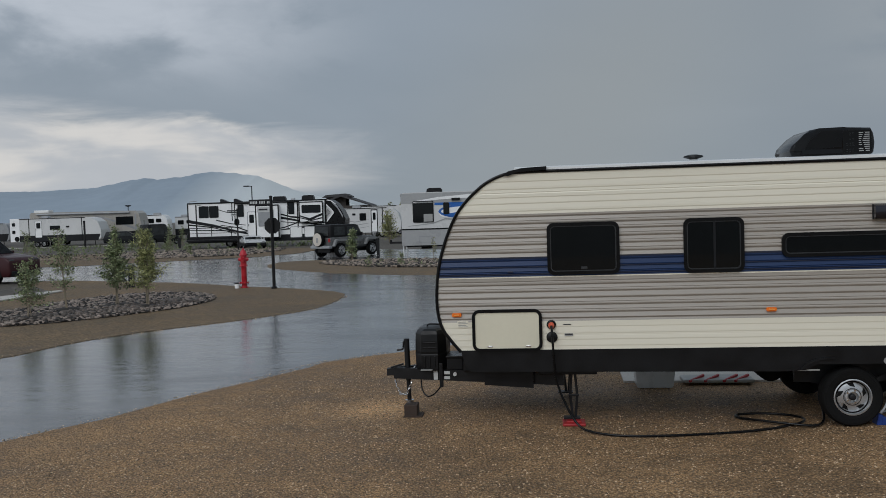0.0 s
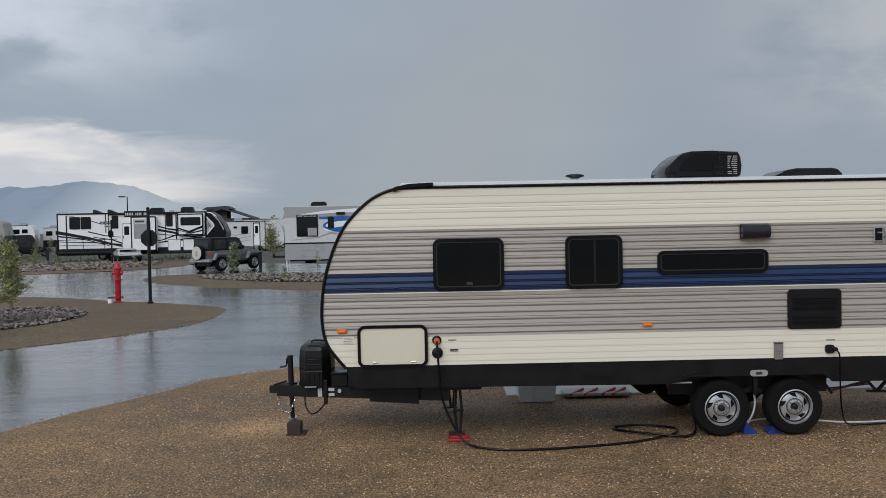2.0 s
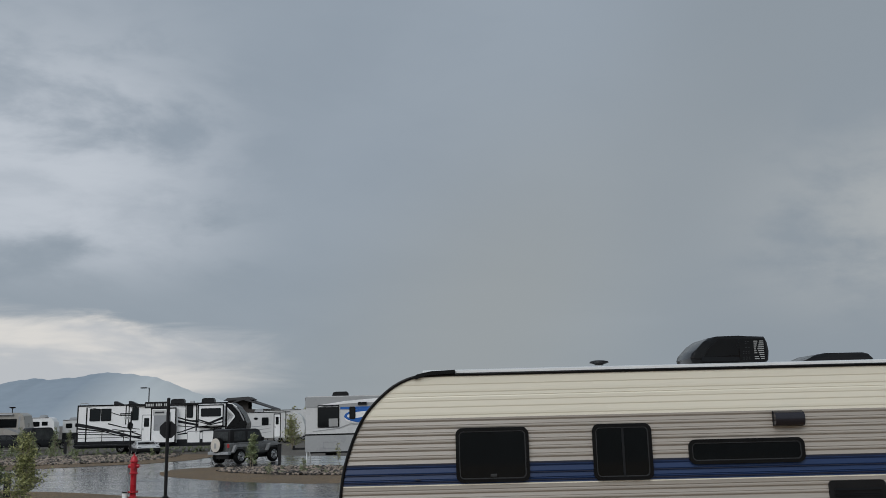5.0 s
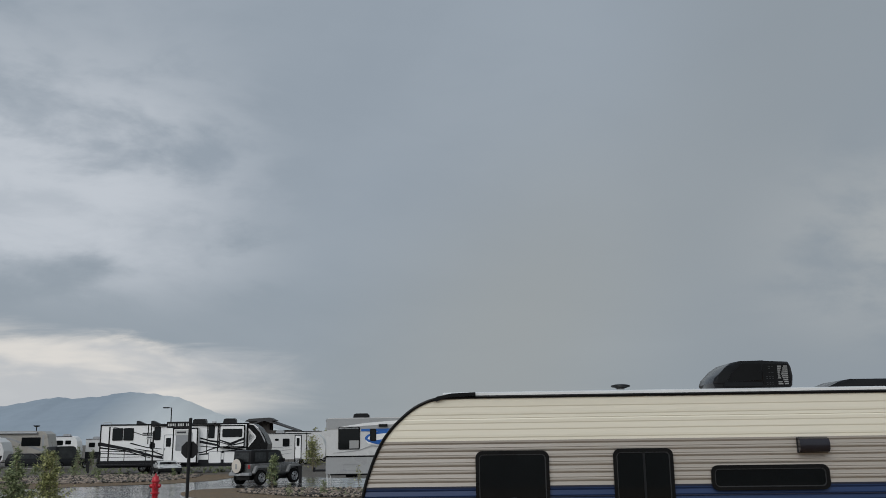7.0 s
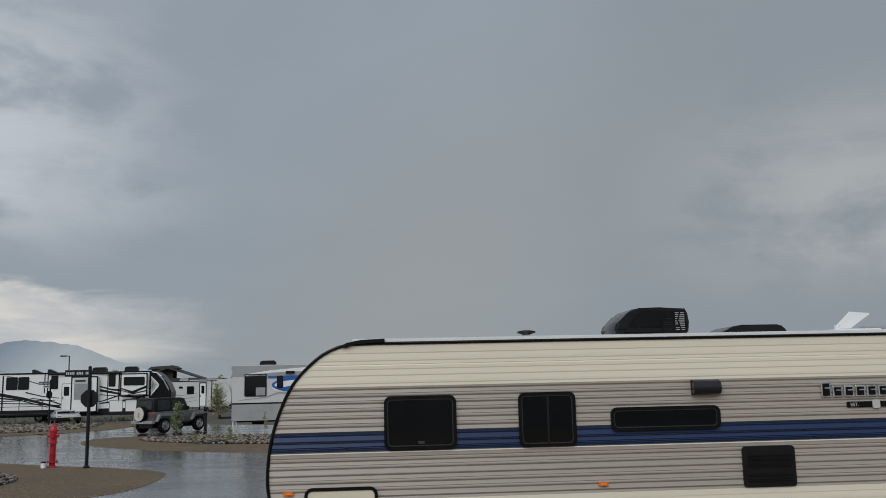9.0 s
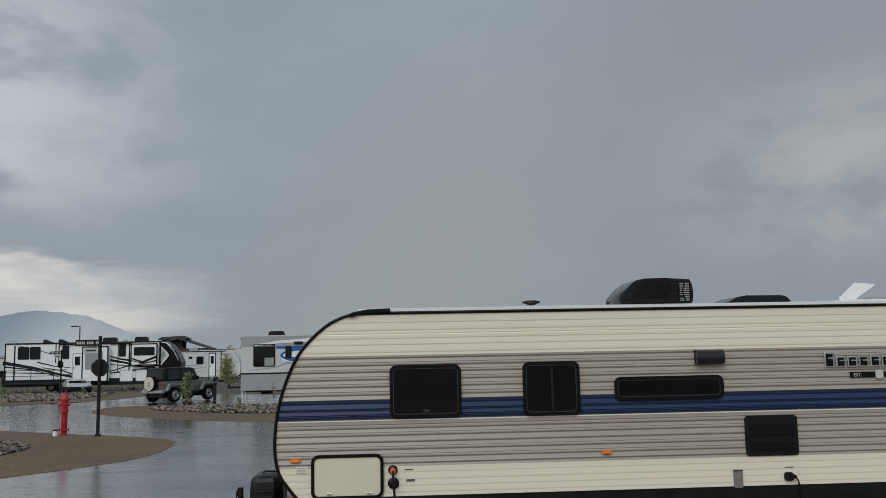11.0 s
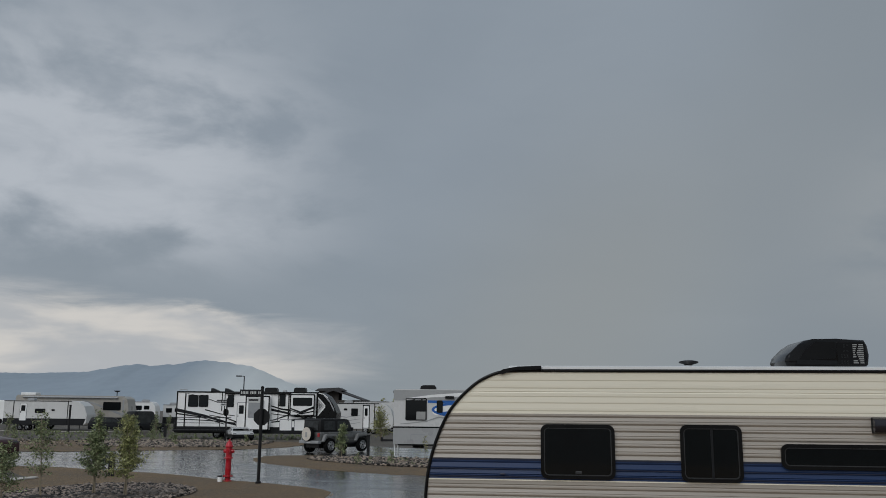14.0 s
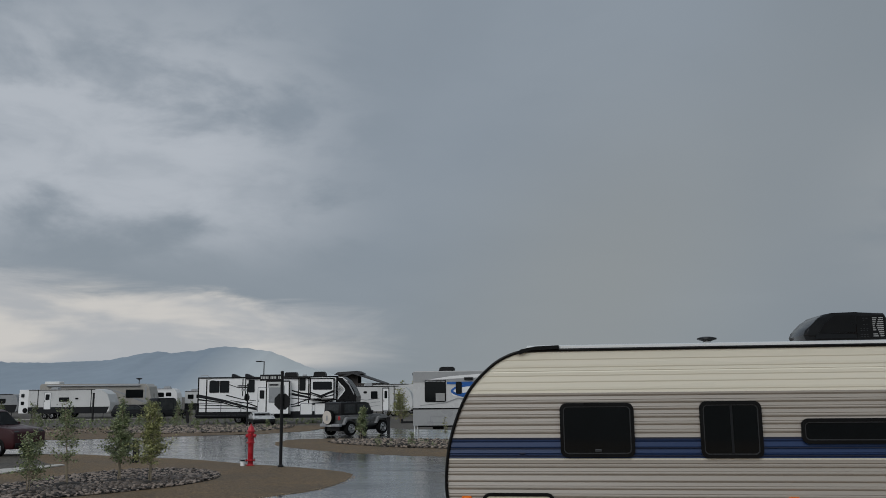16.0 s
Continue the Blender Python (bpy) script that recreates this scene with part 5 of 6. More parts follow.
def bollard(x, y, high, w, label):
    b = thing("utility_post", site_pose(x, y), label, "post", "utility posts")
    part("post", box(B(), -w / 2, w / 2, -w / 2, w / 2, 0, high, 0.01), M["steel"], b)
    part("cap", box(B(), -w / 2 - 0.015, w / 2 + 0.015, -w / 2 - 0.015, w / 2 + 0.015, high - 0.12, high + 0.01, 0.012), M["black"], b)


bollard(-13.62, 33.3, 0.84, 0.18, "short dark utility post behind the saplings")
bollard(-6.73, 54.6, 1.05, 0.18, "short dark utility post beside the grey jeep")
bollard(-28.6, 80.5, 1.0, 0.22, "short dark utility post on the far bed")
bollard(-43.0, 92.0, 2.9, 0.16, "tall dark post before the far trailer")


def lamp_post(x, y, high, turn):
    p = thing("street_lamp", site_pose(x, y, 0, turn), "tall dark street lamp among the far campers", "street lamp")
    part("pole", rod(B(), (0, 0, 0), (0, 0, high), 0.09, 0.06), M["steel"], p, smooth=True)
    part("arm", bar(B(), (0, 0, high - 0.05), (-0.35, 0, high), 0.07, 0.07), M["steel"], p)
    part("head", box(B(), -1.0, -0.3, -0.17, 0.17, high - 0.08, high + 0.06, 0.03), M["steel"], p, "flat lamp head")


lamp_post(-29.0, 108.0, 6.65, 0)


# ---- saplings and shrubs ----
def sapling(x, y, high, spread, stems, leaves, leaf, material, label, seed, crown0=0.25, turn=0.0, name="sapling", soil=False):
    """A young tree: several thin tapered stems with side twigs, and small single leaves round the twigs."""
    rnd = random.Random(seed)
    s = thing(name, site_pose(x, y), label, "tree" if name == "sapling" else "shrub")
    twigs, tw = [], B()
    for k in range(stems):
        a = rnd.uniform(0, 6.28)
        lean = spread * rnd.uniform(0.08, 0.28)
        h = high * rnd.uniform(0.8, 1.0) if k else high
        pts = []
        for i in range(7):
            t = i / 6
            pts.append(Vector((0.09 * math.cos(a * 3 + k) * (k > 0) + lean * t * math.cos(a) + rnd.uniform(-0.02, 0.02), 0.09 * math.sin(a * 3 + k) * (k > 0) + lean * t * math.sin(a) + rnd.uniform(-0.02, 0.02), h * t)))
        bm = sweep(B(), pts, 0.018 * high / 2.4 + 0.002, 6, 1)
        for v in bm.verts:
            c = pts[0].lerp(pts[-1], max(0, min(1, v.co.z / h)))
            k_ = max(0, min(6, v.co.z / h * 6))
            c = pts[int(k_)].lerp(pts[min(6, int(k_) + 1)], k_ - int(k_))
            v.co = c + (v.co - c) * (1 - 0.7 * k_ / 6)
        for i in range(int(30 * high / 2.4)):
            t = rnd.uniform(crown0, 0.97)
            f = t * 6
            p = pts[int(f)].lerp(pts[min(6, int(f) + 1)], f - int(f))
            b = rnd.uniform(0, 6.28)
            u_ = (t - crown0) / (1 - crown0)
            reach = spread * (1.0 if u_ < 0.25 else 0.8 - 0.42 * u_) * rnd.uniform(0.35, 1.0)
            q = p + Vector((reach * math.cos(b), reach * math.sin(b), reach * rnd.uniform(-0.1, 0.8)))
            if q.z > high * 1.03:
                q.z = high * 1.03
            rod(tw, p, q, 0.006, 0.003, 4)
            twigs.append((p, q))
        part("trunk", bm, M["bark"], s, "thin pale brown stem", True)
    if soil:
        dome = lathe(B(), [(0.5, -0.01), (0.42, 0.06), (0.25, 0.1), (0.01, 0.11)], Matrix(), 18)
        for v in dome.verts:
            v.co.x *= 1 + 0.25 * noise.noise((v.co.x * 3, v.co.y * 3, seed))
            v.co.z += 0.03 * noise.noise((v.co.x * 7, v.co.y * 7, seed))
        part("soil_mound", dome, M["soil"], s, "dark soil mound round the stems", True)
    tagged(part("twig_cluster", tw, M["bark"], s), kind="stuff")
    verts, faces = [], []
    for i in range(leaves):
        p, q = twigs[rnd.randrange(len(twigs))]
        c = p.lerp(q, rnd.uniform(0.25, 1.08)) + Vector((rnd.gauss(0, 0.05), rnd.gauss(0, 0.05), rnd.gauss(0, 0.05)))
        u = Vector((rnd.gauss(0, 1), rnd.gauss(0, 1), rnd.gauss(0, 0.7))).normalized()
        v = u.cross(Vector((rnd.gauss(0, 1), rnd.gauss(0, 1), rnd.gauss(0, 1)))).normalized()
        z = leaf * rnd.uniform(0.6, 1.25)
        w = u.cross(v) * z * 0.15
        n = len(verts)
        verts += [c - u * z, c + v * z * 0.5 + w, c + u * z, c - v * z * 0.5 + w]
        faces += [(n, n + 1, n + 2), (n, n + 2, n + 3)]
    tagged(raw("crown", [tuple(v) for v in verts], faces, M[material], s), kind="stuff")
    return s


sapling(-11.98, 22.8, 1.5, 0.6, 3, 2000, 0.032, "leaf", "small bushy sapling with green leaves in the stone bed", 11, 0.3, soil=True)
sapling(-12.0, 24.8, 2.35, 0.8, 2, 1350, 0.036, "leaf", "thin sparse sapling with few green leaves in the stone bed", 12, 0.26, soil=True)
sapling(-10.92, 25.7, 2.36, 0.64, 3, 4400, 0.036, "leaf", "leafy green sapling with several stems in the stone bed", 13, 0.29, soil=True)
sapling(-9.84, 25.2, 2.22, 0.68, 3, 4000, 0.036, "leafy", "yellow-green sapling with several stems in the stone bed", 14, 0.27, soil=True)
sapling(-7.28, 47.6, 1.75, 0.5, 3, 1600, 0.05, "leaf", "small green sapling in the stones before the jeep", 15, 0.12)
sapling(-4.16, 42.6, 0.75, 0.25, 3, 220, 0.04, "leaf", "low green shrub in the river stones", 16, 0.1, name="shrub")
sapling(-5.6, 41.9, 0.55, 0.22, 3, 160, 0.04, "leaf", "low green shrub in the river stones", 17, 0.1, name="shrub")
sapling(-2.6, 44.0, 1.3, 0.3, 2, 120, 0.04, "leafy", "bare thin sapling before the motorhome", 27, 0.2)
for k, (x, y, h) in enumerate(((-30.5, 74, 1.0), (-25.8, 70, 1.1), (-22.0, 64, 0.8), (-38, 72, 1.2), (-17.5, 67, 0.7), (-43, 80, 2.1), (-49, 85, 2.2), (-33.5, 86, 2.0), (-36.2, 90, 2.4), (-46, 70, 0.9), (-33.0, 90, 2.3), (-32.0, 91, 2.0), (-34.6, 88, 1.7))):
    sapling(x, y, h, 0.35 * h, 3, int(260 * h), 0.06, "leaf", "low green shrub on the far gravel bed", 30 + k, 0.1, name="shrub")
sapling(-8.8, 80, 2.9, 1.3, 7, 2600, 0.065, "leafy", "broad green young tree beside the far trailer", 50, 0.12)
for k, (x, h) in enumerate(((-15.2, 4.6), (-13.2, 4.4), (-11.4, 4.9), (-9.6, 4.5))):
    sapling(x, 140, h, 1.5, 4, 900, 0.13, "leafy", "distant green tree behind the campers", 60 + k, 0.15)


def tufts(poly, count, high, seed, label):
    """Low weeds and grass clumps, one mesh of thin blades."""
    rnd = random.Random(seed)
    poly = on_site(poly)
    xs, ys = [p[0] for p in poly], [p[1] for p in poly]
    verts, faces, k = [], [], 0
    while k < count:
        p = (rnd.uniform(min(xs), max(xs)), rnd.uniform(min(ys), max(ys)))
        if not inside(p, poly):
            continue
        k += 1
        h = high * rnd.uniform(0.4, 1.2)
        for _ in range(14):
            a, o = rnd.uniform(0, 6.28), rnd.uniform(0, h * 0.4)
            b = Vector((p[0] + o * math.cos(a), p[1] + o * math.sin(a), -0.01))
            tip = b + Vector((rnd.gauss(0, h * 0.35), rnd.gauss(0, h * 0.35), h * rnd.uniform(0.5, 1)))
            w = Vector((math.sin(a), -math.cos(a), 0)) * h * 0.07
            n = len(verts)
            verts += [tuple(b - w), tuple(b + w), tuple(tip)]
            faces.append((n, n + 1, n + 2))
    return tagged(raw("weed_tufts", verts, faces, M["leaf"]), label, "weeds", kind="stuff")


tufts([(-60, 75), (-15, 75), (-12, 98), (-60, 98)], 900, 0.3, 70, "low green weeds between the far campers")
tufts([(-45, 56), (-16, 60), (-16, 72), (-45, 74)], 160, 0.25, 71, "low green weeds among the far stones")
tufts([(-9, 46), (-3, 48), (6, 45), (6, 38.5), (-5, 42)], 40, 0.3, 72, "low green weeds in the stone bed by the jeep")


# ---- vehicles ----
def jeep():
    j = thing("jeep", site_pose(-8.78, 55.03, 0, 58) @ Matrix.Diagonal((1.2, 1.0, 1.11, 1)), "grey off-road car with a black hardtop parked on wet asphalt", "car")
    # length along x, the rear at -2, the front at +2; half width 0.82
    bm = B()
    prism(bm, [(-1.85, 0.55), (-1.88, 1.1), (0.55, 1.12), (0.75, 1.14), (1.75, 1.05), (1.85, 0.6), (1.6, 0.5)], -0.74, 0.74)
    bmesh.ops.bevel(bm, geom=list(bm.edges), offset=0.05, segments=2, affect="EDGES", profile=0.5)
    part("body", bm, M["jeep"], j, "grey metallic body", True)
    bm = B()
    prism(bm, [(-1.86, 1.02), (-1.8, 1.76), (-1.7, 1.8), (0.1, 1.8), (0.28, 1.76), (0.62, 1.12)], -0.7, 0.7)
    for v in bm.verts:
        if v.co.z > 1.5:
            v.co.y *= 0.92
    bmesh.ops.bevel(bm, geom=list(bm.edges), offset=0.04, segments=2, affect="EDGES", profile=0.5)
    part("hardtop", bm, M["black"], j, "black hardtop", True)
    for x0, x1 in ((-1.6, -0.75), (-0.62, 0.2)):
        for s in (-1, 1):
            b = B()
            vs = [b.verts.new((x, s * y, z)) for x, y, z in ((x0, 0.712, 1.2), (x1 + (0.22 if x1 > 0 else 0), 0.712, 1.2), (x1, 0.668, 1.68), (x0 + 0.05, 0.668, 1.68))]
            b.faces.new(vs)
            bmesh.ops.solidify(b, geom=b.faces[:], thickness=0.008)
            part("side_window", b, M["carglass"], j, "grey side window")
    b = B()
    b.faces.new([b.verts.new(p) for p in ((-1.885, -0.55, 1.2), (-1.885, 0.55, 1.2), (-1.83, 0.52, 1.68), (-1.83, -0.52, 1.68))])
    bmesh.ops.solidify(b, geom=b.faces[:], thickness=0.008)
    part("rear_window", b, M["carglass"], j, "grey rear window")
    for s in (-1, 1):
        for x in (-1.22, 1.25):
            part("fender_flare", prism(B(), [(x - 0.58, 0.62), (x - 0.42, 0.95), (x - 0.3, 1.0), (x + 0.3, 1.0), (x + 0.42, 0.95), (x + 0.6, 0.6), (x + 0.5, 0.6), (x + 0.35, 0.88), (x - 0.33, 0.88), (x - 0.48, 0.62)], 0.7 * s, 0.93 * s), M["flare"], j, "wide grey fender flare")
            wheel(j, x, 0.78 * s, 0.39, 0.39, 0.24, 0.24, -1 if s < 0 else 1)
        part("tail_light", box(B(), -1.92, -1.85, 0.62 * s - 0.07, 0.62 * s + 0.07, 0.85, 1.05, 0.01), M["padred"], j, "red tail light")
        part("headlight", rod(B(), (1.78, 0.5 * s, 0.88), (1.87, 0.5 * s, 0.87), 0.1), M["chrome"], j, "round headlight", True)
    part("rear_bumper", box(B(), -2.05, -1.82, -0.78, 0.78, 0.5, 0.66, 0.03), M["rvgrey"], j, "grey rear bumper")
    part("front_bumper", box(B(), 1.8, 2.05, -0.7, 0.7, 0.5, 0.66, 0.03), M["black"], j, "black front bumper")
    part("windscreen_frame", bar(B(), (0.62, -0.66, 1.14), (0.3, -0.62, 1.74), 0.05, 0.05), M["jeep"], j)
    part("rocker_step", box(B(), -0.6, 0.65, -0.82, -0.74, 0.45, 0.52, 0.02), M["black"], j)
    part("underbody", box(B(), -1.75, 1.7, -0.5, 0.5, 0.26, 0.54, 0.03), M["steel"], j, "dark underbody")
    part("number_plate", box(B(), -2.06, -2.045, -0.15, 0.15, 0.52, 0.64), M["signwhite"], j, "blank number plate")
    part("mirror", box(B(), 0.35, 0.45, -0.92, -0.76, 1.16, 1.34, 0.02), M["black"], j)
    sp = wheel(j, 0, 0, 0, 0.39, 0.24, 0.24, -1, cover="cover")
    part("print", box(B(), -0.06, 0.09, -0.152, -0.145, -0.16, 0.1, 0.002), M["grey"], sp, "faded grey print")
    sp.matrix_basis = pose(-2.05, 0.05, 1.0, 0, 0, -90)
    return j


def low_car(m, material, label, length=4.6, high=1.68, suv=True, lift=0.0, skirt=False):
    """A car, its front towards +x."""
    c = thing("car", m, label, "car")
    L, h = length / 2, high
    bm = B()
    prism(bm, [(-L, 0.4), (-L, 0.95 + lift), (-L + 0.1, 1.02 + lift), (L - 1.35, 1.04 + lift), (L - 0.25, 0.9 + lift), (L - 0.03, 0.75 + lift), (L, 0.45), (L - 0.1, 0.3), (-L + 0.1, 0.3)], -0.88, 0.88)
    bmesh.ops.bevel(bm, geom=list(bm.edges), offset=0.07, segments=3, affect="EDGES", profile=0.5)
    part("body", bm, M[material], c, "painted body", True)
    bm = B()
    prism(bm, [(-L + 0.06, 1.0 + lift), (-L + (0.3 if suv else 0.9), h - 0.05), (-L + (0.5 if suv else 1.2), h), (L - 2.35, h), (L - 2.1, h - 0.06), (L - 1.35, 1.0 + lift)], -0.8, 0.8)
    for v in bm.verts:
        if v.co.z > 1.3 + lift * 0.8:
            v.co.y *= 0.84
    bmesh.ops.bevel(bm, geom=list(bm.edges), offset=0.05, segments=2, affect="EDGES", profile=0.5)
    part("cabin", bm, M[material], c, smooth=True)
    for s in (-1, 1):
        b = B()
        b.faces.new([b.verts.new((x, s * y, z)) for x, y, z in ((-L + 0.45, 0.815, 1.06 + lift), (L - 1.55, 0.815, 1.06 + lift), (L - 2.2, 0.715, h - 0.12), (-L + 0.65, 0.715, h - 0.12))])
        bmesh.ops.solidify(b, geom=b.faces[:], thickness=-0.02 * s)
        part("side_window", b, M["carglass"], c, "grey side windows")
        part("pillar", bar(B(), (0, 0.815 * s, 1.04 + lift), (-0.05, 0.70 * s, h - 0.08), 0.04, 0.06), M[material], c)
        for x in (-L + 0.85, L - 0.9):
            wheel(c, x, 0.8 * s, 0.34, 0.34, 0.22, 0.2, -1 if s < 0 else 1)
        part("headlight", box(B(), L - 0.22, L - 0.06, 0.55 * s, 0.82 * s, 0.68 + lift, 0.82 + lift, 0.03), M["carglass"], c, "dark headlight")
        part("door_mirror", box(B(), L - 1.75, L - 1.6, 0.86 * s, 1.0 * s, 1.02 + lift, 1.16 + lift, 0.02), M[material], c)
    part("bumper", box(B(), L - 0.12, L + 0.05, -0.8, 0.8, 0.36, 0.56, 0.04), M["black"], c, "dark bumper")
    b = B()
    b.faces.new([b.verts.new(p) for p in ((L - 1.37, -0.7, 1.06 + lift), (L - 1.37, 0.7, 1.06 + lift), (L - 2.03, 0.6, h - 0.1), (L - 2.03, -0.6, h - 0.1))])
    bmesh.ops.solidify(b, geom=b.faces[:], thickness=-0.02)
    part("windscreen", b, M["glass"], c, "dark windscreen")
    for x in (-L + 0.85, L - 0.9):
        for s in (-1, 1):
            part("wheel_arch", prism(B(), [(x + 0.42 * math.cos(q), 0.34 + 0.42 * math.sin(q)) for q in np.linspace(-0.1, math.pi + 0.1, 14)], 0.84 * s, 0.893 * s), M["trim"], c, "dark wheel arch")
    if skirt:
        part("lower_cladding", box(B(), -L - 0.02, L + 0.02, -0.91, 0.91, 0.28, 0.68, 0.05), M["black"], c, "black lower cladding")
    return c


jeep()
low_car(site_pose(-22.2, 38.2, 0, -16), "maroon", "dark red car parked beside the wet road", 4.4, 1.95, True, 0.24)
low_car(site_pose(-20.1, 74.6, 0, -66) @ Matrix.Diagonal((0.8, 1.0, 0.76, 1)), "carwhite", "low white car with dark cladding parked before the long camper", 4.4, 1.4, False, 0.0, True)
low_car(site_pose(-41.0, 98, 0, 20), "rvdark", "dark car parked among the far campers", 4.8, 1.6)
low_car(site_pose(-36.3, 96, 0, 60), "rvdark", "dark car parked among the far campers", 4.8, 2.3)
low_car(site_pose(-33.4, 100, 0, 100), "rvdark", "dark car parked among the far campers", 4.6, 1.8)


# ---- far campers ----
def rv_window(r, x0, x1, z0, z1, y=0.0, split=False, pale=None):
    w = part("window", ring(B(), rounded(x0, x1, z0, z1, 0.08, 4), rounded(x0 + 0.046, x1 - 0.046, z0 + 0.046, z1 - 0.046, 0.05, 4), y - 0.04, y + 0.01), M["trim"], r, "black-framed window")
    part("pane", prism(B(), rounded(x0 + 0.04, x1 - 0.04, z0 + 0.04, z1 - 0.04, 0.05, 4), y - 0.02, y), M["glass"], w, "dark glass")
    if split:
        part("mullion", box(B(), (x0 + x1) / 2 - 0.03, (x0 + x1) / 2 + 0.03, y - 0.045, y - 0.01, z0, z1), M["trim"], w)
    if pale:
        part("blind", box(B(), *pale[:2], y - 0.03, y - 0.019, *pale[2:]), M["grey"], w, "pale grey panel over part of the pane")


def rv_door(r, x0, x1, z0, z1):
    d = part("door", prism(B(), rounded(x0, x1, z0, z1, 0.1, 4), -0.03, 0.0), M["rvwhite"], r, "white entry door with a dark window")
    part("door_frame", ring(B(), rounded(x0 - 0.05, x1 + 0.05, z0 - 0.05, z1 + 0.05, 0.12, 4), rounded(x0, x1, z0, z1, 0.1, 4), -0.035, 0.0), M["rvgrey"], d)
    part("door_window", prism(B(), rounded(x0 + 0.14, x1 - 0.14, z0 + (z1 - z0) * 0.55, z1 - 0.22, 0.06, 3), -0.045, -0.025), M["glass"], d, "dark door window")
    part("door_handle", box(B(), x0 + 0.05, x0 + 0.1, -0.06, -0.03, z0 + 0.85, z0 + 1.05), M["black"], d)


def swoosh(r, pts, w0, w1, material, y=-0.012):
    """A painted graphic that runs along the points and changes its width."""
    n = len(pts)
    up = [(x, z + (w0 + (w1 - w0) * i / (n - 1)) / 2) for i, (x, z) in enumerate(pts)]
    dn = [(x, z - (w0 + (w1 - w0) * i / (n - 1)) / 2) for i, (x, z) in enumerate(pts)]
    part("graphic", prism(B(), up + dn[::-1], y, 0.004), M[material], r, "painted graphic stripe")


def roof_unit(r, x, z, l=0.95, h=0.33, material="black", y=1.2):
    b = B()
    prism(b, [(x, z), (x + 0.05, z + h * 0.8), (x + 0.2, z + h), (x + l - 0.1, z + h), (x + l, z + h * 0.6), (x + l, z)], y - 0.35, y + 0.35)
    part("roof_unit", b, M[material], r, "rooftop unit")


def rv_wheels(r, xs, rad=0.38, wide=2.3):
    for x in xs:
        wheel(r, x, 0.16, rad, rad, rad * 0.6, 0.24)
        wheel(r, x, wide, rad, rad, rad * 0.6, 0.24, 1)


def fifth_wheel():
    r = thing("fifth_wheel_camper", site_pose(-26.85, 78) @ Matrix.Diagonal((1, 1, 1.045, 1)), "long white camper with black graphics and a dark nose", "camper")
    part("shell", prism(B(), [(0.1, 0.55), (0, 0.7), (0, 3.78), (0.12, 3.92), (12.3, 3.92), (12.6, 3.85), (12.6, 1.72), (12.3, 1.6), (12.2, 0.55)], 0, 2.5), M["rvwhite"], r, "white fibreglass walls")
    nose = part("nose", prism(B(), [(12.6, 1.72), (12.6, 3.88), (13.0, 3.86), (13.5, 3.55), (14.0, 2.9), (14.33, 2.2), (14.3, 1.75), (14.0, 1.62)], 0.02, 2.48), M["trim"], r, "dark moulded nose")
    swoosh(nose, [(12.65, 2.0), (13.3, 2.75), (13.15, 2.95), (12.65, 3.45)], 0.16, 0.12, "rvwhite", 0.0)
    swoosh(nose, [(13.15, 3.7), (13.65, 3.2), (14.1, 2.4)], 0.2, 0.22, "rvgrey", 0.0)
    swoosh(nose, [(12.65, 3.84), (13.05, 3.78), (13.5, 3.48)], 0.07, 0.09, "rvwhite", -0.006)
    swoosh(nose, [(12.7, 2.5), (13.0, 2.75), (12.75, 3.05)], 0.07, 0.07, "rvgrey", -0.006)
    part("lower_band", box(B(), 0.02, 12.2, -0.02, 0.0, 0.45, 1.0), M["rvdark"], r, "charcoal lower band")
    for x0, x1, z0, z1 in ((0.0, 0.10, 0.6, 3.9), (0.75, 0.85, 1.0, 3.75), (4.05, 4.12, 2.3, 3.85), (4.3, 4.37, 2.3, 3.85), (10.0, 10.1, 1.5, 3.8), (12.5, 12.62, 1.7, 3.88), (9.1, 9.16, 1.5, 3.8)):
        part("trim_strip", box(B(), x0, x1, -0.03, 0.0, z0, z1), M["trim"], r, "black trim strip")
    part("roof_trim", box(B(), 0.0, 12.7, -0.04, 0.02, 3.82, 3.93), M["trim"], r, "black roof trim")
    rv_window(r, 1.05, 1.95, 2.62, 3.62)
    rv_window(r, 2.0, 2.85, 2.62, 3.62)
    rv_window(r, 4.6, 5.15, 2.62, 3.68)
    rv_window(r, 9.2, 9.75, 2.72, 3.72)
    rv_door(r, 5.5, 6.2, 0.95, 3.0)
    s = part("slide_out", box(B(), 6.35, 8.45, -0.55, 0.0, 0.75, 3.55, 0.03), M["rvwhite"], r, "white slide-out box")
    part("slide_window", prism(B(), rounded(6.6, 8.0, 1.75, 3.2, 0.08, 3), -0.58, -0.55), M["rvgrey"], s, "pale grey window panel")
    part("slide_trim", ring(B(), rounded(6.33, 8.47, 0.72, 3.58, 0.05, 3), rounded(6.43, 8.37, 0.82, 3.48, 0.05, 3), -0.57, -0.5), M["trim"], s)
    s = part("slide_out", box(B(), 10.25, 12.4, -0.4, 0.0, 2.0, 3.72, 0.03), M["rvwhite"], r, "white slide-out box")
    part("slide_window", prism(B(), rounded(10.5, 12.2, 2.78, 3.45, 0.1, 4), -0.43, -0.4), M["glass"], s, "dark slide window")
    swoosh(s, [(10.3, 2.55), (11.2, 2.25), (12.35, 2.65)], 0.1, 0.2, "rvdark", -0.42)
    swoosh(r, [(0.1, 2.35), (2.5, 1.9), (4.6, 1.35), (6.3, 0.95)], 0.28, 0.1, "rvdark")
    swoosh(r, [(0.1, 1.6), (3.0, 1.5), (5.4, 1.3)], 0.06, 0.1, "rvdark")
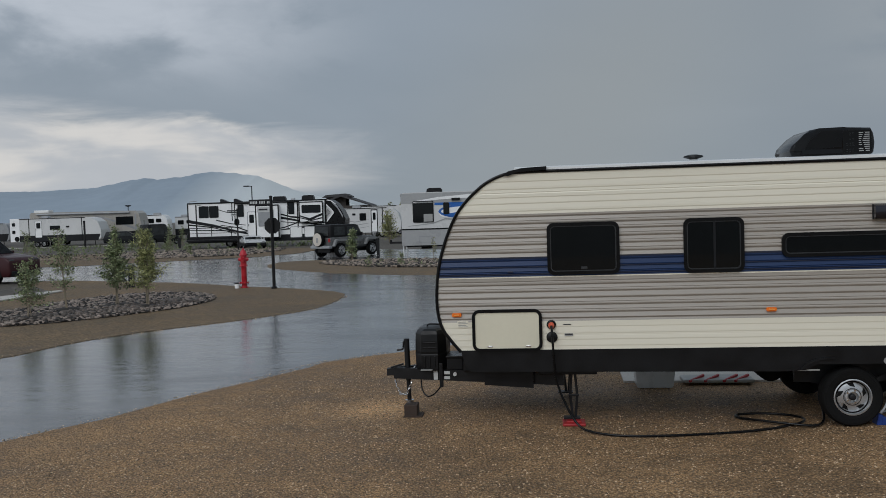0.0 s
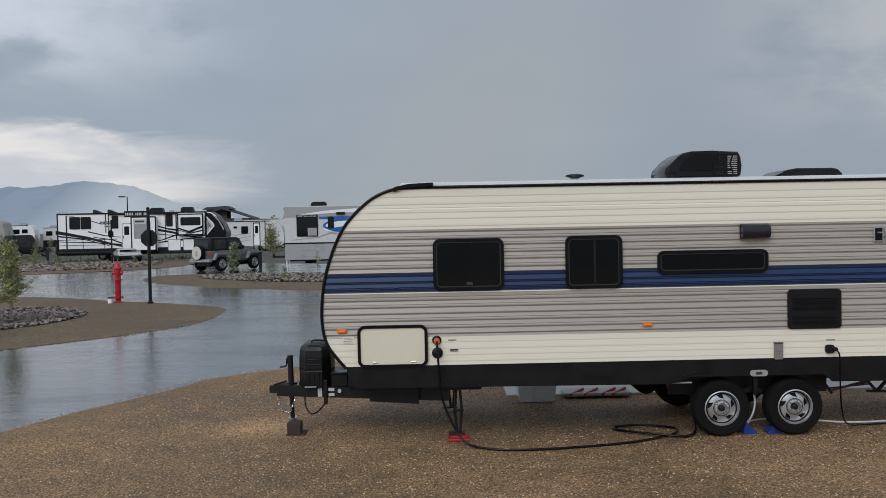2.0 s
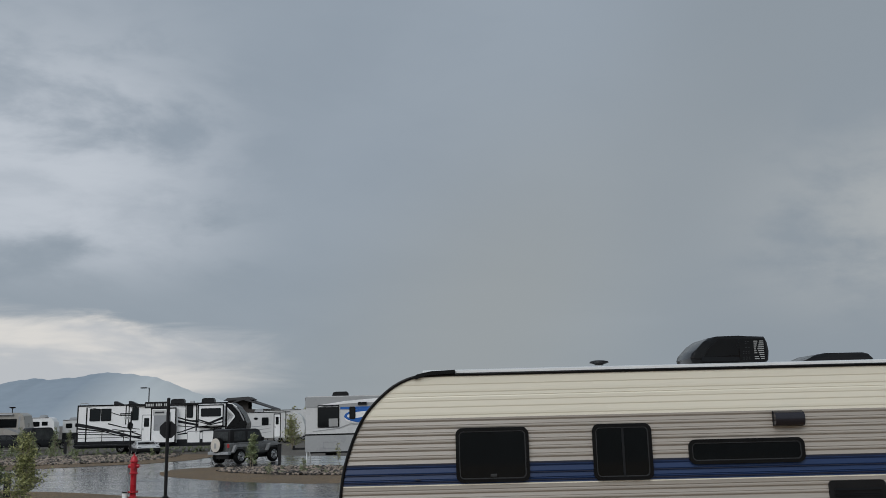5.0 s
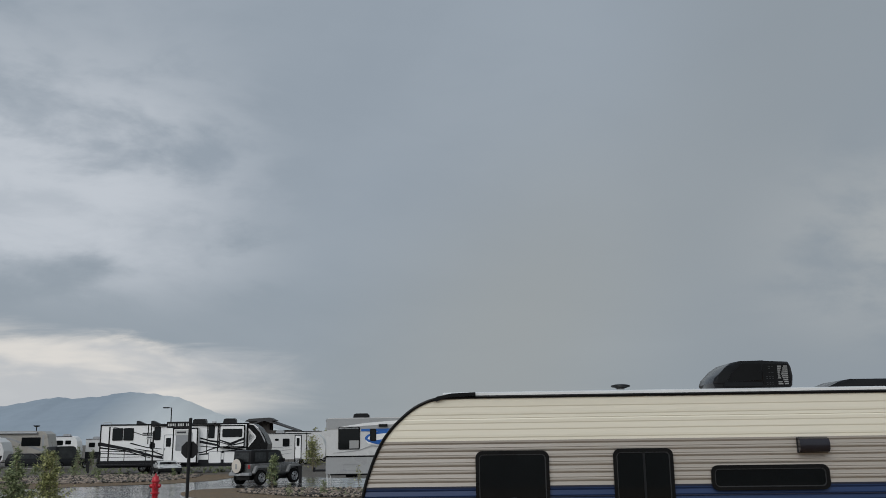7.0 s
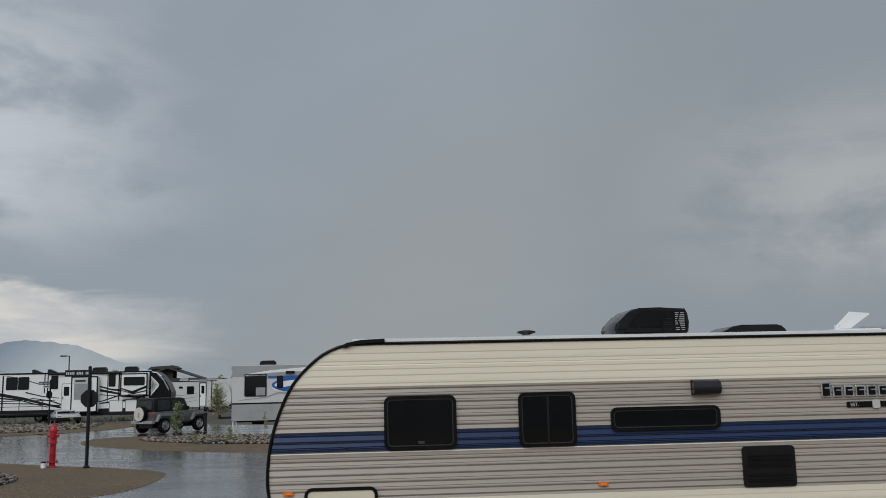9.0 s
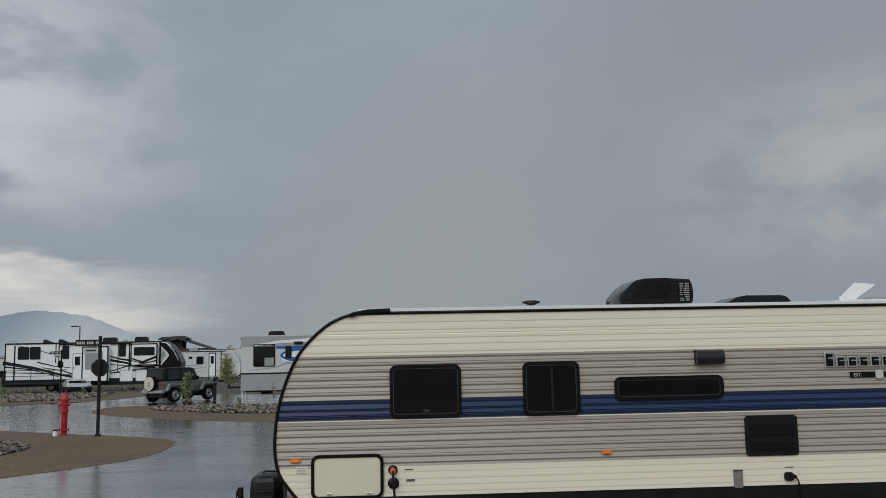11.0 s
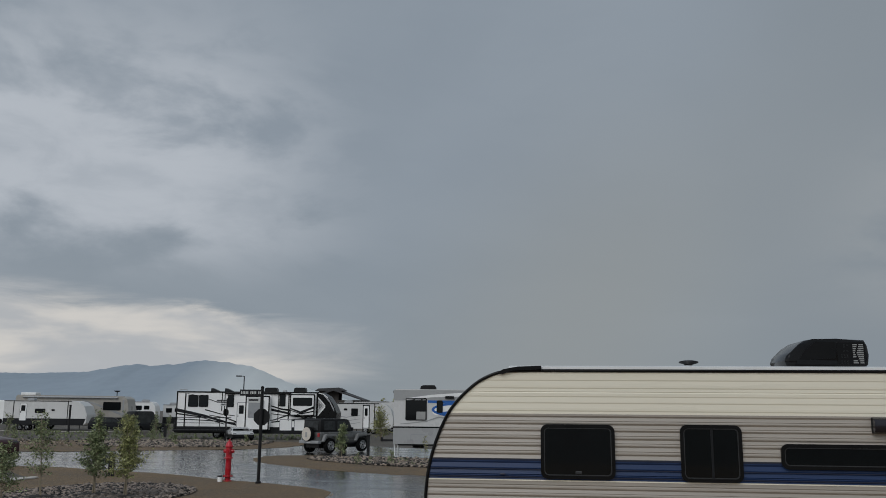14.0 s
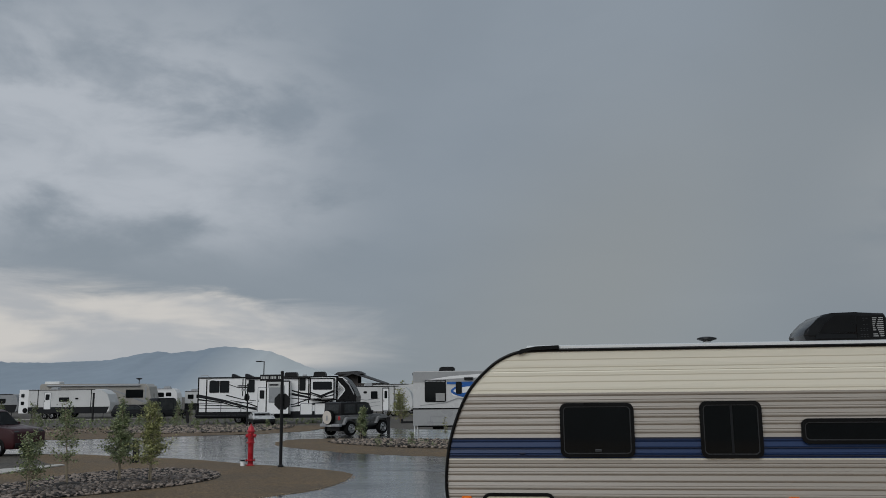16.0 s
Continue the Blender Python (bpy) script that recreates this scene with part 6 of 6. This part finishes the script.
    swoosh(r, [(2.6, 2.4), (4.0, 2.05), (5.3, 1.9)], 0.1, 0.05, "rvdark")
    swoosh(r, [(8.5, 2.45), (9.8, 2.2), (11.3, 1.85), (12.6, 1.95)], 0.2, 0.1, "rvdark")
    swoosh(r, [(8.5, 1.4), (9.5, 1.5), (12.2, 1.75)], 0.08, 0.2, "rvdark")
    swoosh(r, [(6.3, 1.25), (8.8, 1.6), (10.2, 2.05)], 0.05, 0.12, "rvdark", -0.014)
    for pts, a, b in (([(0.9, 3.75), (2.2, 3.5), (3.6, 3.05)], 0.03, 0.06), ([(0.1, 2.05), (2.2, 1.8), (4.4, 1.2)], 0.12, 0.05), ([(3.0, 1.95), (4.6, 1.7), (6.0, 1.2)], 0.05, 0.12), ([(8.5, 2.75), (9.4, 2.5), (10.2, 2.4)], 0.1, 0.16), ([(8.5, 2.1), (10.0, 1.95), (12.5, 1.72)], 0.06, 0.05)):
        swoosh(r, pts, a, b, "trim", -0.016)
    for pts in ([(10.3, 2.4), (11.3, 2.12), (12.38, 2.35)], [(10.9, 2.05), (11.6, 2.3), (12.38, 2.7)]):
        swoosh(s, pts, 0.05, 0.1, "trim", -0.425)
    part("slide_edge", ring(B(), rounded(10.22, 12.43, 1.97, 3.75, 0.05, 3), rounded(10.32, 12.33, 2.05, 3.66, 0.05, 3), -0.42, -0.38), M["trim"], s)
    part("awning_box", box(B(), 4.4, 10.2, -0.16, 0.0, 3.72, 3.86, 0.03), M["trim"], r, "black awning box")
    for x0, x1 in ((9.35, 10.35), (10.65, 11.5)):
        part("cargo_door", prism(B(), rounded(x0, x1, 0.75, 1.6, 0.08, 3), -0.03, 0.0), M["rvwhite"], r, "white cargo door")
        part("cargo_rim", ring(B(), rounded(x0 - 0.05, x1 + 0.05, 0.7, 1.65, 0.1, 3), rounded(x0, x1, 0.75, 1.6, 0.08, 3), -0.035, 0.0), M["rvgrey"], r)
    for x in (0.4, 2.4, 4.2):
        part("rail_post", rod(B(), (x, -0.8, 0.75), (x, -0.8, 1.75), 0.03), M["steel"], r)
    part("patio_rail", rod(B(), (0.3, -0.8, 1.75), (5.2, -0.8, 1.75), 0.03), M["steel"], r, "black patio rail")
    part("patio_rail", rod(B(), (0.3, -0.8, 1.3), (5.2, -0.8, 1.3), 0.02), M["steel"], r)
    part("patio_deck", box(B(), 0.1, 5.3, -0.9, 0.0, 0.62, 0.74), M["rvdark"], r, "dark side patio deck")
    rv_wheels(r, (3.75, 4.65), 0.4)
    part("landing_leg", box(B(), 11.3, 11.45, 0.2, 0.4, 0.0, 0.6), M["steel"], r)
    for x in (2.75, 4.0):
        part("roof_vent", prism(B(), [(x, 3.92), (x + 0.02, 4.2), (x + 0.16, 4.22), (x + 0.7, 3.98), (x + 0.68, 3.92)], 0.9, 1.5), M["rvdark"], r, "dark roof vent with its lid tilted open")
    part("roof_vent", box(B(), 9.25, 9.6, 0.9, 1.3, 3.92, 4.1, 0.04), M["rvgrey"], r, "small grey roof vent")
    roof_unit(r, 7.6, 3.92, 1.15, 0.38)
    roof_unit(r, 10.25, 3.92, 1.1, 0.4)
    part("ladder_rail", sweep(B(), [(0.15, 0.2, 3.9), (0.2, 0.2, 4.08), (0.8, 0.2, 4.08), (0.9, 0.2, 3.9)], 0.03), M["rvgrey"], r)
    return r


def motorhome_blue():
    r = thing("motorhome", site_pose(-4.95, 52, 0.17), "white and grey motorhome with a bright blue graphic", "motorhome")
    L = 7.6
    part("shell", prism(B(), [(0, 0.45), (0, 3.45), (0.1, 3.58), (L - 0.8, 3.58), (L, 3.0), (L, 0.6)], 0, 2.4), M["rvpale"], r, "white fibreglass walls")
    part("upper_band", box(B(), -0.02, L - 0.9, -0.02, 0.0, 2.95, 3.54), M["rvlight"], r, "grey upper band")
    swoosh(r, [(0.7, 3.02), (2.2, 3.2), (4.2, 3.3)], 0.08, 0.22, "rvwhite", -0.03)
    part("lower_band", box(B(), -0.02, L - 0.3, -0.02, 0.0, 0.45, 1.38), M["rvlight"], r, "grey lower band")
    part("hatch", ring(B(), rounded(1.0, 1.85, 0.62, 1.0, 0.04, 3), rounded(1.03, 1.82, 0.65, 0.97, 0.03, 3), -0.03, -0.018), M["rvgrey"], r, "grey service hatch")
    part("belt_strip", box(B(), -0.02, L, -0.03, 0.0, 1.37, 1.45), M["trim"], r, "black belt strip")
    rv_window(r, 0.68, 1.92, 1.8, 3.08, pale=(1.32, 1.85, 1.85, 2.3))
    part("graphic", prism(B(), rounded(2.25, 4.6, 2.1, 2.6, 0.24, 6), -0.014, 0), M["rvwhite"], r)
    swoosh(r, [(1.98, 2.93), (2.8, 2.94), (4.8, 2.86)], 0.24, 0.36, "rvblue", -0.018)
    for k, (dx, mtl) in enumerate(((0.0, "rvblue"), (0.16, "rvwhite"))):
        b = prism(B(), [(2.2 + dx + (1.6 - dx) * (1 - math.cos(a)), 2.42 + (0.42 - dx * 0.9) * math.sin(a)) for a in np.linspace(0, 6.1, 24)], -0.02 - 0.006 * k, 0.0)
        part("graphic", b, M[mtl], r, "oval graphic")
    swoosh(r, [(2.35, 2.3), (2.9, 2.2), (4.2, 2.35)], 0.1, 0.3, "rvblue", -0.03)
    swoosh(r, [(0.4, 1.6), (1.9, 1.75), (2.6, 2.0), (3.4, 1.9)], 0.03, 0.1, "rvlight", -0.02)
    rv_window(r, 2.5, 2.85, 2.25, 2.95, -0.02)
    roof_unit(r, 1.45, 3.58, 0.95, 0.27)
    for y, f in ((0.16, -1), (2.3, 1)):
        wheel(r, 5.2, y, 0.25, 0.42, 0.25, 0.24, f)
    part("tail_lamp", box(B(), -0.05, 0.05, 0.05, 0.2, 3.35, 3.5), M["trim"], r)
    part("hitch", bar(B(), (-0.85, 1.0, 0.62), (0, 1.0, 0.62), 0.1, 0.12), M["steel"], r, "black tow hitch")
    part("hitch_ball", rod(B(), (-0.78, 1.0, 0.55), (-0.78, 1.0, 0.8), 0.07), M["steel"], r)
    part("support_leg", rod(B(), (0.08, 0.1, -0.17), (0.05, 0.1, 0.55), 0.04), M["roof"], r, "white support leg")
    part("support_leg", rod(B(), (0.08, 2.2, -0.17), (0.05, 2.2, 0.55), 0.04), M["roof"], r, "white support leg")
    part("spare_tyre", rod(B(), (1.4, 0.9, 0.22), (1.4, 0.9, 0.45), 0.34, seg=20), M["rubber"], r, "tyre slung under the tail")
    part("chassis", box(B(), 0.2, L - 0.5, 0.4, 2.0, 0.35, 0.5), M["steel"], r)
    part("awning_arm", box(B(), 3.0, 3.5, -0.12, -0.02, 3.05, 3.2), M["black"], r)


def trailer_simple(m, length, low, high, label, wall="rvwhite", band=None, door=None, windows=(), nose=0.9, units=(), wheels=(), group="", trims=()):
    """A smaller travel trailer with a raked rounded nose at +x."""
    r = thing("travel_trailer", m, label, "travel trailer", group)
    L = length
    part("shell", prism(B(), [(0, low), (0, high - 0.08), (0.08, high), (L - nose, high), (L - nose * 0.55, high - 0.15), (L - nose * 0.2, high - 0.6), (L, (low + high) / 2 - 0.2), (L - 0.05, low + 0.25), (L - 0.4, low)], 0, 2.4), M[wall], r, "smooth pale walls")
    if band:
        part("lower_band", prism(B(), [(0, low), (0, band[0]), (L - 0.1, band[0]), (L - 0.4, low)], -0.02, 0.0), M[band[1]], r, "dark lower band")
    if door:
        rv_door(r, *door)
    for w in windows:
        rv_window(r, *w)
    part("roof_trim", box(B(), 0, L - nose, -0.03, 0.0, high - 0.1, high - 0.02), M["trim"], r, "dark roof trim")
    for x in trims:
        part("trim_strip", box(B(), x, x + 0.09, -0.03, 0.0, low, high), M["trim"], r)
    for x in units:
        roof_unit(r, x, high, 0.9, 0.28, "rvgrey")
    rv_wheels(r, wheels or (L * 0.55, L * 0.55 + 0.9), 0.36)
    part("hitch", bar(B(), (L - 0.4, 1.2, low + 0.05), (L + 0.9, 1.2, low), 0.1, 0.12), M["steel"], r, "black tow bar")
    part("corner_leg", rod(B(), (0.4, 0.2, 0.0), (0.4, 0.2, low), 0.04), M["steel"], r)
    part("corner_leg", rod(B(), (L - 0.9, 0.2, 0.0), (L - 0.9, 0.2, low), 0.04), M["steel"], r)
    return r


fifth_wheel()
motorhome_blue()
w3 = trailer_simple(site_pose(-16.6, 100) @ Matrix.Diagonal((1, 1, 1.12, 1)), 6.9, 0.5, 3.05, "pale travel trailer with a dark door frame and rounded nose", "rvpale", None, (3.55, 4.15, 0.6, 2.75), ((2.15, 2.9, 1.75, 2.5), (1.3, 1.7, 2.3, 2.5)), 1.6, (1.2,), (), "", (4.75,))
for z in (1.1, 1.45, 1.8):
    swoosh(w3, [(0.1, z), (1.6, z - 0.18), (3.2, z + 0.02)], 0.1, 0.03, "rvgrey")
for x0, x1, z0, z1 in ((3.46, 3.54, 0.5, 2.85), (4.16, 4.24, 0.5, 2.85), (3.46, 4.24, 2.78, 2.86)):
    part("door_surround", box(B(), x0, x1, -0.04, 0.0, z0, z1), M["trim"], w3)
trailer_simple(site_pose(-15.9, 112), 7.1, 0.6, 3.75, "pale rounded camper far off behind a young tree", "rvpale", None, None, (), 2.6, ())
w4 = trailer_simple(site_pose(-54.55, 100) @ Matrix.Diagonal((0.92, 1, 0.97, 1)), 10.6, 0.7, 3.5, "white bunkhouse trailer with a dark lower band", "rvpale", (1.42, "rvdark"), (2.1, 2.9, 1.2, 3.15), ((4.0, 5.3, 2.05, 2.55), (6.1, 6.5, 2.3, 2.5)), 2.0, (2.4,), (2.2, 3.1), "", (1.2, 8.1))
for k in range(3):
    part("entry_step", box(B(), 1.95, 3.05, -0.35 - 0.28 * k, -0.08 - 0.28 * k, 0.62 - 0.22 * k, 0.68 - 0.22 * k), M["steel"], w4, "black entry step")
for x in (1.98, 3.0):
    part("step_rail", bar(B(), (x, -0.08, 0.64), (x, -0.92, 0.0), 0.06, 0.08), M["steel"], w4)
part("bunk_end", box(B(), -1.3, 0.0, 0.1, 2.3, 0.7, 3.5, 0.05), M["rvwhite"], w4, "white bunk end")
rv_window(w4, -1.0, -0.6, 2.6, 3.0, 0.1)
rv_window(w4, -1.0, -0.6, 1.7, 2.1, 0.1)
part("end_wheel", rod(B(), (-0.4, 0.1, 1.05), (-0.4, 0.02, 1.05), 0.3, seg=18), M["rubber"], w4)
w5 = thing("motorhome", site_pose(-57.0, 107), "long beige motorhome with a satellite dish", "motorhome")
part("shell", prism(B(), [(0, 0.5), (0, 3.9), (0.2, 4.15), (13.4, 4.05), (13.9, 3.7), (14.2, 2.3), (14.2, 0.6)], 0, 2.5), M["rvcream"], w5, "beige fibreglass walls")
part("awning_roll", rod(B(), (1.0, -0.15, 3.9), (12.8, -0.15, 3.85), 0.12), M["rvgrey"], w5)
rv_window(w5, 11.0, 13.2, 2.35, 3.35)
part("front_panel", box(B(), 13.4, 13.6, -0.02, 0, 1.6, 3.6), M["rvgrey"], w5)
part("roof_pod", box(B(), 0.3, 2.2, 0.5, 1.8, 4.1, 4.45, 0.08), M["roof"], w5, "white roof pod")
part("dish", lathe(B(), [(0.4, 4.75), (0.3, 4.62), (0.05, 4.55)], Matrix.Translation((12.2, 1, 0)), 16), M["trim"], w5, "dark satellite dish")
part("dish_mast", rod(B(), (12.2, 1, 4.05), (12.2, 1, 4.6), 0.05), M["trim"], w5)
part("lower_band", box(B(), 0.0, 14.1, -0.02, 0.0, 0.5, 1.5), M["rvdark"], w5, "dark lower band")
swoosh(w5, [(8.2, 3.6), (10.0, 3.1), (13.8, 1.7)], 0.1, 0.3, "rvgrey")
rv_wheels(w5, (3.5, 11.5), 0.5)
trailer_simple(site_pose(-46.8, 118, 0, 6), 3.2, 0.6, 3.55, "white camper far off behind parked cars", "rvwhite", (1.4, "rvdark"), None, ((0.5, 1.3, 2.4, 3.0), (1.6, 2.3, 2.5, 3.0)), 0.8, (1.0,))
trailer_simple(site_pose(-43.6, 121, 0, 4), 3.6, 0.6, 3.2, "white camper far off behind shrubs", "rvpale", (1.5, "rvdark"), None, ((0.4, 1.2, 2.1, 2.7), (1.6, 2.4, 2.2, 2.7)), 0.9, (0.6,))
trailer_simple(site_pose(-40.2, 122, 0, -8), 4.5, 0.6, 3.0, "pale camper far off behind shrubs", "rvcream", (1.3, "rvgrey"), None, ((0.7, 1.8, 1.9, 2.5), (2.2, 3.2, 2.0, 2.6)), 0.8, (0.8,))
trailer_simple(site_pose(-37.0, 116, 0, 0), 3.6, 0.6, 2.9, "small white camper far off among shrubs", "rvwhite", (1.3, "rvdark"), None, ((0.8, 2.2, 1.9, 2.5),), 0.8, ())
trailer_simple(site_pose(-72.0, 112, 0, 0), 9.5, 0.6, 3.0, "grey camper far off at the edge of the campground", "rvgrey", (1.6, "rvdark"), None, ((6.5, 7.8, 1.8, 2.4),), 0.8, ())

hs = thing("lodge", site_pose(-25.8, 132) @ Matrix.Diagonal((1, 1, 1.06, 1)), "dark brown lodge with low gabled roofs far behind", "building")
part("wall", box(B(), 0, 8.0, 0, 7, 0, 3.9), M["house"], hs, "brown board wall")
part("roof", prism(B(), [(-0.5, 3.8), (4.0, 5.2), (8.5, 3.8), (8.5, 3.95), (4.0, 5.45), (-0.5, 3.95)], -0.6, 7.6), M["shingle"], hs, "dark shingle roof")
part("tower", box(B(), 1.6, 4.6, 0.6, 4, 3.9, 5.2), M["house"], hs)
part("tower_roof", prism(B(), [(1.0, 5.15), (1.6, 5.5), (4.6, 5.65), (5.3, 5.3), (5.3, 5.2)], 0.2, 4.4), M["shingle"], hs, "low dark roof")
for x in (6.2, 7.4):
    w = part("window", box(B(), x, x + 0.8, -0.06, 0.02, 1.6, 2.8), M["trim"], hs)
    part("pane", box(B(), x + 0.06, x + 0.74, -0.08, -0.05, 1.66, 2.74), M["glass"], w)


# ---- hills ----
def hills(name, y0, pts, depth, material, label, seed, rough):
    """A far range whose crest rises and falls along x."""
    rnd = random.Random(seed)
    px, pz = [p[0] for p in pts], [p[1] for p in pts]
    xs = np.linspace(px[0], px[-1], 420)
    verts, faces = [], []
    rows = 9
    for j in range(rows):
        t = j / (rows - 1)
        for x in xs:
            crest = float(np.interp(x, px, pz))
            n = noise.noise((x * 0.004, t * 2.0, seed)) * rough + noise.noise((x * 0.016, t * 5.0, seed + 4)) * rough * 0.35
            verts.append((x, y0 + depth * t, max(-5, crest * t ** 0.8 + n * (0.4 + 0.6 * t) * (1 if t < 1 else 0.35) + (noise.noise((x * 0.028, 3.0, seed)) * rough * 0.5 if t == 1 else 0)) if t else -5))
    nx = len(xs)
    for j in range(rows - 1):
        for i in range(nx - 1):
            a = j * nx + i
            faces.append((a, a + 1, a + nx + 1, a + nx))
    ob = raw(name, verts, faces, material, None, True)
    ob.matrix_basis = SITE
    return tagged(ob, label, "hills", kind="structure")


hills("backdrop_hills", 3300, [(-3400, 120), (-2800, 175), (-2346, 172), (-2099, 164), (-1935, 170), (-1827, 174), (-1719, 192), (-1633, 206), (-1577, 211), (-1523, 203), (-1397, 213), (-1309, 227), (-1269, 230), (-1156, 221), (-1050, 204), (-996, 184), (-900, 140), (-620, 60), (-380, 10), (-200, -5)], 700, M["hill"], "mountain range on the horizon with blue haze painted in", 3, 11)
hills("backdrop_hills", 4150, [(-3900, 172), (-3000, 190), (-2450, 186), (-2150, 196), (-1900, 182), (-1600, 172), (-1200, 150), (-600, 60), (300, 35), (1500, 30), (3000, 30)], 400, M["hill2"], "distant hills behind the nearer range, painted paler with haze", 5, 5)

# ---- single stones of the near bed ----
stone_pieces(bed_near, [(-12.4, 21.6), (-10.7, 22.4), (-9.5, 23.9), (-8.6, 25.5), (-8.5, 27.4), (-9.6, 27.0), (-10.6, 25.2), (-12.2, 23.6)], 290, 0.055, 0.1, 41)
